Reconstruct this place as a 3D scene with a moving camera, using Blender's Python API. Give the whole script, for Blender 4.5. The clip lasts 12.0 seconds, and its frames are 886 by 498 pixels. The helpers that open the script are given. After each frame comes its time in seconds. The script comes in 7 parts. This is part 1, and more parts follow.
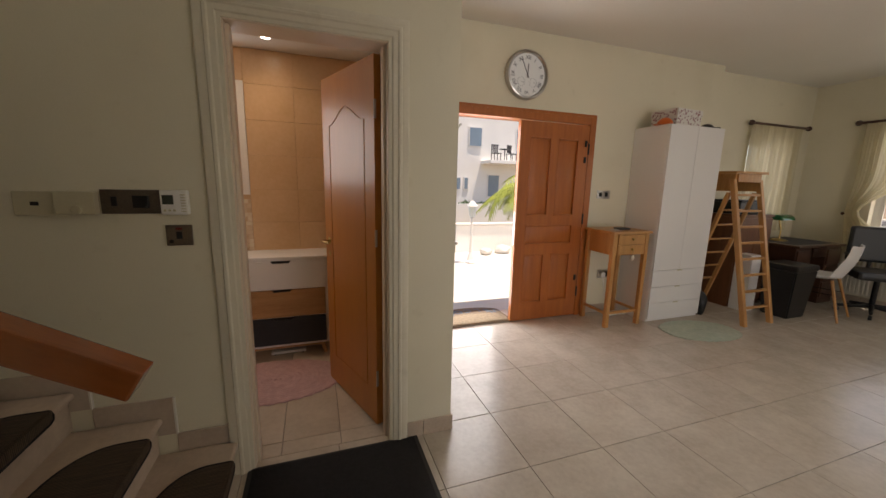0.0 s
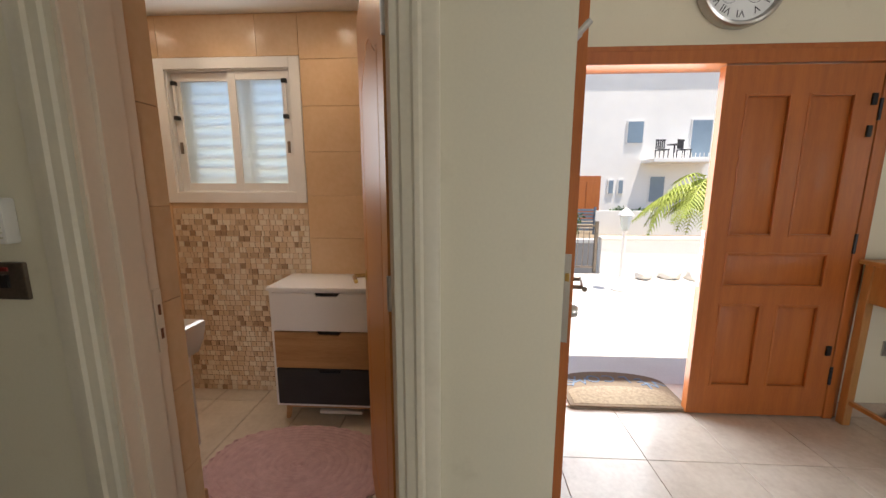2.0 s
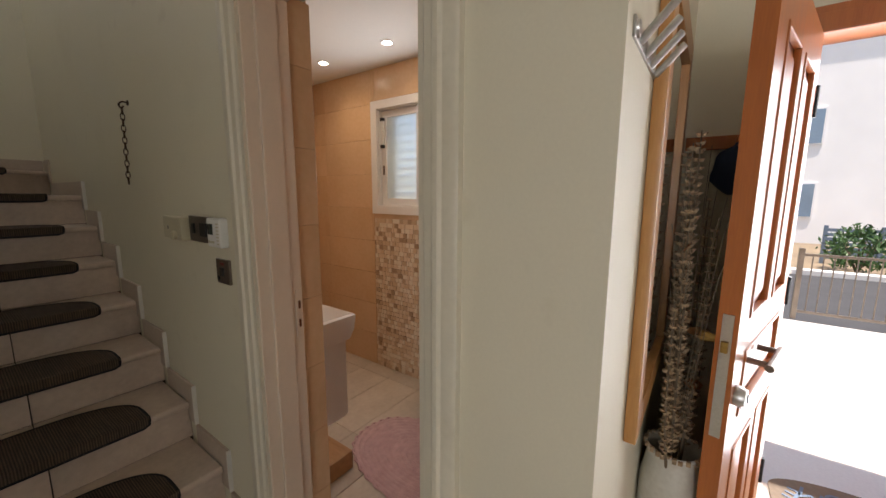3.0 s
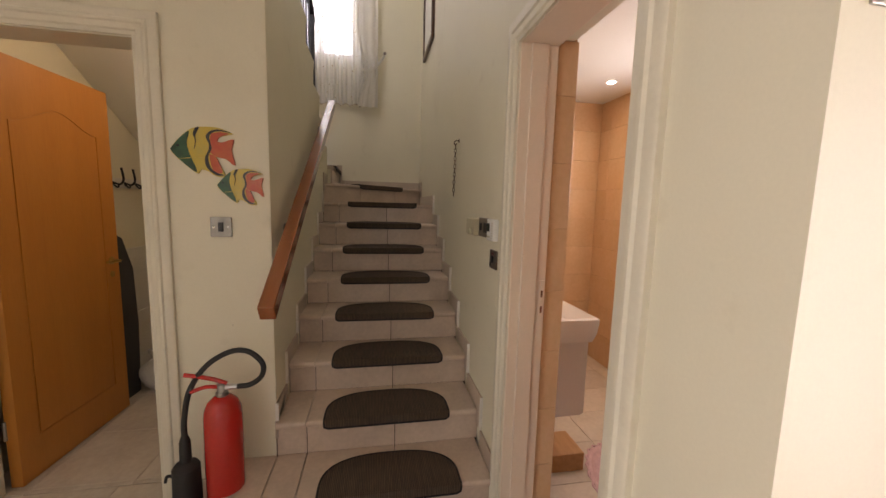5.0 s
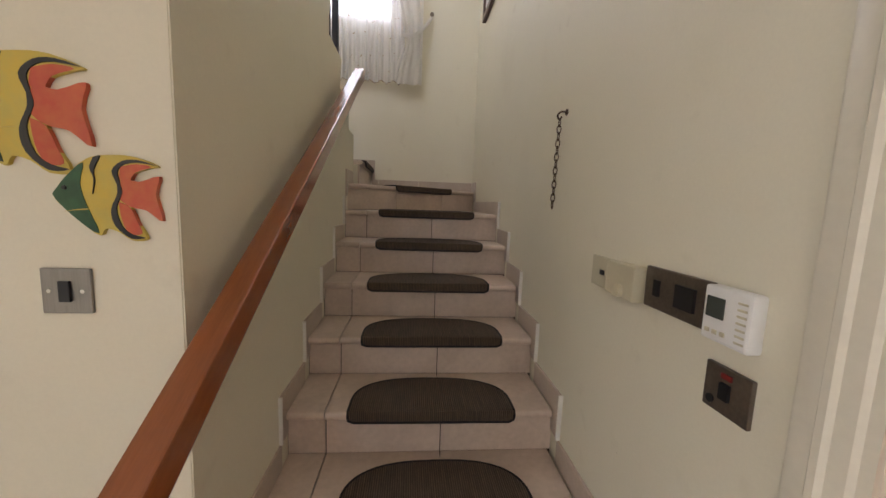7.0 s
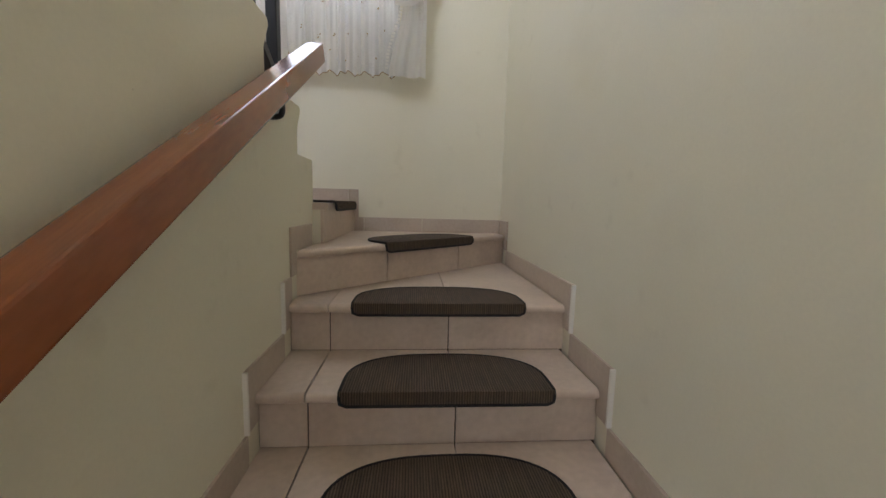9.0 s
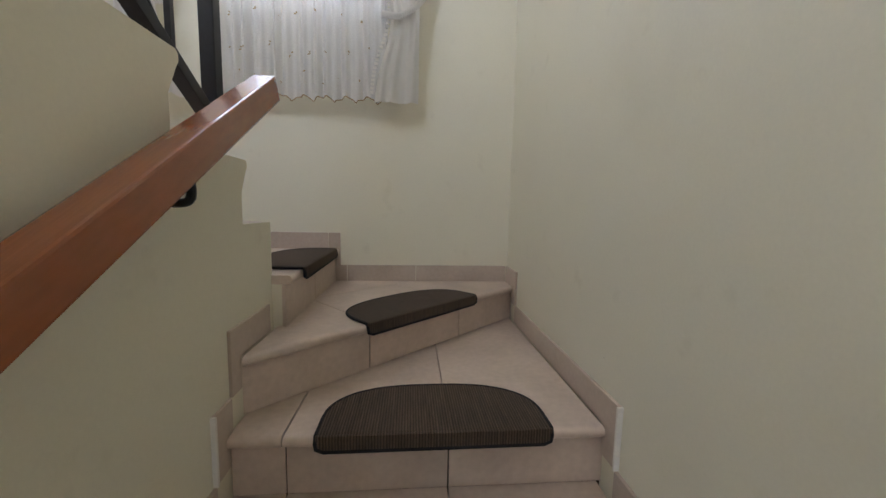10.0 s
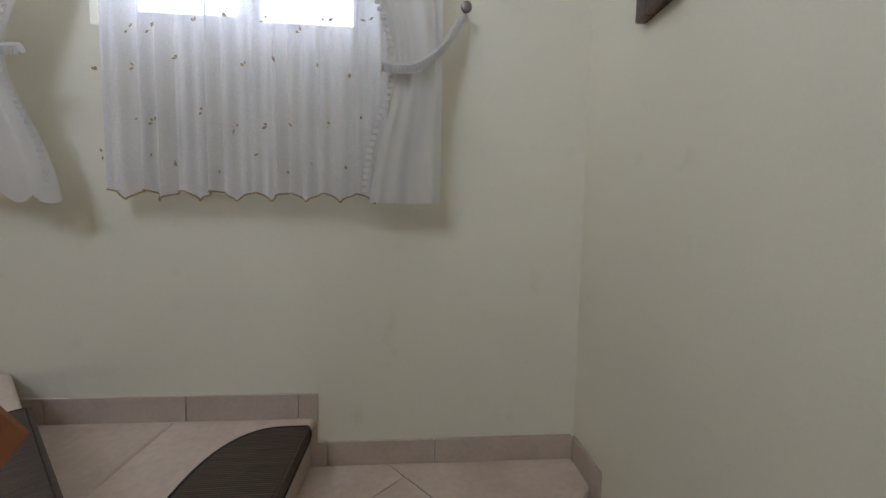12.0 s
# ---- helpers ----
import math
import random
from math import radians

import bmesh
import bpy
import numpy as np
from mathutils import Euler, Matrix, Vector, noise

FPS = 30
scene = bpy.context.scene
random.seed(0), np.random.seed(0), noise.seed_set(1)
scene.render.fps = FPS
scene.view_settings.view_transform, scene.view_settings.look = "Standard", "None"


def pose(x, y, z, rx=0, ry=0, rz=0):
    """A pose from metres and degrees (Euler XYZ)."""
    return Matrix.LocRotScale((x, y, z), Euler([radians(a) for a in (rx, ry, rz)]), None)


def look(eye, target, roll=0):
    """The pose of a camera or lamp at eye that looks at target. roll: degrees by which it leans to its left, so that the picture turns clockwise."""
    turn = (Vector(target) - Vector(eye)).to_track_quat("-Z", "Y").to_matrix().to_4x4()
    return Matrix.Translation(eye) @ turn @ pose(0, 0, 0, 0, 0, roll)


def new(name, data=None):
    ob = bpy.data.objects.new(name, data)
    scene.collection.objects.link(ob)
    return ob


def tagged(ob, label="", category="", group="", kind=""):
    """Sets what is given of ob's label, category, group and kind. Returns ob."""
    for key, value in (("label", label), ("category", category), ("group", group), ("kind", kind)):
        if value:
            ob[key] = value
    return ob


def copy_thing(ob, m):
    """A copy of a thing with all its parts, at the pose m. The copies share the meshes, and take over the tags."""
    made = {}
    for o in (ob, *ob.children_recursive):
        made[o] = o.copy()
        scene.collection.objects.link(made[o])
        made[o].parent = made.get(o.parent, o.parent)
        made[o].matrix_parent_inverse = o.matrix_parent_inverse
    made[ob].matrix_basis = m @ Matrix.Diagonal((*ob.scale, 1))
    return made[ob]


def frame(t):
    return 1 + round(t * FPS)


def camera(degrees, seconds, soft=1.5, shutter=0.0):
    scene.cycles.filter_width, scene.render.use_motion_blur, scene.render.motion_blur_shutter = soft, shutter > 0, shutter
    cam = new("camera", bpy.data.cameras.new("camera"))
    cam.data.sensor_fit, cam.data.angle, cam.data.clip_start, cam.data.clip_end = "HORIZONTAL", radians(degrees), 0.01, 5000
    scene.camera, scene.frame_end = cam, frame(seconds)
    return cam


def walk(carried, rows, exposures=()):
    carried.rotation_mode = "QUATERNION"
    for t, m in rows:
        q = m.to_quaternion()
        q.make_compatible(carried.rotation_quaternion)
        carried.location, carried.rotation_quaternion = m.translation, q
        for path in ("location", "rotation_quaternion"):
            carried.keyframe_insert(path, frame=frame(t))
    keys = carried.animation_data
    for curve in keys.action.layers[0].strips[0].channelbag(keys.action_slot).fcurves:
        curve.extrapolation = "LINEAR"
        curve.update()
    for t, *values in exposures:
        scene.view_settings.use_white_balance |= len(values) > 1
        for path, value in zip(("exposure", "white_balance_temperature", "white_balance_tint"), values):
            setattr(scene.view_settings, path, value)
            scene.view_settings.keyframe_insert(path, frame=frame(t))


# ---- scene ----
cam = camera(100.8, 12.0)
PATH = [
    (0, (-0.073, -0.212, 1.39), (1.785, -0.863, 1.036), 1.3),
    (0.5, (0.304, -0.282, 1.358), (2.167, -0.92, 1.01), 1.1),
    (1, (0.594, -0.377, 1.376), (2.488, -0.914, 1.021), 0.8),
    (1.5, (0.766, -0.584, 1.365), (2.711, -0.899, 1.022), 0.4),
    (2, (0.954, -0.69, 1.359), (2.924, -0.586, 1.029), 0.0),
    (2.5, (1.1, -0.793, 1.372), (2.985, -0.194, 1.076), 0.1),
    (3, (1.133, -1.009, 1.421), (2.74, 0.145, 1.125), 0.3),
    (3.5, (1.093, -1.23, 1.422), (2.276, 0.36, 1.148), 0.7),
    (3.7, (1.071, -1.303, 1.429), (2.109, 0.385, 1.153), 0.9),
    (5.3, (1.189, -1.241, 1.386), (1.474, 0.725, 1.156), 1.5),
    (5.5, (1.198, -1.176, 1.389), (1.444, 0.795, 1.156), 1.5),
    (6, (1.174, -0.887, 1.397), (1.338, 1.091, 1.15), 1.9),
    (6.5, (1.139, -0.562, 1.438), (1.3, 1.416, 1.191), 1.9),
    (7, (1.142, -0.241, 1.463), (1.309, 1.737, 1.217), 2.1),
    (8.8, (1.158, 0.796, 1.728), (1.308, 2.772, 1.455), 1.6),
    (9, (1.138, 0.888, 1.754), (1.292, 2.867, 1.515), 1.5),
    (9.5, (1.14, 1.08, 1.862), (1.299, 3.06, 1.631), 1.3),
    (10, (1.162, 1.263, 1.98), (1.33, 3.243, 1.759), 1.2),
    (10.5, (1.133, 1.465, 2.08), (1.31, 3.446, 1.87), 1.3),
    (11, (1.172, 1.671, 2.169), (1.335, 3.654, 1.965), 1.0),
    (11.5, (1.16, 1.877, 2.311), (1.342, 3.857, 2.099), 1.1),
    (12, (1.111, 2.019, 2.439), (1.26, 4.008, 2.288), 0.9),
]
EXPOSURES = [
    (0.0, 0.35, 7700, 19), (0.5, 0.15, 7600, 19), (1.0, 0.65, 7400, 17), (1.5, 0.75, 7200, 15), (2.0, 0.7, 6900, 14), (2.5, 0.75, 6900, 14), (3.0, 0.7, 6900, 17), (3.5, 1.1, 7100, 21),
    (5.5, 1.55, 7500, 25), (6.5, 1.85, 6800, 23), (7.0, 1.95, 6500, 22), (9.0, 2.15, 6000, 17), (10.5, 1.9, 5800, 17), (12.0, 1.68, 5700, 18),
]
walk(cam, [(t, look(e, g, r)) for t, e, g, r in PATH], EXPOSURES)

# ==== body ====
# ---- light ----
FISH_WALL = 0.64
world = bpy.data.worlds.new("sky_world")
scene.world = world
world.use_nodes = True
wn = world.node_tree.nodes
sky = wn.new("ShaderNodeTexSky")
sky.sky_type, sky.sun_disc = "NISHITA", False
SUN_WAY = Vector((0.13, 0.22, -0.965)).normalized()
sky.sun_elevation = math.asin(-SUN_WAY.z)
sky.sun_rotation = math.atan2(-SUN_WAY.x, -SUN_WAY.y)
world.node_tree.links.new(sky.outputs[0], wn["Background"].inputs[0])
wn["Background"].inputs[1].default_value = 0.15
sun = new("sun", bpy.data.lights.new("sun", "SUN"))
sun.data.energy, sun.data.angle, sun.data.color = 5.0, radians(0.5), (1.0, 0.95, 0.87)
sun.rotation_euler = SUN_WAY.to_track_quat("-Z", "Y").to_euler()


def window_light(name, x, y, z, w, h, aim, watts, color=(0.86, 0.93, 1.0)):
    d = bpy.data.lights.new(name, "AREA")
    d.shape, d.size, d.size_y, d.energy, d.color = "RECTANGLE", w, h, watts, color
    ob = new(name, d)
    ob.matrix_world = look((x, y, z), (x + aim[0], y + aim[1], z + aim[2]))
    return ob


window_light("window_light_stairs", 0.55, 3.34, 3.75, 0.95, 1.4, (0, -1, -0.3), 9)
# Added fill from an unseen left opening, to brighten the front wall.
window_light("fill_light_left", -3.45, -2.6, 1.15, 2.0, 2.0, (1, 0.25, 0), 40)
window_light("window_light_far", 1.9, -6.78, 1.5, 1.2, 1.2, (0, 1, 0), 3)
# Added fill from an unseen opening, to brighten the lower stairs.
window_light("fill_light_lounge", -1.4, -6.78, 1.5, 1.6, 1.2, (-0.15, 1, 0), 7)
window_light("window_light_desk", 3.34, -5.9, 1.55, 0.8, 1.1, (-1, 0, 0), 1.2)
window_light("window_light_toilet", 3.165, 0.705, 1.69, 0.7, 0.65, (-1, 0, 0), 4.5)
window_light("window_light_entrance", 3.30, -1.65, 1.0, 0.76, 1.9, (-1, 0, -0.1), 20)
# Added fill high in the stairwell, from an unseen opening, for the end wall.
window_light("fill_light_landing", 0.0, FISH_WALL + 0.02, 4.45, 1.0, 1.1, (0.15, 1, -0.35), 7)


# ---- materials ----
def material(name, color, rough=0.5, metal=0.0, color2=None, scale=4.0, fine=60.0, amount=0.12, bump=0.1, coat=0.0,
             random_piece=0.0, stretch=None, spec=0.5, bump_dist=0.003, rough_var=0.1, transmission=0.0, sheen=0.0):
    m = bpy.data.materials.new(name)
    m.use_nodes = True
    n, l = m.node_tree.nodes, m.node_tree.links
    b = n["Principled BSDF"]
    b.inputs["Metallic"].default_value = metal
    b.inputs["Specular IOR Level"].default_value = spec
    b.inputs["Coat Weight"].default_value = coat
    b.inputs["Coat Roughness"].default_value = 0.12
    b.inputs["Transmission Weight"].default_value = transmission
    b.inputs["Sheen Weight"].default_value = sheen
    tc = n.new("ShaderNodeTexCoord")
    src = tc.outputs["Object"]
    if stretch:
        mp = n.new("ShaderNodeMapping")
        mp.inputs["Scale"].default_value = stretch
        l.new(src, mp.inputs[0])
        src = mp.outputs[0]
    info = n.new("ShaderNodeObjectInfo")
    big = n.new("ShaderNodeTexNoise")
    big.noise_dimensions = "4D"
    big.inputs["Scale"].default_value, big.inputs["Detail"].default_value = scale, 5
    l.new(src, big.inputs["Vector"])
    w = n.new("ShaderNodeMath")
    w.operation = "MULTIPLY"
    w.inputs[1].default_value = 30.0 if random_piece else 0.0
    l.new(info.outputs["Random"], w.inputs[0])
    l.new(w.outputs[0], big.inputs["W"])
    small = n.new("ShaderNodeTexNoise")
    small.inputs["Scale"].default_value, small.inputs["Detail"].default_value = fine, 3
    l.new(src, small.inputs["Vector"])
    mix = n.new("ShaderNodeMath")
    mix.operation = "MULTIPLY_ADD"
    mix.inputs[1].default_value = 0.35
    l.new(small.outputs[0], mix.inputs[0])
    half = n.new("ShaderNodeMath")
    half.operation = "MULTIPLY_ADD"
    half.inputs[1].default_value, half.inputs[2].default_value = 0.65, 0.0
    l.new(big.outputs[0], half.inputs[0])
    l.new(half.outputs[0], mix.inputs[2])
    ramp = n.new("ShaderNodeValToRGB")
    c2 = color2 or tuple(c * (1 - amount * 1.6) for c in color)
    ramp.color_ramp.elements[0].position, ramp.color_ramp.elements[1].position = 0.36, 0.64
    ramp.color_ramp.elements[0].color, ramp.color_ramp.elements[1].color = (*c2, 1), (*color, 1)
    l.new(mix.outputs[0], ramp.inputs[0])
    out = ramp.outputs[0]
    if random_piece:
        hsv = n.new("ShaderNodeHueSaturation")
        mr = n.new("ShaderNodeMapRange")
        mr.inputs[3].default_value, mr.inputs[4].default_value = 1 - random_piece, 1 + random_piece
        l.new(info.outputs["Random"], mr.inputs[0])
        l.new(mr.outputs[0], hsv.inputs["Value"])
        l.new(out, hsv.inputs["Color"])
        out = hsv.outputs[0]
    l.new(out, b.inputs["Base Color"])
    rr = n.new("ShaderNodeMapRange")
    rr.inputs[3].default_value, rr.inputs[4].default_value = max(0.03, rough - rough_var * 0.5), min(1, rough + rough_var * 0.5)
    l.new(big.outputs[0], rr.inputs[0])
    l.new(rr.outputs[0], b.inputs["Roughness"])
    if bump:
        bp = n.new("ShaderNodeBump")
        bp.inputs["Strength"].default_value, bp.inputs["Distance"].default_value = bump, bump_dist
        l.new(mix.outputs[0], bp.inputs["Height"])
        l.new(bp.outputs[0], b.inputs["Normal"])
    return m


M = {}
M["wall"] = material("cream_wall_paint", (0.75, 0.702, 0.55), 0.55, scale=1.3, fine=140, amount=0.035, bump=0.12, bump_dist=0.001)
M["ceiling"] = material("white_ceiling_paint", (0.80, 0.78, 0.72), 0.7, scale=1.0, fine=120, amount=0.03, bump=0.08, bump_dist=0.001)
M["tile"] = material("beige_floor_tile", (0.62, 0.56, 0.48), 0.22, color2=(0.50, 0.44, 0.37), scale=5, fine=40, random_piece=0.03, bump=0.03, rough_var=0.12)
M["grout"] = material("grey_grout", (0.30, 0.26, 0.22), 0.9, scale=8, fine=200, amount=0.2)
M["stair_grout"] = material("dark_brown_stair_grout", (0.085, 0.06, 0.045), 0.9, scale=8, fine=200, amount=0.2)
M["filler"] = material("white_edge_filler", (0.78, 0.75, 0.68), 0.6, scale=8, fine=90, amount=0.05)
M["stair_tile"] = material("beige_stair_tile", (0.64, 0.515, 0.415), 0.33, color2=(0.51, 0.40, 0.315), scale=6, fine=45, random_piece=0.04, bump=0.04)
M["skirting"] = material("taupe_skirting_tile", (0.53, 0.43, 0.345), 0.35, color2=(0.44, 0.35, 0.275), scale=6, fine=60, random_piece=0.04)
M["casing"] = material("cream_gloss_paint", (0.72, 0.67, 0.54), 0.45, scale=3, fine=80, amount=0.05, bump=0.02, coat=0.05)
M["lining"] = material("peach_gloss_paint", (0.78, 0.66, 0.53), 0.33, scale=3, fine=80, amount=0.04, bump=0.05, coat=0.15)
M["door_wood"] = material("lacquered_orange_veneer", (0.56, 0.225, 0.045), 0.42, color2=(0.50, 0.19, 0.036), scale=2, fine=30, stretch=(6, 6, 0.5), bump=0.03, coat=0.15)
M["front_wood"] = material("varnished_red_brown_wood", (0.46, 0.138, 0.028), 0.4, color2=(0.36, 0.10, 0.02), scale=4, fine=40, stretch=(7, 7, 0.5), bump=0.05, coat=0.1)
M["rail_wood"] = material("varnished_handrail_wood", (0.31, 0.092, 0.026), 0.22, color2=(0.24, 0.068, 0.019), scale=4, fine=40, stretch=(7, 0.6, 2), bump=0.03, coat=0.5)
M["pine"] = material("honey_pine_wood", (0.56, 0.29, 0.10), 0.38, color2=(0.44, 0.20, 0.06), scale=4, fine=35, stretch=(6, 6, 0.6), bump=0.05, coat=0.15)
M["oak"] = material("oak_veneer", (0.48, 0.27, 0.12), 0.45, color2=(0.36, 0.18, 0.07), scale=4, fine=40, stretch=(8, 0.7, 8), bump=0.05)
M["dark_wood"] = material("dark_mahogany", (0.085, 0.035, 0.018), 0.35, color2=(0.05, 0.02, 0.012), scale=4, fine=40, stretch=(1, 6, 6), coat=0.2)
M["mid_wood"] = material("red_brown_cabinet_wood", (0.20, 0.075, 0.03), 0.4, color2=(0.14, 0.05, 0.02), scale=4, fine=40, stretch=(6, 6, 0.6))
M["white"] = material("white_lacquer", (0.80, 0.79, 0.78), 0.3, scale=2, fine=90, amount=0.02, bump=0.03)
M["plastic"] = material("white_plastic", (0.78, 0.77, 0.73), 0.4, scale=6, fine=90, amount=0.03, bump=0.02)
M["ivory"] = material("ivory_plastic", (0.56, 0.51, 0.36), 0.42, scale=6, fine=90, amount=0.05, bump=0.02)
M["charcoal"] = material("charcoal_lacquer", (0.022, 0.026, 0.032), 0.45, scale=6, fine=90, amount=0.2, bump=0.03)
M["black"] = material("black_plastic", (0.012, 0.012, 0.013), 0.4, scale=6, fine=90, amount=0.2, bump=0.03)
M["black_metal"] = material("black_painted_iron", (0.014, 0.014, 0.016), 0.38, metal=0.3, scale=10, fine=90, amount=0.3)
M["carpet"] = material("dark_brown_ribbed_carpet", (0.145, 0.098, 0.064), 0.95, color2=(0.066, 0.045, 0.030), scale=9, fine=180, stretch=(14, 1, 1), bump=0.6, bump_dist=0.004)
M["binding"] = material("black_carpet_binding", (0.014, 0.012, 0.012), 0.9, scale=30, fine=300, amount=0.3, bump=0.4)
M["black_mat"] = material("black_doormat_pile", (0.014, 0.014, 0.016), 0.98, color2=(0.006, 0.006, 0.007), scale=60, fine=300, bump=0.6, bump_dist=0.006)
M["wc_tile"] = material("peach_wall_tile", (0.72, 0.50, 0.31), 0.24, color2=(0.65, 0.43, 0.25), scale=3.0, fine=40, random_piece=0.03, bump=0.02)
M["wc_grout"] = material("peach_grout", (0.70, 0.48, 0.30), 0.9, scale=8, fine=200)
M["wc_floor"] = material("pale_toilet_floor_tile", (0.62, 0.55, 0.46), 0.3, color2=(0.50, 0.43, 0.35), scale=4, fine=40, random_piece=0.06, bump=0.03)
M["ceramic"] = material("white_ceramic", (0.84, 0.83, 0.81), 0.1, scale=3, fine=60, amount=0.015, bump=0.0, coat=0.5)
M["aluminium"] = material("white_coated_aluminium", (0.80, 0.79, 0.77), 0.35, scale=5, fine=90, amount=0.02, bump=0.02)
M["steel"] = material("brushed_steel", (0.55, 0.54, 0.52), 0.3, metal=1.0, scale=8, fine=90, stretch=(1, 30, 30), amount=0.1, bump=0.04)
M["chrome"] = material("polished_chrome", (0.75, 0.75, 0.75), 0.1, metal=1.0, scale=4, fine=50, amount=0.04, bump=0.0)
M["pewter"] = material("dark_pewter_plate", (0.25, 0.21, 0.175), 0.38, metal=0.85, scale=9, fine=120, amount=0.2, bump=0.05)
M["brass"] = material("aged_brass", (0.55, 0.36, 0.12), 0.3, metal=1.0, scale=12, fine=90, amount=0.25, bump=0.05)
M["rust"] = material("dark_rusty_iron", (0.10, 0.055, 0.028), 0.5, metal=0.6, scale=60, fine=200, amount=0.3)
M["grey_steel"] = material("dull_grey_steel_plate", (0.30, 0.285, 0.26), 0.42, metal=0.9, scale=8, fine=90, stretch=(30, 1, 1), amount=0.12, bump=0.04)
M["pink_rug"] = material("pale_pink_cotton", (0.66, 0.45, 0.46), 0.95, color2=(0.52, 0.33, 0.34), scale=25, fine=200, bump=0.6, bump_dist=0.006, sheen=0.2)
M["mint_rug"] = material("mint_green_cotton", (0.46, 0.52, 0.42), 0.95, color2=(0.34, 0.42, 0.34), scale=25, fine=200, bump=0.6, bump_dist=0.006, sheen=0.2)
M["red_paint"] = material("red_enamel", (0.52, 0.018, 0.012), 0.25, scale=5, fine=60, amount=0.08, bump=0.02, coat=0.4)
M["rubber"] = material("black_rubber", (0.016, 0.016, 0.017), 0.55, scale=20, fine=150, amount=0.2, bump=0.1)
M["plaster_out"] = material("white_exterior_render", (0.88, 0.87, 0.84), 0.8, scale=0.7, fine=60, amount=0.05, bump=0.15)
M["paving"] = material("pale_concrete_paving", (0.72, 0.69, 0.64), 0.8, scale=1.5, fine=60, amount=0.08, bump=0.2)
M["asphalt"] = material("asphalt", (0.06, 0.06, 0.062), 0.85, scale=2, fine=150, amount=0.2, bump=0.3)
M["earth"] = material("dry_earth", (0.30, 0.23, 0.15), 0.95, scale=0.6, fine=25, amount=0.25, bump=0.4)


# ---- building helpers ----
def bm_box(bm, lo, hi, bevel=0.0):
    made = bmesh.ops.create_cube(bm, size=1.0)["verts"]
    for v in made:
        v.co = Vector([lo[i] + (v.co[i] + 0.5) * (hi[i] - lo[i]) for i in range(3)])
    if bevel:
        edges = {e for v in made for e in v.link_edges}
        bmesh.ops.bevel(bm, geom=list(edges), offset=bevel, segments=2, affect="EDGES", profile=0.6)
    return made


def box(lo, hi, bevel=0.0):
    bm = bmesh.new()
    bm_box(bm, lo, hi, bevel)
    return bm


def prism(outline, depth, bevel=0.0):
    """An outline in x, y raised from z 0 to depth."""
    bm = bmesh.new()
    f = bm.faces.new([bm.verts.new((x, y, 0)) for x, y in outline])
    top = bmesh.ops.extrude_face_region(bm, geom=[f])["geom"]
    bmesh.ops.translate(bm, verts=[v for v in top if isinstance(v, bmesh.types.BMVert)], vec=(0, 0, depth))
    bmesh.ops.recalc_face_normals(bm, faces=bm.faces)
    if bevel:
        edges = [e for e in bm.edges if len(e.link_faces) == 2 and e.calc_face_angle(0) > 0.6]
        bmesh.ops.bevel(bm, geom=edges, offset=bevel, segments=2, affect="EDGES", profile=0.6)
    return bm


def lathe(profile, steps=24):
    """A profile of (radius, z) turned round the z axis."""
    bm = bmesh.new()
    rings = []
    for r, z in profile:
        rings.append([bm.verts.new((r * math.cos(2 * math.pi * i / steps), r * math.sin(2 * math.pi * i / steps), z)) for i in range(steps)])
    for a, b in zip(rings, rings[1:]):
        for i in range(steps):
            bm.faces.new((a[i], a[(i + 1) % steps], b[(i + 1) % steps], b[i]))
    for ring, flip in ((rings[0], True), (rings[-1], False)):
        bm.faces.new(ring[::-1] if flip else ring)
    bmesh.ops.recalc_face_normals(bm, faces=bm.faces)
    return bm


def tube(points, radius, steps=10):
    """A round bar along points."""
    bm = bmesh.new()
    pts = [Vector(p) for p in points]
    rings, side = [], None
    for i, p in enumerate(pts):
        way = (pts[min(i + 1, len(pts) - 1)] - pts[max(i - 1, 0)]).normalized()
        if side is None:
            side = way.orthogonal().normalized()
        side = (side - way * side.dot(way)).normalized()
        up = way.cross(side)
        rad = radius[i] if isinstance(radius, (list, tuple)) else radius
        rings.append([bm.verts.new(p + rad * (side * math.cos(2 * math.pi * k / steps) + up * math.sin(2 * math.pi * k / steps))) for k in range(steps)])
    for a, b in zip(rings, rings[1:]):
        for k in range(steps):
            bm.faces.new((a[k], a[(k + 1) % steps], b[(k + 1) % steps], b[k]))
    bm.faces.new(rings[0][::-1])
    bm.faces.new(rings[-1])
    bmesh.ops.recalc_face_normals(bm, faces=bm.faces)
    return bm


def curve_points(points, n=10):
    """A smooth line through points."""
    p = [Vector(q) for q in points]
    p = [2 * p[0] - p[1]] + p + [2 * p[-1] - p[-2]]
    out = []
    for i in range(1, len(p) - 2):
        for k in range(n):
            t = k / n
            out.append(0.5 * (2 * p[i] + (p[i + 1] - p[i - 1]) * t + (2 * p[i - 1] - 5 * p[i] + 4 * p[i + 1] - p[i + 2]) * t * t
                              + (3 * p[i] - p[i - 1] - 3 * p[i + 1] + p[i + 2]) * t ** 3))
    return out + [p[-2]]


def turned(bm, m):
    bmesh.ops.transform(bm, matrix=m, verts=bm.verts)
    return bm


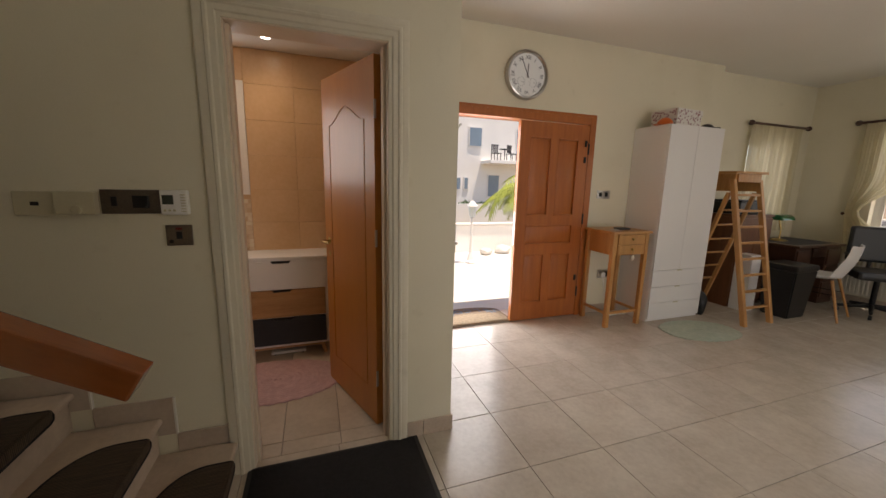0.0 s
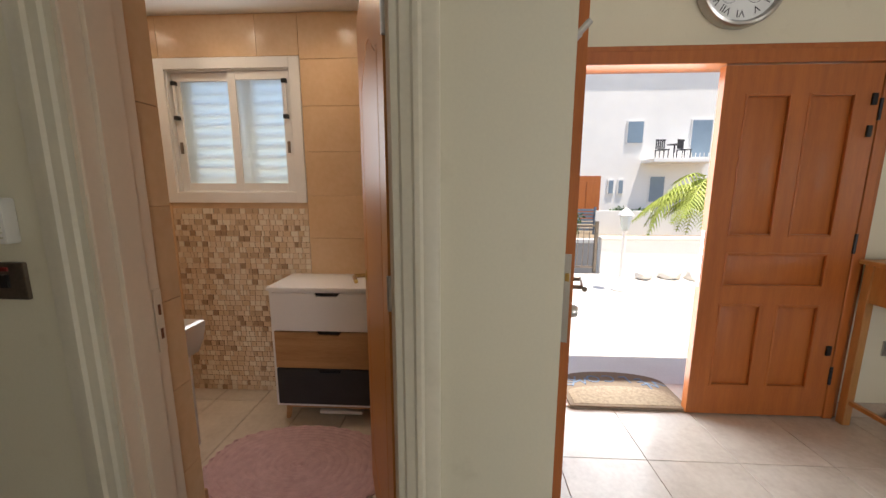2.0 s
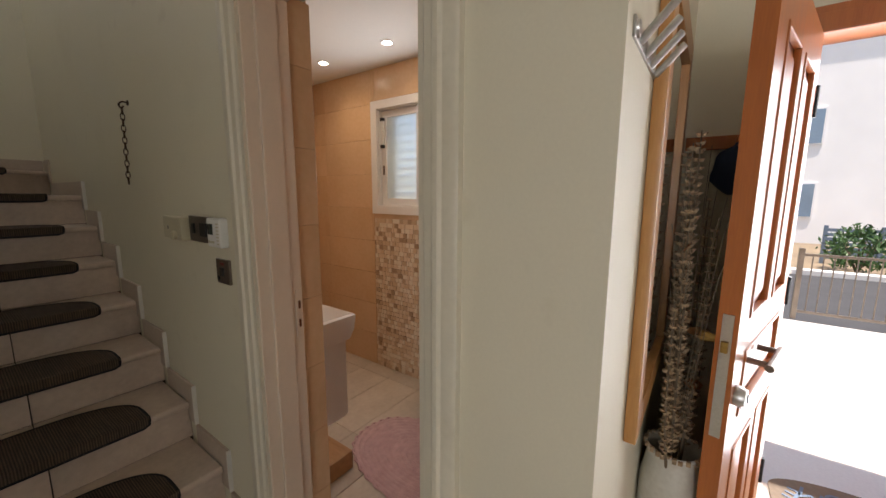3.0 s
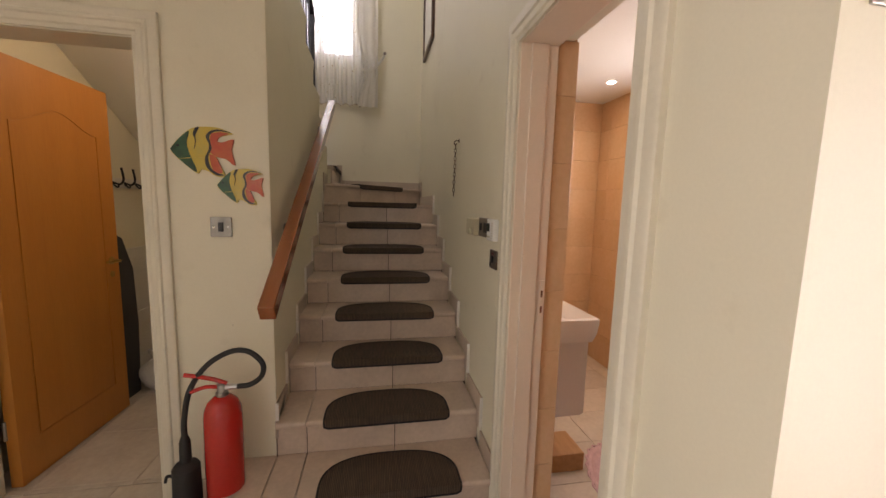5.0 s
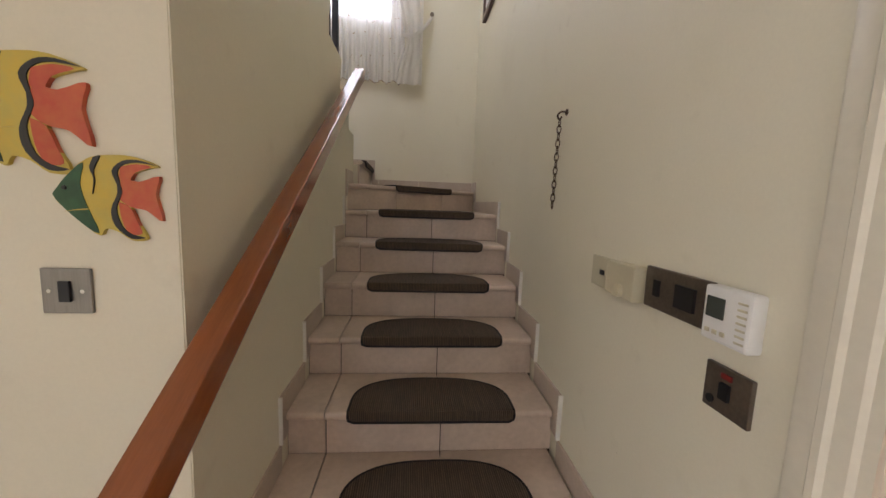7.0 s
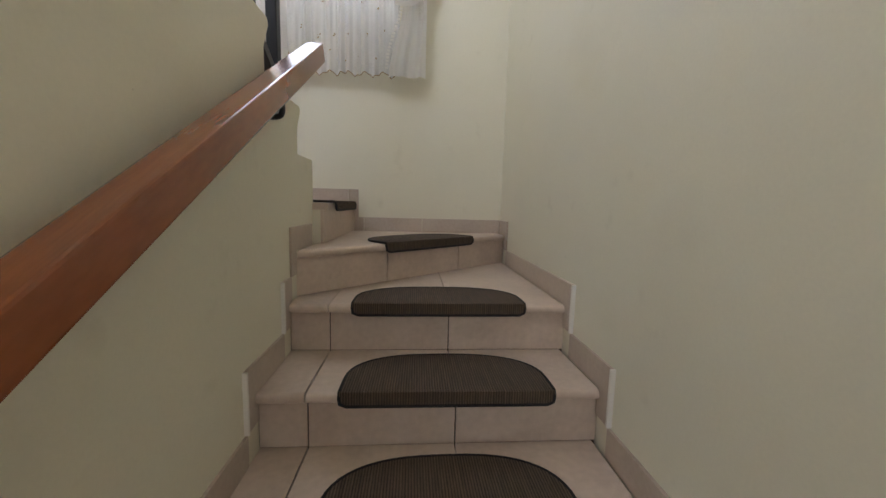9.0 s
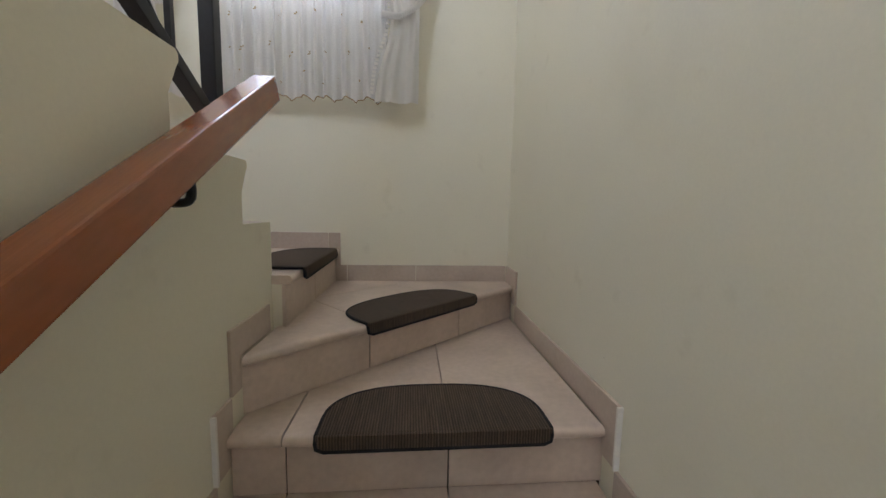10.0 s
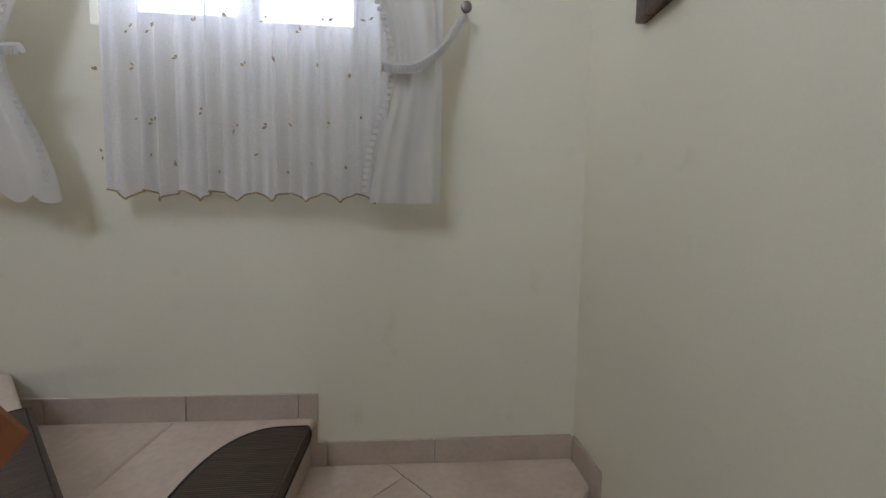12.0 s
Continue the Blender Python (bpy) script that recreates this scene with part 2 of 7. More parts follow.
def finish(ob_name, bm, mat, smooth=0.6):
    me = bpy.data.meshes.new(ob_name)
    bm.normal_update()
    for f in bm.faces:
        f.smooth = True
    if smooth is not None:
        for e in bm.edges:
            if len(e.link_faces) != 2:
                e.smooth = False
                continue
            bend = e.calc_face_angle(9)
            small, large = sorted(f.calc_area() for f in e.link_faces)
            e.smooth = bend < smooth and not (bend > 0.12 and large > 6 * small)
    bm.to_mesh(me)
    bm.free()
    me.materials.append(mat)
    return me


def part(name, bm, mat, parent, label="", m=None):
    ob = new(name, finish(name, bm, mat))
    ob.parent = parent
    if m is not None:
        ob.matrix_basis = m
    if label:
        ob["label"] = label
    return ob


def thing(name, label, category, m=None, group="", bm=None, mat=None, kind=""):
    ob = new(name, finish(name, bm, mat) if bm else None)
    if m is not None:
        ob.matrix_basis = m
    return tagged(ob, label, category, group, kind)


def structure(name, bm, mat, label, category):
    return tagged(new(name, finish(name, bm, mat)), label, category, kind="structure")


def wall_bm(axis, lo, hi, u0, u1, z0, z1, holes=()):
    """A wall across axis from lo to hi, along the other axis from u0 to u1, with holes (u0, u1, z0, z1) through it."""
    us = sorted({u0, u1, *[h[0] for h in holes], *[h[1] for h in holes]})
    zs = sorted({z0, z1, *[h[2] for h in holes], *[h[3] for h in holes]})
    solid = {}
    for i in range(len(us) - 1):
        for k in range(len(zs) - 1):
            cu, cz = (us[i] + us[i + 1]) / 2, (zs[k] + zs[k + 1]) / 2
            solid[i, k] = not any(h[0] < cu < h[1] and h[2] < cz < h[3] for h in holes)
    bm = bmesh.new()
    verts = {}

    def v(i, k, s):
        if (i, k, s) not in verts:
            w = (lo, hi)[s]
            verts[i, k, s] = bm.verts.new((w, us[i], zs[k]) if axis == "x" else (us[i], w, zs[k]))
        return verts[i, k, s]

    for (i, k), full in solid.items():
        if not full:
            continue
        for s in (0, 1):
            bm.faces.new((v(i, k, s), v(i + 1, k, s), v(i + 1, k + 1, s), v(i, k + 1, s)))
        for di, dk, a, b in ((-1, 0, (i, k), (i, k + 1)), (1, 0, (i + 1, k), (i + 1, k + 1)), (0, -1, (i, k), (i + 1, k)), (0, 1, (i, k + 1), (i + 1, k + 1))):
            if not solid.get((i + di, k + dk), False):
                bm.faces.new((v(*a, 0), v(*b, 0), v(*b, 1), v(*a, 1)))
    bmesh.ops.recalc_face_normals(bm, faces=bm.faces)
    return bm


# ---- the shell ----
W, F, FISH, BACK = 1.70, 3.10, 0.49, 3.28          # hall side of the toilet wall, front wall, under-stairs wall, stair end wall
CEIL, TOP = 2.77, 5.40
RISER, GOING, N1 = 0.175, 0.2825, 0.172              # the flight
WCX, WCY0, WCY1, WCZ = 3.195, -0.72, 1.87, 2.345      # toilet room
WI = 1.93                                            # toilet side of that wall
FARY, LEFTX, RECESS = -6.70, -3.6, 3.25
SPINE = 0.70


def riser_y(k):
    return N1 + (k - 1) * GOING


structure("floor", box((LEFTX - 0.3, FARY - 0.3, -0.20), (3.36, BACK + 0.2, -0.012)), M["grout"], "grey grout bed of the tiled ground floor", "floor")
structure("wall_toilet", wall_bm("x", W, WI, -0.90, BACK, 0, TOP, [(-0.585, 0.145, 0, 2.045)]), M["wall"], "cream painted wall with the toilet doorway", "wall")
structure("wall_partition", wall_bm("y", -0.90, WCY0 - 0.012, WI, 3.3, 0, CEIL), M["wall"], "cream painted partition beside the front door", "wall")
structure("wall_front", wall_bm("x", F, 3.36, -4.67, -0.90, 0, CEIL, [(-2.90, -1.20, 0, 2.065)]), M["wall"], "cream painted front wall with a double door", "wall")
structure("wall_recess", wall_bm("x", RECESS, 3.50, FARY, -4.67, 0, CEIL, [(-6.30, -5.50, 0.95, 2.05)]), M["wall"], "cream painted wall with a curtained window", "wall")
structure("wall_toilet_outer", wall_bm("x", WCX + 0.012, 3.36, -0.90, BACK, 0, TOP, [(0.305, 1.105, 1.31, 2.06)]), M["wall"], "outer wall of the toilet room", "wall")
structure("wall_toilet_end", wall_bm("y", WCY1 + 0.012, BACK, WI, WCX, 0, TOP), M["wall"], "solid wall behind the toilet room", "wall")
structure("wall_stair_end", wall_bm("y", BACK, 3.50, -0.9, W, 0, TOP, [(0.10, 0.97, 3.03, 4.45)]), M["wall"], "cream painted wall with the stair window", "wall")
structure("wall_stair_left", wall_bm("x", -0.90, -0.66, FISH + 0.15, BACK, 0, TOP), M["wall"], "cream painted wall beside the upper flight", "wall")
structure("wall_stair_upper", box((-0.66, 2.46, 1.722), (-0.345, BACK, TOP)), M["wall"], "cream painted wall beside the upper steps", "wall")
ACROSS_X = Matrix(((0, 0, 1, 0), (1, 0, 0, 0), (0, 1, 0, 0), (0, 0, 0, 1)))
structure("wall_stair_side", turned(prism([(FISH + 0.151, 2.80), (2.459, 1.68), (2.459, TOP), (FISH + 0.151, TOP)], 0.314), pose(-0.659, 0, 0) @ ACROSS_X), M["wall"], "cream painted wall beside the upper flight", "wall")
structure("ceiling_store", turned(prism([(FISH + 0.152, 2.70), (2.49, 1.556), (2.49, 1.602), (FISH + 0.152, 2.746)], 1.236), pose(-0.658, 0, 0) @ ACROSS_X), M["ceiling"], "sloping plastered underside of the upper flight", "ceiling")
# The upper hole is unseen, added behind the stairwell fill light.
structure("wall_under_stairs", wall_bm("y", FISH, FISH + 0.15, LEFTX, SPINE, 0, TOP, [(-0.57, 0.24, 0, 2.07), (-0.5, 0.5, 3.9, 5.0)]), M["wall"], "cream painted wall with the store doorway", "wall")
# Out of view; the opening is added for the left fill light.
structure("wall_left", wall_bm("x", LEFTX - 0.25, LEFTX, FARY, FISH + 0.15, 0, CEIL, [(-3.7, -1.5, 0.0, 2.15)]), M["wall"], "unseen cream wall with an opening added to let light in", "wall")
# Added out of view to shade the toilet wall from the left fill.
structure("wall_hall", box((-1.25, -1.50, 0), (-1.10, FISH, CEIL)), M["wall"], "unseen cream wall added to keep light off the toilet wall", "wall")
# First hole is the far window; the second is added for fill light.
structure("wall_far", wall_bm("y", FARY - 0.25, FARY, LEFTX, 3.50, 0, CEIL, [(1.3, 2.5, 0.9, 2.1), (-2.2, -0.6, 0.9, 2.1)]), M["wall"], "cream painted far wall with a window and an added light opening", "wall")
structure("ceiling", box((LEFTX, FARY, CEIL), (3.5, FISH, CEIL + 0.2)), M["ceiling"], "white painted ceiling of the living room", "ceiling")
structure("ceiling_toilet", box((WI, WCY0, WCZ), (WCX + 0.012, WCY1 + 0.012, WCZ + 0.1)), M["ceiling"], "white ceiling of the toilet room", "ceiling")
structure("ceiling_stairs", box((-0.9, FISH, TOP), (3.36, 3.5, TOP + 0.2)), M["ceiling"], "white ceiling above the stairs", "ceiling")
structure("wall_upper", box((SPINE, FISH - 0.15, CEIL + 0.2), (W, FISH, TOP)), M["wall"], "cream painted wall above the hall ceiling", "wall")

# ---- more materials ----
def mosaic_material():
    m = material("mosaic_chips", (0.6, 0.45, 0.3), 0.3, scale=20, fine=150, amount=0.1, bump=0.1, bump_dist=0.001)
    n, l = m.node_tree.nodes, m.node_tree.links
    info, geo = n.new("ShaderNodeObjectInfo"), n.new("ShaderNodeNewGeometry")
    add, fr = n.new("ShaderNodeMath"), n.new("ShaderNodeMath")
    add.operation, fr.operation = "ADD", "FRACT"
    l.new(info.outputs["Random"], add.inputs[0])
    l.new(geo.outputs["Random Per Island"], add.inputs[1])
    l.new(add.outputs[0], fr.inputs[0])
    ramp = n.new("ShaderNodeValToRGB")
    ramp.color_ramp.interpolation = "CONSTANT"
    e = ramp.color_ramp.elements
    e[0].color, e[1].position, e[1].color = (0.71, 0.57, 0.42, 1), 0.34, (0.64, 0.48, 0.32, 1)
    for pos, col in ((0.60, (0.76, 0.67, 0.54, 1)), (0.84, (0.52, 0.37, 0.24, 1)), (0.94, (0.38, 0.25, 0.15, 1))):
        x = e.new(pos)
        x.color = col
    l.new(fr.outputs[0], ramp.inputs[0])
    l.new(ramp.outputs[0], n["Principled BSDF"].inputs["Base Color"])
    return m


def cloth_material(name, color, see, rough=0.9):
    m = bpy.data.materials.new(name)
    m.use_nodes = True
    n, l = m.node_tree.nodes, m.node_tree.links
    n.remove(n["Principled BSDF"])
    d, t, tr = n.new("ShaderNodeBsdfDiffuse"), n.new("ShaderNodeBsdfTranslucent"), n.new("ShaderNodeBsdfTransparent")
    weave = n.new("ShaderNodeTexNoise")
    weave.inputs["Scale"].default_value = 220
    big = n.new("ShaderNodeTexNoise")
    big.inputs["Scale"].default_value = 7
    tc = n.new("ShaderNodeTexCoord")
    for w in (weave, big):
        l.new(tc.outputs["Object"], w.inputs["Vector"])
    mixc = n.new("ShaderNodeMix")
    mixc.data_type = "RGBA"
    mixc.inputs[6].default_value, mixc.inputs[7].default_value = (*[c * 0.9 for c in color], 1), (*color, 1)
    l.new(big.outputs[0], mixc.inputs[0])
    l.new(mixc.outputs[2], d.inputs[0])
    l.new(mixc.outputs[2], t.inputs[0])
    a, b = n.new("ShaderNodeMixShader"), n.new("ShaderNodeMixShader")
    a.inputs[0].default_value = 0.5
    l.new(d.outputs[0], a.inputs[1])
    l.new(t.outputs[0], a.inputs[2])
    mr = n.new("ShaderNodeMapRange")
    mr.inputs[3].default_value, mr.inputs[4].default_value = max(0, see - 0.12), see + 0.12 if see else 0
    l.new(weave.outputs[0], mr.inputs[0])
    l.new(mr.outputs[0], b.inputs[0])
    l.new(a.outputs[0], b.inputs[1])
    l.new(tr.outputs[0], b.inputs[2])
    l.new(b.outputs[0], n["Material Output"].inputs[0])
    return m


def glass_material(name, rough, tint=(1, 1, 1)):
    m = bpy.data.materials.new(name)
    m.use_nodes = True
    b = m.node_tree.nodes["Principled BSDF"]
    b.inputs["Base Color"].default_value = (*tint, 1)
    b.inputs["Transmission Weight"].default_value, b.inputs["Roughness"].default_value, b.inputs["IOR"].default_value = 1.0, rough, 1.45
    return m


def glow_material(name, color, strength):
    m = bpy.data.materials.new(name)
    m.use_nodes = True
    b = m.node_tree.nodes["Principled BSDF"]
    b.inputs["Emission Color"].default_value, b.inputs["Emission Strength"].default_value = (*color, 1), strength
    return m


def ribbed(m, period):
    """Adds fine parallel ribs across x to a material's relief and colour."""
    n, l = m.node_tree.nodes, m.node_tree.links
    tc, wave = n.new("ShaderNodeTexCoord"), n.new("ShaderNodeTexWave")
    wave.wave_type, wave.bands_direction = "BANDS", "X"
    wave.inputs["Scale"].default_value = 0.314 / period
    wave.inputs["Distortion"].default_value, wave.inputs["Detail"].default_value, wave.inputs["Detail Scale"].default_value = 1.2, 2, 3
    l.new(tc.outputs["Object"], wave.inputs["Vector"])
    b = n["Principled BSDF"]
    old = b.inputs["Base Color"].links[0].from_socket
    mul = n.new("ShaderNodeMix")
    mul.data_type, mul.blend_type = "RGBA", "MULTIPLY"
    mul.inputs[0].default_value = 0.65
    l.new(old, mul.inputs[6])
    l.new(wave.outputs["Color"], mul.inputs[7])
    l.new(mul.outputs[2], b.inputs["Base Color"])
    bump = n.new("ShaderNodeBump")
    bump.inputs["Strength"].default_value, bump.inputs["Distance"].default_value = 0.5, 0.003
    l.new(wave.outputs["Fac"], bump.inputs["Height"])
    l.new(b.inputs["Normal"].links[0].from_socket, bump.inputs["Normal"])
    l.new(bump.outputs[0], b.inputs["Normal"])



def scuffed(m, keep):
    """Adds faint smudges and small dark marks to painted plaster."""
    n, l = m.node_tree.nodes, m.node_tree.links
    tc, b = n.new("ShaderNodeTexCoord"), n["Principled BSDF"]
    out = b.inputs["Base Color"].links[0].from_socket
    for scale, detail, lo, hi, tone in ((1.7, 7, 0.54, 0.74, keep), (9.0, 5, 0.64, 0.78, keep - 0.02), (46.0, 1, 0.82, 0.85, 0.80)):
        noise_ = n.new("ShaderNodeTexNoise")
        noise_.inputs["Scale"].default_value, noise_.inputs["Detail"].default_value = scale, detail
        l.new(tc.outputs["Object"], noise_.inputs["Vector"])
        mask = n.new("ShaderNodeMapRange")
        mask.inputs[1].default_value, mask.inputs[2].default_value = lo, hi
        l.new(noise_.outputs[0], mask.inputs[0])
        mul = n.new("ShaderNodeMix")
        mul.data_type, mul.blend_type = "RGBA", "MULTIPLY"
        mul.inputs[7].default_value = (tone, tone * 0.99, tone * 0.97, 1)
        l.new(mask.outputs[0], mul.inputs[0])
        l.new(out, mul.inputs[6])
        out = mul.outputs[2]
    l.new(out, b.inputs["Base Color"])


scuffed(M["wall"], 0.94)
scuffed(M["casing"], 0.93)
ribbed(M["carpet"], 0.0075)
M["mosaic"] = mosaic_material()
M["net"] = cloth_material("white_net_curtain", (0.86, 0.84, 0.82), 0.20)
M["drape"] = cloth_material("white_cotton_drape", (0.80, 0.77, 0.72), 0.0)
M["cream_drape"] = cloth_material("cream_cotton_curtain", (0.74, 0.68, 0.50), 0.06)
M["thread"] = material("ochre_embroidery_thread", (0.40, 0.29, 0.15), 0.8, scale=40, fine=200, amount=0.2)
M["glass"] = glass_material("clear_glass", 0.0)
M["frosted"] = glass_material("frosted_glass", 0.42, (0.95, 1.0, 0.97))
M["mirror"] = material("silvered_mirror", (0.86, 0.87, 0.86), 0.03, metal=1.0, scale=2, fine=30, amount=0.01, bump=0.0, rough_var=0.0)
M["lamp_glow"] = glow_material("lit_downlight", (1.0, 0.86, 0.68), 25)
M["bulb_glow"] = glow_material("lit_bulb_glass", (1.0, 0.86, 0.66), 6)
M["screen"] = material("grey_lcd", (0.06, 0.07, 0.06), 0.2, scale=8, fine=60)
M["red_lens"] = material("red_neon_lens", (0.20, 0.02, 0.015), 0.3, scale=8, fine=60)
M["clock_face"] = material("white_clock_card", (0.78, 0.77, 0.73), 0.5, scale=4, fine=60, amount=0.03)
M["ink"] = material("black_ink", (0.02, 0.02, 0.02), 0.5, scale=10, fine=60)
M["fish_green"] = material("dark_green_glaze", (0.02, 0.10, 0.035), 0.42, scale=14, fine=60, amount=0.4, coat=0.12)
M["fish_yellow"] = material("yellow_glaze", (0.60, 0.42, 0.05), 0.42, color2=(0.50, 0.40, 0.08), scale=14, fine=60, coat=0.12)
M["fish_red"] = material("orange_red_glaze", (0.50, 0.06, 0.03), 0.42, color2=(0.54, 0.13, 0.04), scale=14, fine=60, coat=0.12)
M["fish_black"] = material("black_glaze", (0.012, 0.012, 0.012), 0.42, scale=14, fine=60, coat=0.12)
M["stem"] = material("dry_brown_stem", (0.17, 0.12, 0.07), 0.8, scale=20, fine=120, amount=0.3)
M["pod"] = material("dry_seed_pod", (0.52, 0.37, 0.22), 0.75, color2=(0.17, 0.11, 0.065), scale=45, fine=120, bump=0.3)
M["dry_leaf"] = material("rust_dry_leaf", (0.46, 0.20, 0.07), 0.7, scale=30, fine=90, amount=0.2)
M["urn"] = material("off_white_glazed_pot", (0.66, 0.64, 0.57), 0.35, color2=(0.52, 0.49, 0.42), scale=12, fine=60, bump=0.1)
M["navy"] = material("navy_cloth", (0.03, 0.05, 0.10), 0.9, scale=20, fine=200)
M["orange"] = material("orange_plastic", (0.70, 0.14, 0.02), 0.4, scale=10, fine=60)
M["floral"] = material("floral_card", (0.74, 0.72, 0.68), 0.7, color2=(0.72, 0.70, 0.66), scale=8, fine=60)
M["flower_print"] = material("mauve_flower_print", (0.40, 0.22, 0.24), 0.7, scale=20, fine=60)
M["coir"] = material("tan_coir_doormat", (0.36, 0.27, 0.17), 0.98, color2=(0.22, 0.16, 0.10), scale=50, fine=260, bump=0.6, bump_dist=0.005)
M["coir_dark"] = material("dark_coir_border", (0.24, 0.17, 0.11), 0.98, scale=50, fine=260, bump=0.5)
M["letter"] = material("grey_blue_letter", (0.17, 0.22, 0.28), 0.9, scale=50, fine=200)
M["green_glass"] = material("green_glass_shade", (0.01, 0.17, 0.06), 0.12, scale=6, fine=60, coat=0.5)
M["radiator"] = material("white_radiator_enamel", (0.74, 0.71, 0.62), 0.35, scale=6, fine=60, amount=0.03)
M["bag"] = material("crumpled_white_plastic_bag", (0.62, 0.61, 0.58), 0.4, scale=10, fine=60, bump=0.4, bump_dist=0.01)
M["plywood"] = material("white_painted_board", (0.68, 0.66, 0.60), 0.5, scale=5, fine=60, amount=0.05)
M["dark_cloth"] = material("dark_grey_cover", (0.05, 0.05, 0.055), 0.8, scale=12, fine=120)

# ---- doorways: linings, casings, leaves ----
CASING = ((0, 0), (0.095, 0), (0.095, 0.016), (0.088, 0.020), (0.062, 0.020), (0.056, 0.027), (0.046, 0.027), (0.040, 0.021), (0.020, 0.018), (0.014, 0.012), (0, 0.010))


def moulded_frame(u0, u1, top, profile, floor=0.0):
    """A moulded surround round an opening, in u, z with its face towards -w: three mitred lengths in one bmesh."""
    bm = bmesh.new()
    rows = []
    for s, w in profile:
        rows.append([bm.verts.new(p) for p in ((u0 - s, -w, floor), (u0 - s, -w, top + s), (u1 + s, -w, top + s), (u1 + s, -w, floor))])
    n = len(rows)
    for i in range(n):
        a, b = rows[i], rows[(i + 1) % n]
        for k in range(3):
            bm.faces.new((a[k], a[k + 1], b[k + 1], b[k]))
    for k in (0, 3):
        bm.faces.new([r[k] for r in rows])
    bmesh.ops.recalc_face_normals(bm, faces=bm.faces)
    return bm


FACE_X = Matrix(((0, 1, 0, 0), (-1, 0, 0, 0), (0, 0, 1, 0), (0, 0, 0, 1)))   # u, w, z -> x = w, y = -u: faces -x


def door_frame(name, label, u0, u1, top, depth, m, casing_mat, lining_mat):
    """Lining 40 mm thick inside an opening u0..u1, with a moulded casing."""
    d = thing(name, label, "door frame", m, kind="structure")
    part("casing", moulded_frame(u0 + 0.035, u1 - 0.035, top - 0.035, CASING), casing_mat, d)
    bm = bmesh.new()
    for lo, hi in (((u0, 0, 0), (u0 + 0.04, depth, top)), ((u1 - 0.04, 0, 0), (u1, depth, top)), ((u0 + 0.04, 0, top - 0.04), (u1 - 0.04, depth, top))):
        bm_box(bm, lo, hi, 0.003)
    for lo, hi in (((u0 + 0.04, 0.04, 0), (u0 + 0.053, depth - 0.045, top - 0.04)), ((u1 - 0.053, 0.04, 0), (u1 - 0.04, depth - 0.045, top - 0.04))):
        bm_box(bm, lo, hi, 0.002)
    part("lining", bm, lining_mat, d)
    return d


toilet_frame = door_frame("door_frame_1", "cream painted moulded toilet door frame", -0.145, 0.585, 2.045, 0.15, pose(W, 0, 0) @ FACE_X, M["casing"], M["lining"])
strike = bmesh.new()
bm_box(strike, (1.822, 0.1005, 0.93), (1.846, 0.1045, 1.10), 0.0015)
part("strike_plate", strike, M["lining"], toilet_frame, "painted strike plate", (pose(W, 0, 0) @ FACE_X).inverted())
hole = bmesh.new()
for z in (0.965, 1.03):
    bm_box(hole, (1.830, 0.0992, z), (1.838, 0.1003, z + 0.028))
part("keyhole", hole, M["mid_wood"], toilet_frame, "dark latch holes", (pose(W, 0, 0) @ FACE_X).inverted())

store_frame = door_frame("door_frame_2", "cream painted moulded store door frame", -0.57, 0.24, 2.07, 0.15, pose(0, FISH, 0), M["casing"], M["casing"])


def lever_handle(parent, x, y, z, side, mat, way=-1):
    """A lever on a round rose, standing out along y by side."""
    rose = part("rose", turned(lathe([(0.024, 0), (0.024, 0.006), (0.018, 0.010)], 20), pose(x, y, z, -90 * side)), mat, parent, "round brass rose")
    pts = curve_points([(x, y, z), (x, y + side * 0.045, z), (x + way * 0.012, y + side * 0.055, z), (x + way * 0.11, y + side * 0.055, z + 0.004)], 6)
    part("lever", tube(pts, 0.008), mat, rose, "curved brass lever")
    part("keyhole_plate", turned(lathe([(0.020, 0), (0.020, 0.005), (0.008, 0.006)], 16), pose(x, y, z - 0.085, -90 * side)), mat, parent)


def arched_outline(x0, x1, z0, z1, rise, inset=0.0):
    pts = [(x0 + inset, z0 + inset), (x1 - inset, z0 + inset), (x1 - inset, z1 - inset)]
    a, b = x1 - inset, x0 + inset
    for i in range(1, 24):
        t = i / 24
        pts.append((a + (b - a) * t, z1 - inset + rise * 0.5 * (1 - math.cos(2 * math.pi * t)) * (1 if 0.02 < t < 0.98 else 0)))
    pts.append((x0 + inset, z1 - inset))
    return pts


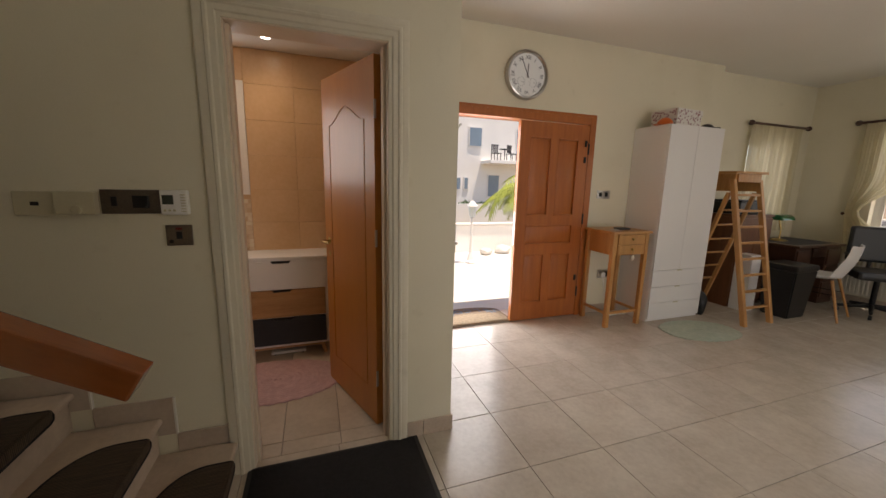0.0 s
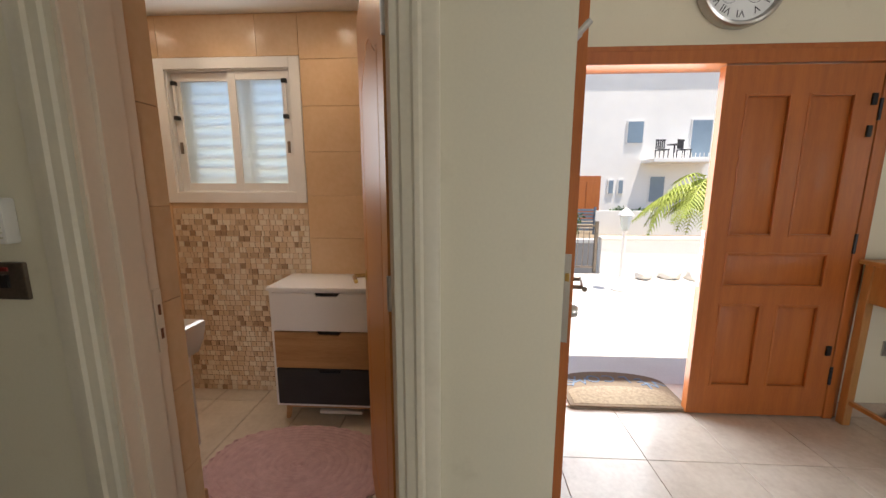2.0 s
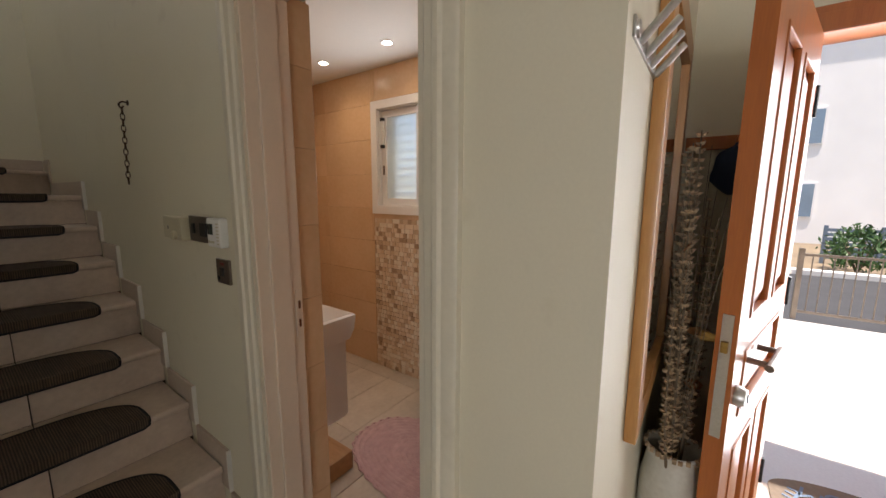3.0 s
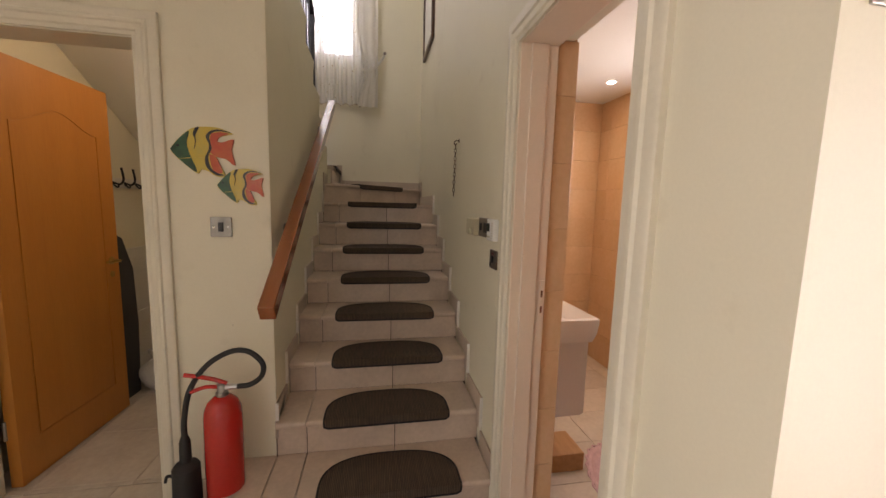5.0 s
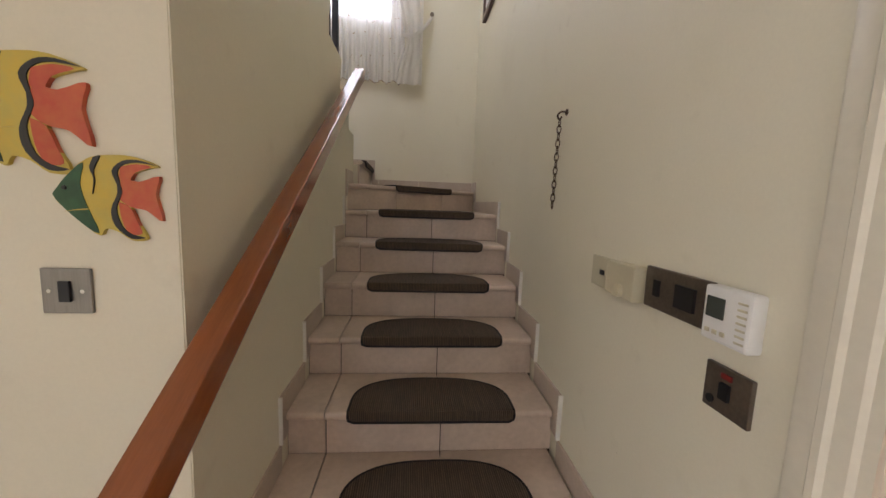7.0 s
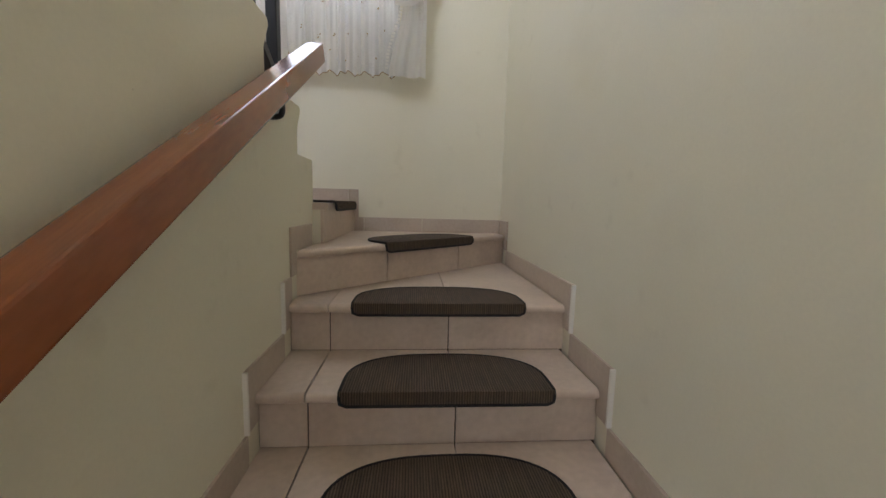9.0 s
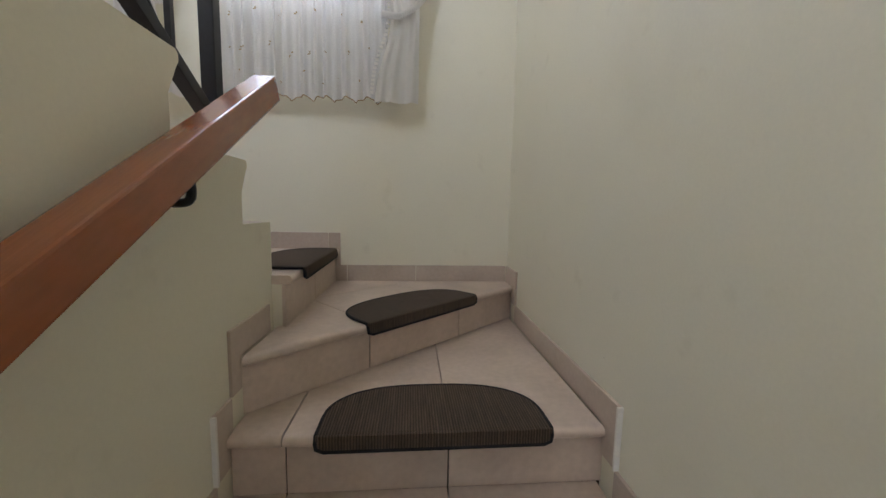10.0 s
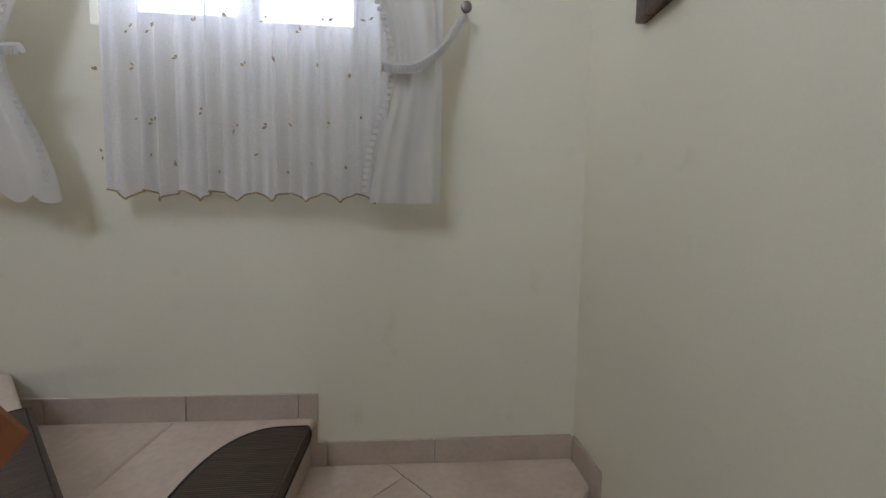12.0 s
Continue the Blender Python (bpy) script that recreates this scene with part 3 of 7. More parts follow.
def room_door(name, label, m, width, height, mat, metal, hinge_mat):
    """A veneered leaf, hinge at the origin, along +x, 40 mm thick in y."""
    d = thing(name, label, "door", m, kind="structure")
    part("leaf", box((0, -0.02, 0.008), (width, 0.02, height)), mat, d)
    for side in (-1, 1):
        up = Matrix(((1, 0, 0, 0), (0, 0, side, side * 0.0195), (0, 1, 0, 0), (0, 0, 0, 1)))
        hole = arched_outline(0.105, width - 0.105, 0.21, height - 0.28, 0.085)
        rim = [(0.0, 0.008), (width, 0.008), (width, height)] + [(width * (1 - i / 24), height) for i in range(1, 24)] + [(0.0, height)]
        skin = bmesh.new()
        rings = [[skin.verts.new((x, z, h)) for x, z in loop] for loop, h in ((rim, 0), (rim, 0.005), (hole, 0.005), (hole, 0))]
        for p, q in zip(rings, rings[1:]):
            for i in range(len(p)):
                skin.faces.new((p[i], p[(i + 1) % len(p)], q[(i + 1) % len(p)], q[i]))
        skin = turned(skin, up)
        bmesh.ops.recalc_face_normals(skin, faces=skin.faces)
        facing = part("facing", skin, mat, d)
        inner = turned(prism(arched_outline(0.105, width - 0.105, 0.21, height - 0.28, 0.085, 0.009), 0.005, 0.002), up)
        bmesh.ops.recalc_face_normals(inner, faces=inner.faces)
        part("panel", inner, mat, facing)
        lever_handle(d, width - 0.06, side * 0.02, 1.0, side, metal)
    part("latch_plate", box((width - 0.001, -0.011, 0.92), (width + 0.002, 0.011, 1.08)), metal, d)
    for z in (0.25, height - 0.3, 1.05):
        part("hinge", tube([(-0.004, 0.022, z), (-0.004, 0.022, z + 0.09)], 0.007), hinge_mat, d)
    return d


room_door("door_toilet", "orange veneered toilet door standing ajar", pose(1.852, -0.528, 0, 0, 0, 20.0), 0.675, 2.0, M["door_wood"], M["brass"], M["steel"])
room_door("door_store", "orange veneered store door with arched panel, open", pose(-0.505, 0.665, 0, 0, 0, 88.0), 0.73, 2.02, M["door_wood"], M["brass"], M["steel"])

# front double door
FDY0, FDY1, FDZ = -2.90, -1.20, 2.065
fd = thing("door_frame_3", "varnished red-brown front door frame", "door frame", kind="structure")
fbm = bmesh.new()
for lo, hi in (((3.06, FDY0, 0), (3.22, FDY0 + 0.055, FDZ)), ((3.06, FDY1 - 0.055, 0), (3.22, FDY1, FDZ)), ((3.06, FDY0 + 0.055, FDZ - 0.07), (3.22, FDY1 - 0.055, FDZ))):
    bm_box(fbm, lo, hi, 0.006)
part("frame", fbm, M["front_wood"], fd)
fbm = bmesh.new()
for lo, hi in (((3.082, FDY0 - 0.035, 0), (3.098, FDY0 - 0.001, FDZ + 0.03)), ((3.082, FDY1 + 0.001, 0), (3.098, FDY1 + 0.035, FDZ + 0.03)), ((3.082, FDY0 - 0.001, FDZ + 0.001), (3.098, FDY1 + 0.001, FDZ + 0.03))):
    bm_box(fbm, lo, hi, 0.004)
part("architrave", fbm, M["front_wood"], fd)
part("threshold", box((3.10, FDY0, -0.012), (3.40, FDY1, 0.012), 0.004), M["stair_tile"], fd, "worn stone threshold")


def panel_leaf(name, label, m, width, height):
    """A framed and panelled leaf, hinge at the origin, along +x; 46 mm thick."""
    d = thing(name, label, "door", m, kind="structure")
    c, s = width / 2, 0.115
    holes = [(s, c - 0.04, 1.09, height - 0.14), (c + 0.04, width - s, 1.09, height - 0.14), (s, width - s, 0.80, 1.00),
             (s, c - 0.04, 0.19, 0.70), (c + 0.04, width - s, 0.19, 0.70)]
    part("leaf_frame", wall_bm("y", -0.023, 0.023, 0, width, 0.012, height, holes), M["front_wood"], d)
    for u0, u1, z0, z1 in holes:
        bm = bmesh.new()
        bm_box(bm, (u0 - 0.004, -0.007, z0 - 0.004), (u1 + 0.004, 0.007, z1 + 0.004))
        p = part("panel", bm, M["front_wood"], d)
        for side in (-1, 1):
            fb = bmesh.new()
            e, g = 0.022, 0.055
            a = [fb.verts.new((x, side * 0.007, z)) for x, z in ((u0 + e, z0 + e), (u1 - e, z0 + e), (u1 - e, z1 - e), (u0 + e, z1 - e))]
            b = [fb.verts.new((x, side * 0.018, z)) for x, z in ((u0 + g, z0 + g), (u1 - g, z0 + g), (u1 - g, z1 - g), (u0 + g, z1 - g))]
            fb.faces.new(b)
            for i in range(4):
                fb.faces.new((a[i], a[(i + 1) % 4], b[(i + 1) % 4], b[i]))
            bmesh.ops.recalc_face_normals(fb, faces=fb.faces)
            part("raised_field", fb, M["front_wood"], p)
            mb = bmesh.new()
            for lo, hi in (((u0, 0), (u0 + 0.014, 1)), ((u1 - 0.014, 0), (u1, 1)), ((u0 + 0.014, 2), (u1 - 0.014, 2)), ((u0 + 0.014, 3), (u1 - 0.014, 3))):
                za, zb = ((z0, z1) if lo[1] < 2 else (z0, z0 + 0.014) if lo[1] == 2 else (z1 - 0.014, z1))
                bm_box(mb, (lo[0], min(side * 0.008, side * 0.027), za), (hi[0], max(side * 0.008, side * 0.027), zb), 0.004)
            part("moulding", mb, M["front_wood"], p)
    for z in (0.22, 1.0, height - 0.28):
        part("hinge", tube([(-0.006, 0.024, z), (-0.006, 0.024, z + 0.11)], 0.009), M["black_metal"], d, "dark iron hinge")
    return d


LEAF = 0.785
open_leaf = panel_leaf("front_door_leaf", "varnished panelled front door leaf, standing open", pose(3.055, -1.265, 0, 0, 0, 166.2), LEAF, 1.985)
part("lock_plate", box((LEAF - 0.001, -0.012, 0.78), (LEAF + 0.003, 0.012, 1.12)), M["steel"], open_leaf, "worn steel lock plate")
part("latch_bolt", box((LEAF + 0.002, -0.008, 1.02), (LEAF + 0.016, 0.008, 1.05), 0.003), M["brass"], open_leaf)
knob = part("cylinder_knob", turned(lathe([(0.028, 0), (0.028, 0.012), (0.022, 0.024), (0.012, 0.026)], 20), pose(LEAF - 0.06, 0.023, 0.888, -90)), M["steel"], open_leaf, "worn steel lock cylinder")
part("key_slot", box((LEAF - 0.062, 0.0485, 0.876), (LEAF - 0.058, 0.051, 0.900)), M["black"], knob)
for z in (0.955,):
    bar = part("pull_handle", tube([(LEAF - 0.34, 0.075, z), (LEAF - 0.14, 0.075, z)], 0.011), M["pewter"], open_leaf, "dark metal pull handle")
    for x in (LEAF - 0.31, LEAF - 0.17):
        part("pull_post", tube([(x, 0.022, z), (x, 0.075, z)], 0.009), M["pewter"], bar)
part("inner_knob", tube([(LEAF - 0.06, -0.022, 1.03), (LEAF - 0.06, -0.07, 1.03)], [0.010, 0.016]), M["brass"], open_leaf)
fixed_leaf = panel_leaf("front_door_leaf", "varnished panelled front door leaf, shut", pose(3.085, -2.838, 0, 0, 0, 90), LEAF, 1.985)
part("lock_keep", box((LEAF - 0.001, -0.012, 0.80), (LEAF + 0.003, 0.012, 1.12)), M["steel"], fixed_leaf)
for z in (0.4, 1.62, 1.78):
    part("bolt", box((0.02, 0.022, z), (0.045, 0.034, z + 0.06), 0.004), M["black_metal"], fixed_leaf)

# ---- stairs ----
core = bmesh.new()
for k in range(1, 9):
    bm_box(core, (SPINE if k > 1 else 0.52, riser_y(k) + 0.035, 0 if k == 1 else (k - 1) * RISER - 0.03), (W, BACK, k * RISER - 0.03))
stairs = structure("stairs", core, M["stair_grout"], "tiled concrete stairs", "stairs")
up9 = prism([(0.70, 2.30), (1.70, 3.212), (1.70, 3.28), (0.75, 3.28), (0.72, 2.49)], 0.17)
part("landing_core", turned(up9, pose(0, 0, 8 * RISER - 0.03 + 0.005)), M["stair_grout"], stairs)


def slab(outline, z, thick, name="tread", mat=None, bevel=0.006):
    bm = prism(outline, thick)
    if bevel > 0.004:
        a, b = Vector(outline[0]), Vector(outline[1])
        edges = [e for e in bm.edges if abs(e.verts[0].co.z - e.verts[1].co.z) < 1e-6 and all(min((v.co.xy - a).length, (v.co.xy - b).length) < 1e-4 for v in e.verts)]
        bmesh.ops.bevel(bm, geom=edges, offset=0.0125, segments=4, affect="EDGES", profile=0.5)
        bmesh.ops.recalc_face_normals(bm, faces=bm.faces)
    part(name, turned(bm, pose(0, 0, z - thick)), mat or M["stair_tile"], stairs)


JOINTS = (0.7045, 0.842, 1.266, 1.688)
GAP = 0.0022
for k in range(1, 9):
    y0, y1 = riser_y(k), riser_y(k + 1) + 0.03 if k < 8 else 3.27
    xs = ((0.535,) + JOINTS) if k == 1 else JOINTS
    for a, b in zip(xs, xs[1:]):
        a2, b2 = a + GAP, b - GAP
        if k < 8:
            slab([(a2, y0), (b2, y0), (b2, y1), (a2, y1)], k * RISER, 0.03, bevel=0.009)
        else:
            edge = lambda x: 2.29 + (x - 0.70) * 0.91
            slab([(a2, y0), (b2, y0), (b2, edge(b2)), (a2, edge(a2))], k * RISER, 0.03, bevel=0.009)
        part("riser", box((a2, y0 + 0.028, (k - 1) * RISER + 0.002), (1.698 if b > 1.6 else b2, y0 + 0.0345, k * RISER - 0.031)), M["stair_tile"], stairs)
# the side of the first step, which runs past the wall
part("riser", box((0.538, riser_y(1) + 0.03, 0.002), (0.55, FISH - 0.014, RISER - 0.031)), M["stair_tile"], stairs)
# ninth step: a winder with a slanting nosing
NA, NB = Vector((0.715, 2.235)), Vector((1.688, 3.117))
along9 = (NB - NA).normalized()
into9 = Vector((-along9.y, along9.x))
cut = [0.0, 0.43, 0.92, (NB - NA).length]
for i in range(3):
    a, b = NA + along9 * (cut[i] + GAP), NA + along9 * (cut[i + 1] + (0.035 if i == 2 else -GAP))
    ra, rb = a + into9 * 0.028, b + into9 * 0.028
    slab([tuple(ra), tuple(rb), tuple(rb + into9 * 0.012), tuple(ra + into9 * 0.012)], 9 * RISER - 0.031, RISER - 0.033, "riser", bevel=0)
j1, j2, star = NA + along9 * 0.43, NA + along9 * 0.92, Vector((1.081, 3.203))
half9 = along9 * 0.0022
slab([tuple(NA), tuple(j1 - half9), (0.735, 2.853), (0.735, 2.52), (0.715, 2.49)], 9 * RISER, 0.03, bevel=0.009)
slab([tuple(j1 + half9), tuple(j2 - half9), tuple(star - half9 - into9 * 0.0015), (0.735, 2.887), (0.735, 2.857)], 9 * RISER, 0.03, bevel=0.009)
slab([tuple(j2 + half9), tuple(NB), (1.688, 3.272), (1.0215, 3.272), tuple(star + half9)], 9 * RISER, 0.03, bevel=0.009)
slab([(0.735, 2.891), tuple(star - half9 + into9 * 0.0015), (1.0175, 3.272), (0.735, 3.272)], 9 * RISER, 0.03, bevel=0.004)
# tenth step and the upper flight, which turns back over the store
part("riser", box((0.736, 2.488, 9 * RISER + 0.002), (0.748, 2.85, 10 * RISER - 0.031)), M["stair_tile"], stairs)
part("riser", box((0.736, 2.854, 9 * RISER + 0.002), (0.748, 3.272, 10 * RISER - 0.031)), M["stair_tile"], stairs)
slab([(0.768, 2.488), (0.768, 3.272), (0.31, 3.272), (0.31, 2.80), (0.62, 2.488)], 10 * RISER, 0.03, bevel=0.009)
slab([(0.306, 2.80), (0.306, 3.272), (-0.344, 3.272), (-0.344, 3.1)], 10 * RISER, 0.03, bevel=0.009)
slab([(0.694, 2.49), (-0.19, 3.272), (-0.344, 3.272), (-0.344, 2.28), (0.694, 2.28)], 11 * RISER, 0.03, bevel=0.009)
part("riser", turned(box((0.005, 0, 10 * RISER + 0.002), (1.16, 0.012, 11 * RISER - 0.031)), pose(0.676, 2.469, 0, 0, 0, 138.5)), M["stair_tile"], stairs)
upper_core = bmesh.new()
bm_box(upper_core, (-0.65, 2.492, 10 * RISER - 0.17), (0.735, BACK, 10 * RISER - 0.031))
bm_box(upper_core, (-0.344, 2.30, 10 * RISER - 0.03), (0.57, 2.50, 11 * RISER - 0.032))


def upper_nose(k):
    return 2.335 - (k - 12) * GOING


for k in range(12, 18):
    y1 = upper_nose(k)
    part("tread", box((-0.344, y1 - GOING - 0.03, k * RISER - 0.03), (0.694, y1, k * RISER), 0.007), M["stair_tile"], stairs)
    part("riser", box((-0.344, y1 - 0.034, (k - 1) * RISER + 0.002), (0.69, y1 - 0.022, k * RISER - 0.031)), M["stair_tile"], stairs)
    bm_box(upper_core, (-0.344, y1 - GOING - 0.035, (k - 1) * RISER - 0.05), (0.575, y1 - 0.035, k * RISER - 0.031))
part("upper_core", upper_core, M["wall"], stairs)


# wall between the flights, stepped along the upper treads
def stepped_wall(x0, x1, end, drop, noses, start=FISH + 0.151):
    pts = [(start, 0), (end, 0), (end, 11 * RISER - drop)]
    for k in range(12, 18):
        y = upper_nose(k)
        pts += [(y - 0.034, (k - 1) * RISER - drop)]
        if noses:
            pts += [(y - 0.034, k * RISER - 0.09), (y - 0.006, k * RISER - 0.035), (y + 0.003, k * RISER - 0.022), (y + 0.003, k * RISER - 0.008)]
        pts += [(y - (0.004 if noses else 0.034), k * RISER - drop)]
    pts += [(start, 17 * RISER - drop)]
    bm = turned(prism(pts, x1 - x0), Matrix(((0, 0, 1, x0), (1, 0, 0, 0), (0, 1, 0, 0), (0, 0, 0, 1))))
    bmesh.ops.recalc_face_normals(bm, faces=bm.faces)
    return bm


spine = structure("wall_spine", stepped_wall(0.58, 0.692, 2.484, 0.033, False), M["wall"], "cream painted wall between the two flights", "wall")
part("stepped_plaster_edge", stepped_wall(0.6945, 0.703, 2.496, 0.0, True, FISH + 0.002), M["wall"], spine)

# skirting, stepped beside the stairs
skirt = tagged(new("baseboard"), "taupe tiled skirting, stepped beside the stairs", "skirting", kind="structure")


def skirt_x(x, pts, side):
    """A flat piece on a wall across x, outline in y, z; side: +1 when it stands out towards +x."""
    bm = turned(prism(pts, 0.011, 0.002), Matrix(((0, 0, side, x), (1, 0, 0, 0), (0, 1, 0, 0), (0, 0, 0, 1))))
    bmesh.ops.recalc_face_normals(bm, faces=bm.faces)
    part("skirting_tile", bm, M["skirting"], skirt)


HS = 0.088
for k in range(1, 9):
    for x, side in ((W, -1), (SPINE, 1)):
        if side > 0 and k == 1:
            continue
        y0, y1 = riser_y(k) - 0.045, riser_y(k + 1) - 0.047
        zl = (k - 1) * RISER + HS + 0.002 if k > 1 else 0.0
        if side > 0 and k == 2:
            y0 = FISH + 0.002
        if k == 8:
            y1 = 3.065 if side < 0 else 2.188
        if side < 0 and k == 1:
            y0 = 0.205
            skirt_x(x, [(y0, RISER), (y0, RISER + HS), (y1, RISER + HS), (y1, RISER)], side)
            continue
        part("edge_strip", box((min(x, x + side * 0.016), y0 - 0.008, zl), (max(x, x + side * 0.016), y0 - 0.0005, k * RISER + HS), 0.002), M["filler"], skirt, "white filled edge")
        skirt_x(x, [(y0, zl), (y0, k * RISER + HS), (y1, k * RISER + HS), (y1, k * RISER), (riser_y(k) + 0.022, k * RISER), (riser_y(k) + 0.022, zl)], side)
skirt_x(W, [(3.068, 8 * RISER + HS), (3.068, 9 * RISER + HS), (3.268, 9 * RISER + HS), (3.268, 9 * RISER), (3.135, 9 * RISER), (3.135, 8 * RISER + HS)], -1)
skirt_x(SPINE, [(2.190, 8 * RISER + HS), (2.190, 9 * RISER + HS), (2.452, 9 * RISER + HS), (2.452, 9 * RISER), (2.245, 9 * RISER), (2.245, 8 * RISER + HS)], 1)


def skirt_y(y, pts):
    bm = turned(prism(pts, 0.011, 0.002), Matrix(((1, 0, 0, 0), (0, 0, -1, y), (0, 1, 0, 0), (0, 0, 0, 1))))
    bmesh.ops.recalc_face_normals(bm, faces=bm.faces)
    part("skirting_tile", bm, M["skirting"], skirt)


z9, z10 = 9 * RISER, 10 * RISER
for a, b in ((0.813, 1.182), (1.185, 1.688)):
    skirt_y(BACK, [(a, z9), (b, z9), (b, z9 + HS), (a, z9 + HS)])
skirt_y(BACK, [(0.750, z9), (0.810, z9), (0.810, z9 + HS), (0.777, z9 + HS), (0.777, z10 + HS), (0.715, z10 + HS), (0.715, z10), (0.750, z10)][::-1])
for a, b in ((0.345, 0.712), (-0.10, 0.342), (-0.55, -0.103)):
    skirt_y(BACK, [(a, z10), (b, z10), (b, z10 + HS), (a, z10 + HS)])
# skirting on the flat
for a, b in ((0.335, 0.52), ):
    skirt_y(FISH, [(a, 0), (b, 0), (b, HS), (a, HS)])
for i in range(7):
    skirt_y(FISH, [(-0.67 - 0.453 * (i + 1) + 0.003, 0), (-0.67 - 0.453 * i, 0), (-0.67 - 0.453 * i, HS), (-0.67 - 0.453 * (i + 1) + 0.003, HS)])
skirt_x(W, [(-0.735, 0), (-0.648, 0), (-0.648, HS), (-0.735, HS)], -1)
skirt_x(W, [(-0.911, 0), (-0.738, 0), (-0.738, HS), (-0.911, HS)], -1)
for a, b in ((1.70, 2.15), (2.153, 2.60), (2.603, 3.05)):
    skirt_y(-0.90, [(a, 0), (b, 0), (b, HS), (a, HS)])
for a, b in ((-3.39, -2.94), (-3.84, -3.393), (-4.29, -3.843), (-4.67, -4.293), (-1.16, -0.915)):
    skirt_x(F, [(a, 0), (b, 0), (b, HS), (a, HS)], -1)
for a, b in ((-5.2, -4.70), (-5.65, -5.203), (-6.1, -5.653), (-6.55, -6.103), (-7.03, -6.553)):
    skirt_x(RECESS, [(a, 0), (b, 0), (b, HS), (a, HS)], -1)
for i in range(14):
    a = 3.30 - 0.453 * (i + 1)
    bm = turned(prism([(a + 0.003, 0), (a + 0.453, 0), (a + 0.453, HS), (a + 0.003, HS)], 0.011, 0.002), Matrix(((1, 0, 0, 0), (0, 0, 1, FARY), (0, 1, 0, 0), (0, 0, 0, 1))))
    bmesh.ops.recalc_face_normals(bm, faces=bm.faces)
    part("skirting_tile", bm, M["skirting"], skirt)


# carpet treads
def mat_outline(w=0.61, d=0.248, inset=0.0):
    w2, pts = w / 2 - inset, []
    pts += [(-w2, inset), (w2, inset)]
    for i in range(25):
        t = math.pi * i / 24
        c, s = math.cos(t), math.sin(t)
        x = math.copysign(abs(c) ** 0.75, c)
        pts.append((w2 * x * (1 - 0.03 * s), 0.07 + (d - 0.07 - inset) * s ** 0.8))
    return pts


def carpet_tread(m):
    d = thing("stair_tread_mat", "dark brown ribbed carpet pad bound in black on a stair tread", "stair mat", m, "carpet stair pads")
    part("pad", prism(mat_outline(), 0.009, 0.003), M["carpet"], d)
    lip = turned(prism([(-0.305, -0.028), (-0.285, -0.036), (0.285, -0.036), (0.305, -0.028), (0.305, 0.009), (-0.305, 0.009)], 0.009, 0.003),
                 Matrix(((1, 0, 0, 0), (0, 0, 1, -0.010), (0, 1, 0, 0), (0, 0, 0, 1))))
    bmesh.ops.recalc_face_normals(lip, faces=lip.faces)
    part("front_lip", lip, M["carpet"], d)
    pts = mat_outline()
    ring = [(x, y, 0.006) for x, y in pts[1:]] + [(-0.305, 0.0, 0.006), (-0.305, -0.008, -0.010), (-0.303, -0.008, -0.026), (-0.285, -0.008, -0.034), (0.285, -0.008, -0.034), (0.303, -0.008, -0.026), (0.305, -0.008, -0.010), (0.305, 0, 0.006)]
    part("binding", tube(ring, 0.0055, 6), M["binding"], d, "black bound edge")
    return d


first_mat = carpet_tread(pose(1.235, riser_y(1) - 0.001, RISER + 0.001))
for k in range(2, 9):
    copy_thing(first_mat, pose(1.235 + (0.006 if k % 2 else -0.004), riser_y(k) - 0.001, k * RISER + 0.001, 0, 0, (0.6, -0.5, 0.3)[k % 3]))
m9 = NA + along9 * 0.70
copy_thing(first_mat, pose(m9.x, m9.y, 9 * RISER + 0.001, 0, 0, math.degrees(math.atan2(along9.y, along9.x)) + 1))
copy_thing(first_mat, pose(0.767, 2.902, 10 * RISER + 0.001, 0, 0, 91.0))
copy_thing(first_mat, pose(0.325, 2.818, 11 * RISER + 0.001, 0, 0, 138.5))

# handrail
rail = thing("handrail", "varnished red-brown wooden handrail on black brackets", "handrail")
ra, rb = Vector((0.772, 0.135, 0.980)), Vector((0.772, 2.315, 2.288))
L = (rb - ra).length
lean = math.degrees(math.atan2(rb.z - ra.z, rb.y - ra.y))
part("rail", box((-0.029, 0, -0.032), (0.029, L, 0.032), 0.005), M["rail_wood"], rail, "", pose(ra.x, ra.y, ra.z, lean))
for y in (0.74, 1.95):
    z = ra.z + (y - ra.y) * (rb.z - ra.z) / (rb.y - ra.y)
    b = part("bracket", tube(curve_points([(SPINE, y, z - 0.085), (SPINE + 0.05, y, z - 0.09), (0.772, y, z - 0.08), (0.772, y, z - 0.04)], 5), 0.008), M["black_metal"], rail, "black iron bracket")
    part("bracket_rose", turned(lathe([(0.026, 0), (0.026, 0.006), (0.016, 0.011)], 16), pose(SPINE, y, z - 0.085, 0, 90)), M["black_metal"], b)

# iron balustrade of the upper flight
bal = thing("balustrade", "black painted iron balustrade of the upper flight", "railing")
foot_post = part("newel_post", box((0.580, 2.362, 11 * RISER + 0.01), (0.620, 2.402, 3.12), 0.003), M["black_metal"], bal)
part("post_foot", turned(lathe([(0.0, 0.0), (0.046, 0.0), (0.046, 0.010), (0.034, 0.022), (0.034, 0.032), (0.027, 0.044), (0.0, 0.046)], 24), pose(0.600, 2.382, 11 * RISER + 0.001)), M["black_metal"], foot_post)
part("newel_post", box((0.580, 0.70, 17 * RISER + 0.002), (0.620, 0.74, 4.0), 0.003), M["black_metal"], bal)
lean2 = math.degrees(math.atan2(RISER, GOING))
L2 = 1.56 / math.cos(radians(lean2))
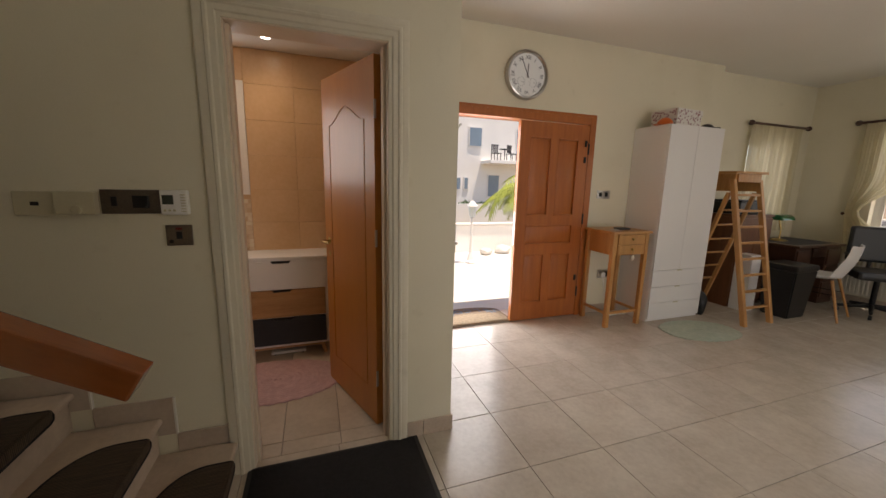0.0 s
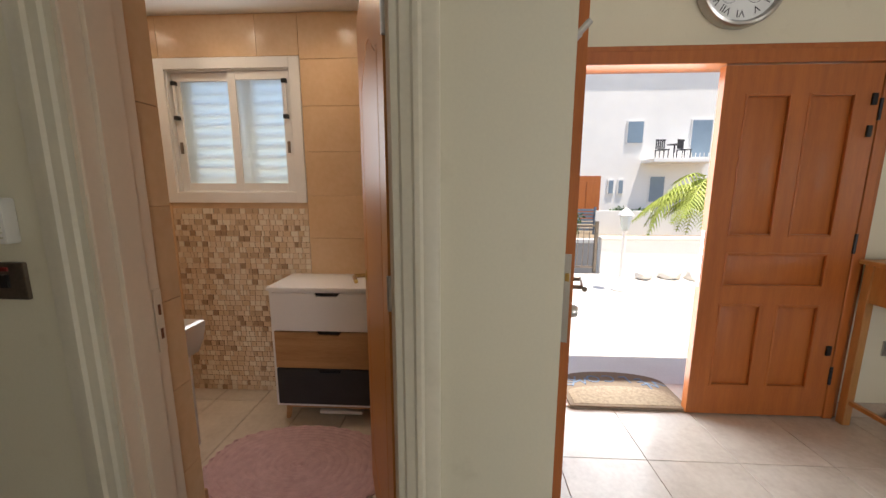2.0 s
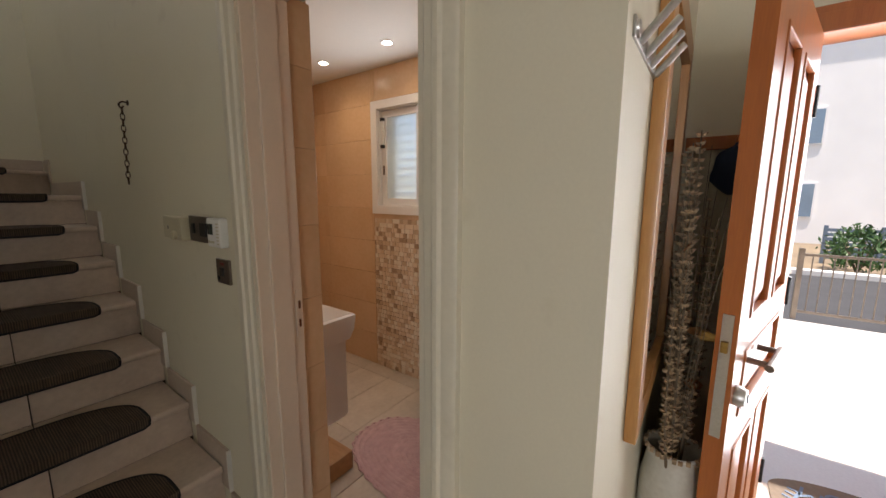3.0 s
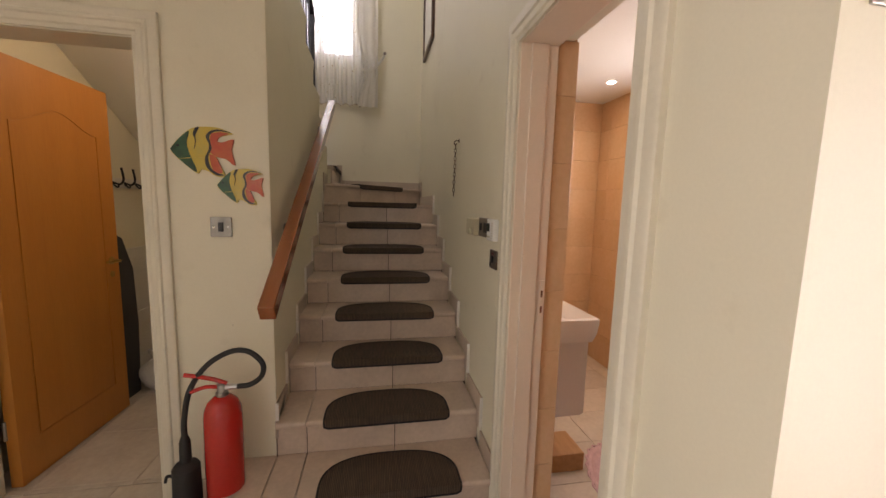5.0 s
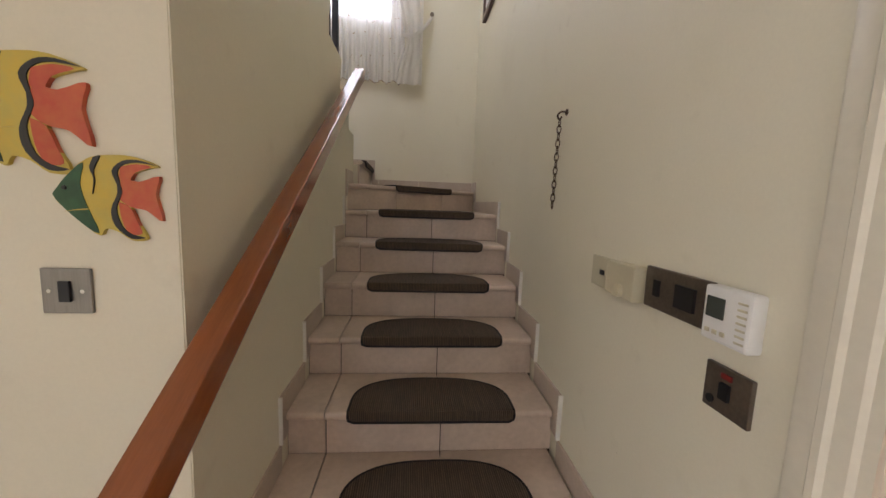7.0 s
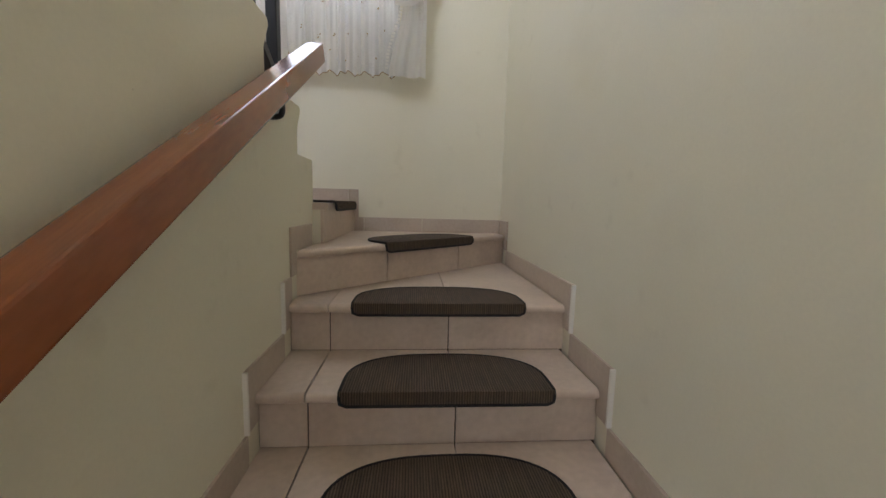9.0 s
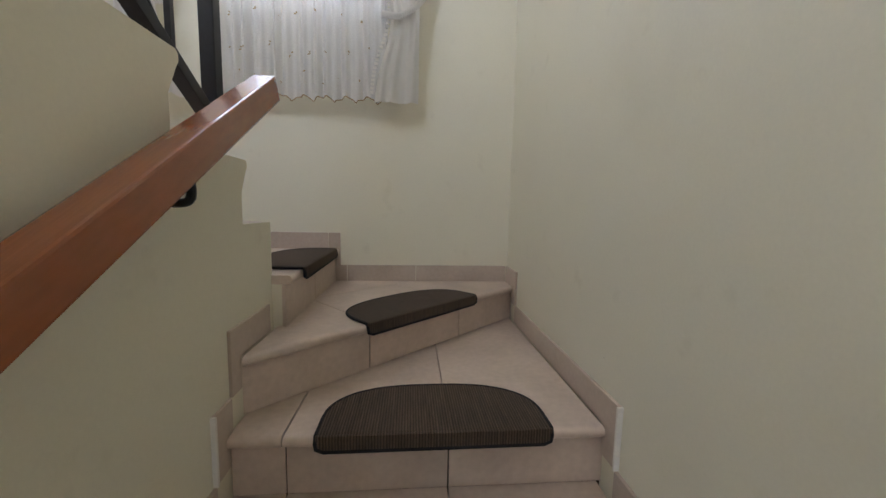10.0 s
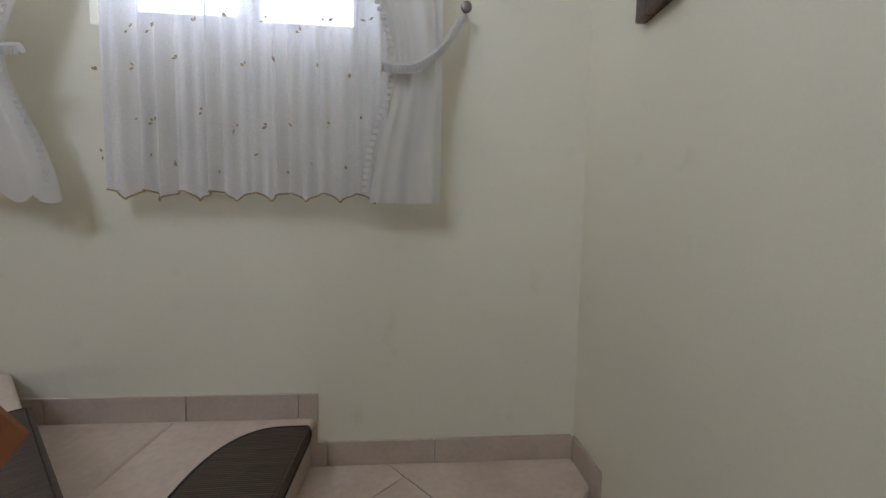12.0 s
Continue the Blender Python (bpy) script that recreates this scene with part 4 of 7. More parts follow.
part("bottom_bar", box((-0.018, -L2, -0.016), (0.018, 0.10, 0.016), 0.002), M["black_metal"], bal, "", pose(0.600, 2.31, 2.245, -lean2))
part("top_bar", box((-0.022, -L2, -0.012), (0.022, 0.14, 0.014), 0.002), M["black_metal"], bal, "", pose(0.600, 2.31, 3.095, -lean2))
for i in range(1, 13):
    y = 2.325 - i * 0.118
    z = 2.24 + (2.31 - y) * RISER / GOING
    part("baluster", box((0.593, y - 0.007, z), (0.607, y + 0.007, z + 0.86)), M["black_metal"], bal)
part("scroll", tube(curve_points([(0.600, 2.20, 2.33), (0.600, 2.12, 2.42), (0.600, 2.08, 2.52), (0.600, 2.13, 2.58), (0.600, 2.17, 2.53), (0.600, 2.14, 2.49)], 6), 0.007), M["black_metal"], bal)

# ---- things by the stairs ----
def plate(name, label, category, y0, y1, z0, z1, thick, mat, x=W, bevel=0.003):
    """A plate on the stair wall; returns the thing (its body a part)."""
    d = thing(name, label, category)
    part("plate", box((x - thick, y0, z0), (x, y1, z1), bevel), mat, d)
    return d


def on_plate(d, name, y0, y1, z0, z1, x0, x1, mat, label=""):
    part(name, box((x0, y0, z0), (x1, y1, z1), 0.0015), mat, d, label)


d = plate("telephone_socket", "ivory plastic telephone socket on the wall", "socket", 0.700, 0.818, 1.240, 1.328, 0.012, M["ivory"])
on_plate(d, "jack", 0.745, 0.770, 1.276, 1.290, W - 0.0135, W - 0.011, M["black"])
d = plate("dimmer_box", "ivory plastic control box on the wall", "switch", 0.572, 0.695, 1.243, 1.330, 0.035, M["ivory"], bevel=0.006)
part("dial", turned(lathe([(0.016, 0), (0.016, 0.012), (0.010, 0.014)], 20), pose(W - 0.035, 0.625, 1.262, 0, -90)), M["ivory"], d)
d = plate("light_switch", "dark pewter double light switch plate", "switch", 0.372, 0.565, 1.244, 1.338, 0.009, M["pewter"])
on_plate(d, "rocker", 0.512, 0.530, 1.274, 1.311, W - 0.015, W - 0.008, M["black"])
on_plate(d, "rocker", 0.408, 0.462, 1.267, 1.315, W - 0.015, W - 0.008, M["black"])
d = plate("thermostat", "white plastic room thermostat with grey display", "thermostat", 0.272, 0.368, 1.240, 1.338, 0.028, M["plastic"], bevel=0.006)
on_plate(d, "display", 0.322, 0.360, 1.282, 1.319, W - 0.0295, W - 0.027, M["screen"], "grey display")
for i in range(7):
    on_plate(d, "vent", 0.280, 0.298, 1.252 + i * 0.011, 1.256 + i * 0.011, W - 0.0295, W - 0.027, M["ivory"])
for i in range(3):
    on_plate(d, "button", 0.316 + i * 0.016, 0.326 + i * 0.016, 1.254, 1.262, W - 0.030, W - 0.027, M["ivory"])
d = plate("spur_switch", "dark pewter fused switch plate with red light", "switch", 0.272, 0.366, 1.112, 1.197, 0.009, M["pewter"])
on_plate(d, "rocker", 0.309, 0.329, 1.140, 1.170, W - 0.015, W - 0.008, M["black"])
on_plate(d, "indicator", 0.308, 0.330, 1.177, 1.187, W - 0.012, W - 0.008, M["red_lens"], "red indicator light")
part("cable_outlet", tube([(W - 0.008, 0.348, 1.130), (W - 0.012, 0.348, 1.130)], 0.008), M["black"], d)

hook_chain = thing("hanging_chain", "short rusty chain hanging from a wall hook", "chain")
part("hook", tube(curve_points([(W, 1.128, 1.815), (W - 0.02, 1.133, 1.817), (W - 0.03, 1.141, 1.805), (W - 0.022, 1.145, 1.792), (W - 0.012, 1.145, 1.802)], 5), 0.0035), M["rust"], hook_chain)
part("hook_rose", turned(lathe([(0.012, 0), (0.012, 0.003), (0.006, 0.006)], 14), pose(W, 1.128, 1.815, 0, -90)), M["rust"], hook_chain)
for i in range(13):
    c = Vector((W - 0.020 - 0.0005 * i, 1.143, 1.780 - i * 0.0255))
    ring = []
    for k in range(13):
        t = 2 * math.pi * k / 12
        a, b = 0.0075 * math.cos(t), 0.0165 * math.sin(t)
        ring.append((c.x + (a if i % 2 else 0), c.y + (0 if i % 2 else a), c.z + b))
    part("chain_link", tube(ring, 0.0021, 5), M["rust"], hook_chain)


def picture(name, label, y0, y1, z0, z1):
    d = thing(name, label, "picture")
    bm = bmesh.new()
    for lo, hi in (((y0, z0), (y0 + 0.045, z1)), ((y1 - 0.045, z0), (y1, z1)), ((y0 + 0.045, z0), (y1 - 0.045, z0 + 0.045)), ((y0 + 0.045, z1 - 0.045), (y1 - 0.045, z1))):
        bm_box(bm, (W - 0.030, lo[0], lo[1]), (W - 0.001, hi[0], hi[1]), 0.005)
    part("frame", bm, M["dark_wood"], d)
    part("mount", box((W - 0.014, y0 + 0.045, z0 + 0.045), (W - 0.008, y1 - 0.045, z1 - 0.045)), M["clock_face"], d)
    return d


picture("picture_frame", "dark wooden picture frame on the stair wall", 2.32, 2.97, 2.955, 3.635)


# ---- fish wall ----
def fish(size, x, z):
    """A flat glazed fish; its length along x, hung on the under-stairs wall."""
    d = thing("wall_fish", "flat painted fish in green, yellow and red", "wall ornament", pose(x, FISH - 0.001, z), "wall fish")
    up = Matrix(((size, 0, 0, 0), (0, 0, -1, 0), (0, size, 0, 0), (0, 0, 0, 1)))

    def flat(name, pts, thick, mat):
        smooth = [(p.x, p.y) for p in curve_points([(a, b, 0) for a, b in pts] + [(*pts[0], 0)], 3)][:-1]
        bm = turned(prism(smooth, thick), up)
        bmesh.ops.recalc_face_normals(bm, faces=bm.faces)
        part(name, bm, mat, d)

    body = [(0.0, 0.44), (0.14, 0.62), (0.34, 0.79), (0.56, 0.83), (0.76, 0.82), (0.98, 0.74), (0.90, 0.715), (0.76, 0.66), (0.70, 0.55), (0.70, 0.38), (0.74, 0.22),
            (0.84, 0.02), (0.70, 0.0), (0.58, 0.08), (0.46, 0.11), (0.40, 0.04), (0.22, 0.18), (0.04, 0.36)]
    flat("body", body, 0.008, M["fish_yellow"])
    flat("head", [(0.005, 0.44), (0.14, 0.61), (0.30, 0.745), (0.26, 0.55), (0.30, 0.35), (0.40, 0.065), (0.22, 0.185), (0.05, 0.36)], 0.0095, M["fish_green"])
    flat("tail", [(0.66, 0.62), (0.80, 0.58), (0.99, 0.64), (0.95, 0.46), (1.0, 0.20), (0.86, 0.30), (0.72, 0.33), (0.62, 0.40), (0.60, 0.52)], 0.0095, M["fish_red"])
    flat("upper_fin", [(0.64, 0.72), (0.78, 0.75), (0.92, 0.728), (0.77, 0.67), (0.70, 0.56), (0.62, 0.60)], 0.0092, M["fish_red"])
    flat("lower_fin", [(0.60, 0.38), (0.70, 0.33), (0.76, 0.19), (0.80, 0.07), (0.68, 0.07), (0.62, 0.20)], 0.0092, M["fish_red"])
    flat("stripe", [(0.60, 0.55), (0.56, 0.68), (0.66, 0.775), (0.80, 0.79), (0.97, 0.742), (0.80, 0.765), (0.68, 0.745), (0.61, 0.67), (0.63, 0.55), (0.64, 0.46), (0.58, 0.32), (0.62, 0.14), (0.72, 0.06), (0.83, 0.03), (0.70, 0.02), (0.56, 0.14), (0.53, 0.30), (0.595, 0.45)], 0.0105, M["fish_black"])
    flat("stripe", [(0.40, 0.80), (0.36, 0.70), (0.39, 0.60), (0.37, 0.45), (0.40, 0.58), (0.395, 0.68), (0.46, 0.815)], 0.0105, M["fish_black"])
    flat("fin_mark", [(0.10, 0.27), (0.26, 0.30), (0.50, 0.315), (0.26, 0.29)], 0.0105, M["fish_yellow"])
    part("eye", turned(lathe([(0.022 * size, 0), (0.018 * size, 0.003)], 12), pose(0.12 * size, -0.0095, 0.50 * size, 90)), M["fish_black"], d)


fish(0.248, 0.319, 1.492)
fish(0.186, 0.493, 1.374)

d = thing("light_switch", "brushed steel single light switch plate", "switch")
part("plate", box((0.457, FISH - 0.008, 1.232), (0.543, FISH, 1.318), 0.002), M["grey_steel"], d)
part("rocker", box((0.490, FISH - 0.014, 1.255), (0.510, FISH - 0.007, 1.295), 0.002), M["black"], d)
for x in (0.471, 0.529):
    part("screw", tube([(x, FISH - 0.007, 1.275), (x, FISH - 0.0095, 1.275)], 0.004), M["chrome"], d)

ext = thing("fire_extinguisher", "red carbon dioxide fire extinguisher with black horn on the floor", "fire extinguisher", pose(0.540, 0.315, 0))
part("cylinder", lathe([(0.060, 0.0), (0.068, 0.004), (0.072, 0.02), (0.072, 0.49), (0.068, 0.53), (0.055, 0.56), (0.034, 0.58), (0.024, 0.585)], 32), M["red_paint"], ext)
valve = part("valve", lathe([(0.022, 0.58), (0.024, 0.60), (0.018, 0.605), (0.018, 0.635), (0.012, 0.64)], 18), M["steel"], ext, "steel valve")
part("lower_lever", tube(curve_points([(0.015, 0, 0.615), (-0.05, -0.01, 0.630), (-0.11, -0.02, 0.615)], 5), 0.008), M["red_paint"], valve, "red lever")
part("upper_lever", tube(curve_points([(0.02, 0, 0.635), (-0.04, -0.01, 0.665), (-0.13, -0.02, 0.690)], 5), 0.009), M["red_paint"], valve, "red lever")
part("hose_nut", tube([(0.015, 0, 0.62), (0.06, 0, 0.62)], [0.013, 0.011]), M["steel"], valve)
hose = part("hose", tube(curve_points([(0.06, 0, 0.62), (0.11, 0.0, 0.625), (0.155, 0.0, 0.66), (0.16, 0, 0.715), (0.11, -0.005, 0.77), (0.04, -0.01, 0.775), (-0.05, -0.012, 0.72), (-0.115, -0.014, 0.62), (-0.14, -0.015, 0.50), (-0.143, -0.015, 0.42)], 8), 0.011, 10), M["rubber"], ext, "black rubber hose")
part("horn", turned(lathe([(0.058, 0.0), (0.055, 0.01), (0.050, 0.29), (0.040, 0.305), (0.022, 0.315), (0.021, 0.40), (0.013, 0.425)], 24), pose(-0.143, -0.015, 0)), M["rubber"], ext, "black plastic horn")
part("horn_grip", tube(curve_points([(-0.19, -0.015, 0.25), (-0.215, -0.017, 0.255), (-0.222, -0.018, 0.23)], 4), 0.006), M["rubber"], ext)
part("label_band", lathe([(0.0722, 0.24), (0.0726, 0.242), (0.0726, 0.38), (0.0722, 0.382)], 32), M["red_paint"], ext)

# ---- store under the stairs ----
rack = thing("coat_hook_rail", "white board with dark iron double coat hooks", "coat rack")
part("board", box((-0.66, 1.52, 1.46), (-0.645, 2.15, 1.53), 0.003), M["plywood"], rack)
for i in range(5):
    y = 1.58 + i * 0.125
    part("hook", tube(curve_points([(-0.645, y, 1.50), (-0.60, y, 1.485), (-0.575, y, 1.52), (-0.585, y, 1.60)], 5), 0.007), M["black_metal"], rack)
    part("hook", tube(curve_points([(-0.645, y, 1.49), (-0.615, y, 1.465), (-0.605, y, 1.49)], 5), 0.006), M["black_metal"], rack)
board = thing("folded_table", "white panelled board leaning against the store wall", "board", pose(-0.60, 1.50, 0, 0, -3))
part("panel", box((0, 0, 0.002), (0.022, 0.62, 1.02), 0.003), M["plywood"], board)
for z in (0.12, 0.45, 0.85):
    part("batten", box((0.022, 0.03, z), (0.034, 0.59, z + 0.09), 0.003), M["plywood"], board)
sheet = thing("ironing_board", "dark grey covered board leaning upright in the store", "ironing board", pose(-0.545, 1.47, 0, -2, -2))
sb = prism([(-0.02, 0.0), (0.16, 0.0), (0.20, 0.5), (0.19, 0.9), (0.10, 1.12), (0.03, 1.15), (-0.01, 1.05), (-0.03, 0.5)], 0.03, 0.008)
sb = turned(sb, Matrix(((0, 0, 1, 0), (1, 0, 0, 0), (0, 1, 0, 0.0), (0, 0, 0, 1))))
bmesh.ops.recalc_face_normals(sb, faces=sb.faces)
part("cover", sb, M["dark_cloth"], sheet)
bagb = bmesh.new()
bmesh.ops.create_icosphere(bagb, subdivisions=4, radius=0.10)
for v in bagb.verts:
    n3 = noise.noise(v.co * 14) * 0.022 + noise.noise(v.co * 35) * 0.008
    v.co = v.co * (1 + n3 * 8)
    v.co.z = max(-0.09, v.co.z * (1.3 if v.co.z > 0 else 0.9))
bag = thing("plastic_bag", "crumpled white plastic bag on the store floor", "bag", pose(-0.42, 1.66, 0.088))
part("sack", bagb, M["bag"], bag)
for i, s in enumerate((-1, 1)):
    part("handle_loop", tube(curve_points([(0.03 * s, 0.02, 0.10), (0.05 * s, 0.0, 0.19), (0.01 * s, -0.02, 0.20), (-0.01 * s, -0.01, 0.11)], 5), 0.006, 6), M["bag"], bag)

# Bulb out of view, added to account for the warm light in the store.
store_lamp = thing("store_lamp", "unseen lit bulb assumed under the sloping store ceiling", "ceiling light", pose(0.25, 1.15, 2.39))
part("holder", lathe([(0.030, 0.0), (0.030, -0.02), (0.020, -0.03), (0.018, -0.055)], 20), M["plastic"], store_lamp)
part("bulb", lathe([(0.012, -0.056), (0.020, -0.075), (0.030, -0.10), (0.026, -0.125), (0.010, -0.138)], 20), M["bulb_glow"], store_lamp, "lit bulb")
store_light = new("store_light", bpy.data.lights.new("store_light", "POINT"))
store_light.data.energy, store_light.data.shadow_soft_size, store_light.data.color = 1.7, 0.04, (1.0, 0.84, 0.62)
store_light.location = (0.25, 1.15, 2.20)

# ---- entrance corner ----
hooks = thing("coat_hook_strip", "brushed steel strip with four angled coat pegs", "coat rack")
part("strip", box((1.740, -0.904, 1.642), (2.013, -0.900, 1.672), 0.001), M["steel"], hooks)
for i in range(4):
    x = 1.785 + i * 0.064
    part("peg", tube([(x, -0.903, 1.648), (x, -0.948, 1.696)], 0.0065), M["steel"], hooks)
for x in (1.755, 1.998):
    part("screw", turned(lathe([(0.013, 0), (0.012, 0.004), (0.004, 0.005)], 14), pose(x, -0.904, 1.657, 90)), M["steel"], hooks)
mirror = thing("wall_mirror", "tall mirror in a honey wood frame on the partition", "mirror")
mb = bmesh.new()
MX0, MX1, MZ0, MZ1, MF = 1.977, 2.600, 0.875, 1.887, 0.072
for lo, hi in (((MX0, MZ0), (MX0 + MF, MZ1)), ((MX1 - MF, MZ0), (MX1, MZ1)), ((MX0 + MF, MZ0), (MX1 - MF, MZ0 + MF)), ((MX0 + MF, MZ1 - MF), (MX1 - MF, MZ1))):
    bm_box(mb, (lo[0], -0.927, lo[1]), (hi[0], -0.901, hi[1]), 0.004)
part("frame", mb, M["pine"], mirror)
part("glass", box((MX0 + MF, -0.915, MZ0 + MF), (MX1 - MF, -0.908, MZ1 - MF)), M["mirror"], mirror, "silvered glass")
pegs = thing("peg_rail", "reddish wooden peg rail on the front wall", "coat rack")
part("rail", box((3.082, -1.155, 1.612), (3.10, -0.905, 1.667), 0.004), M["front_wood"], pegs)
for i in range(2):
    part("peg", turned(lathe([(0.010, 0), (0.009, 0.035), (0.018, 0.045), (0.016, 0.058)], 14), pose(3.082, -1.09 + i * 0.13, 1.638, 0, -90)), M["front_wood"], pegs)
cap = thing("cap", "navy cloth cap hanging from a wooden peg", "cap", pose(3.035, -1.09, 1.62))
capb = bmesh.new()
bmesh.ops.create_uvsphere(capb, u_segments=18, v_segments=12, radius=0.085)
for v in capb.verts:
    v.co = Vector((v.co.x * 0.45, v.co.y, v.co.z * (1.05 if v.co.z > 0 else 1.3))) - Vector((0, 0, 0.09))
    v.co += Vector((0.3, 1, 0.5)) * noise.noise(v.co * 18) * 0.018
part("crown", capb, M["navy"], cap)
part("strap", tube(curve_points([(0.03, 0, -0.02), (0.0, 0.0, 0.02), (-0.02, 0.03, -0.03)], 5), 0.005, 6), M["navy"], cap)

urn = thing("floor_vase", "off-white glazed pot holding tall dried seed stems", "vase", pose(2.385, -0.990, 0))
part("pot", lathe([(0.060, 0.0), (0.066, 0.01), (0.074, 0.12), (0.083, 0.30), (0.087, 0.46), (0.085, 0.54), (0.075, 0.60), (0.070, 0.625), (0.074, 0.645), (0.078, 0.655), (0.073, 0.662), (0.064, 0.65), (0.060, 0.62), (0.070, 0.56), (0.05, 0.53)], 32), M["urn"], urn)
rim_chips = bmesh.new()
for i in range(22):
    t = 2 * math.pi * i / 22 + random.uniform(-0.1, 0.1)
    bm_box(rim_chips, (0.0755 * math.cos(t) - 0.006, 0.0755 * math.sin(t) - 0.006, 0.648), (0.0755 * math.cos(t) + 0.006, 0.0755 * math.sin(t) + 0.006, 0.660 + random.uniform(0, 0.004)), 0.002)
tagged(part("rim_pattern", rim_chips, M["pod"], urn, "brown chipped rim"), kind="stuff")


def seed_stem(base, top, sway, start, gap, size):
    """A dried stem with whorls of split pods."""
    pts = curve_points([base, Vector(base).lerp(Vector(top), 0.5) + Vector(sway), top], 14)
    st = part("seed_stem", tube(pts, [0.0045 - 0.0025 * i / (len(pts) - 1) for i in range(len(pts))], 6), M["stem"], urn)
    pods = bmesh.new()
    total = sum((b - a).length for a, b in zip(pts, pts[1:]))
    z, run, i = start, 0.0, 0
    marks = []
    for a, b in zip(pts, pts[1:]):
        ln = (b - a).length
        while z < run + ln:
            marks.append((a.lerp(b, (z - run) / ln), z / total))
            z += gap
        run += ln
    for n, (c, f) in enumerate(marks):
        s = size * (1.15 - 0.55 * f) * random.uniform(0.8, 1.15)
        for k in range(3):
            t = 2 * math.pi * k / 3 + n * 1.05 + random.uniform(-0.3, 0.3)
            out, side = Vector((math.cos(t), math.sin(t), 0)), Vector((-math.sin(t), math.cos(t), 0))
            a = c + out * s * 0.12
            tip = c + out * s * random.uniform(0.8, 1.1) + Vector((0, 0, s * random.uniform(0.15, 0.55)))
            v = [pods.verts.new(p) for p in (a - Vector((0, 0, s * 0.25)), tip - side * s * 0.38, tip + side * s * 0.38, a + Vector((0, 0, s * 0.35)), c + out * s * 0.62 + Vector((0, 0, -s * 0.28)))]
            for q in ((0, 4, 1), (0, 2, 4), (4, 2, 1), (1, 2, 3), (0, 1, 3), (0, 3, 2)):
                pods.faces.new([v[j] for j in q])
    tagged(part("seed_pods", pods, M["pod"], st, "split brown seed pods"), kind="stuff")


STEMS = ((0.02, 0.015, 1.57, 0.55), (-0.03, 0.03, 1.52, 0.50), (-0.055, 0.02, 1.30, 0.42), (0.05, 0.045, 1.50, 0.52), (0.085, 0.02, 1.42, 0.45), (-0.10, 0.01, 1.12, 0.30), (-0.015, -0.04, 1.22, 0.35), (0.12, -0.02, 1.33, 0.40), (-0.14, 0.03, 0.98, 0.22), (0.045, -0.05, 1.05, 0.25))
for i, (x, y, h, st) in enumerate(STEMS):
    seed_stem((x * 0.3, y * 0.3, 0.56), (x * 1.1 + 0.05, y, 0.35 + h * 0.80), (x * 0.5, y * 0.2, 0), 0.12 if i % 3 else st * 0.4, 0.030 if i % 2 else 0.024, 0.025 if i < 5 else 0.018)
for i in range(10):
    t = random.uniform(0, 6.28)
    x, y, h = 0.14 * math.cos(t), 0.06 * math.sin(t), random.uniform(1.1, 1.5)
    part("dry_twig", tube(curve_points([(0, 0, 0.58), (x * 0.6, y * 0.6, h * 0.8), (x * 1.1, y, h), (x * 1.5, y * 1.2, h + 0.08)], 6), 0.0013, 4), M["stem"], urn)
for i in range(8):
    t, h = random.uniform(0, 6.28), random.uniform(0.8, 1.3)
    lf = bmesh.new()
    vs = [lf.verts.new(p) for p in ((-0.024, 0, 0), (-0.01, 0.016, 0.004), (0.016, 0.014, -0.002), (0.028, 0, 0), (0.014, -0.015, 0.003), (-0.01, -0.014, -0.003))]
    lf.faces.new(vs)
    bmesh.ops.solidify(lf, geom=lf.faces[:], thickness=0.0015)
    part("dry_leaf", lf, M["dry_leaf"], urn, "rust-coloured dry leaf", pose(0.05 * math.cos(t), 0.05 * math.sin(t), h, random.uniform(50, 100), 0, random.uniform(0, 360)))

# ---- front wall ----
clock = thing("wall_clock", "round steel wall clock with white face and roman numerals", "clock", pose(F, -2.09, 2.38) @ Matrix(((0, 0, -1, 0), (-1, 0, 0, 0), (0, 1, 0, 0), (0, 0, 0, 1))))
part("case", lathe([(0.20, 0.0), (0.213, 0.004), (0.215, 0.045), (0.208, 0.058), (0.196, 0.062), (0.186, 0.052), (0.182, 0.034), (0.05, 0.033)], 64), M["steel"], clock, "brushed steel case")
part("face", lathe([(0.183, 0.030), (0.183, 0.036), (0.02, 0.0361)], 64), M["clock_face"], clock, "white face")
NUM = {12: "XII", 1: "I", 2: "II", 3: "III", 4: "IIII", 5: "V", 6: "VI", 7: "VII", 8: "VIII", 9: "IX", 10: "X", 11: "XI"}


def text_mesh(body, size, depth):
    cu = bpy.data.curves.new("letters", "FONT")
    cu.body, cu.size, cu.extrude, cu.align_x, cu.align_y = body, size, depth, "CENTER", "CENTER"
    tmp = bpy.data.objects.new("letters", cu)
    me = bpy.data.meshes.new_from_object(tmp)
    bpy.data.objects.remove(tmp)
    bm = bmesh.new()
    bm.from_mesh(me)
    return bm


for n, s in NUM.items():
    t = radians(90 - 30 * n)
    part("numeral", text_mesh(s, 0.050, 0.0006), M["ink"], clock, "", pose(0.148 * math.cos(t), 0.148 * math.sin(t), 0.037, 0, 0, -30 * n))
for x in (-0.062, 0.062):
    dial = part("small_dial", tube([(x + 0.038 * math.cos(2 * math.pi * i / 24), -0.062 + 0.038 * math.sin(2 * math.pi * i / 24), 0.037) for i in range(25)], 0.001, 5), M["ink"], clock)
    part("small_hand", box((x - 0.0012, -0.064, 0.0368), (x + 0.030, -0.061, 0.0376)), M["ink"], dial)
hb = box((-0.0045, -0.025, 0.040), (0.0045, 0.095, 0.0415))
part("hour_hand", hb, M["ink"], clock, "", pose(0, 0, 0, 0, 0, -3))
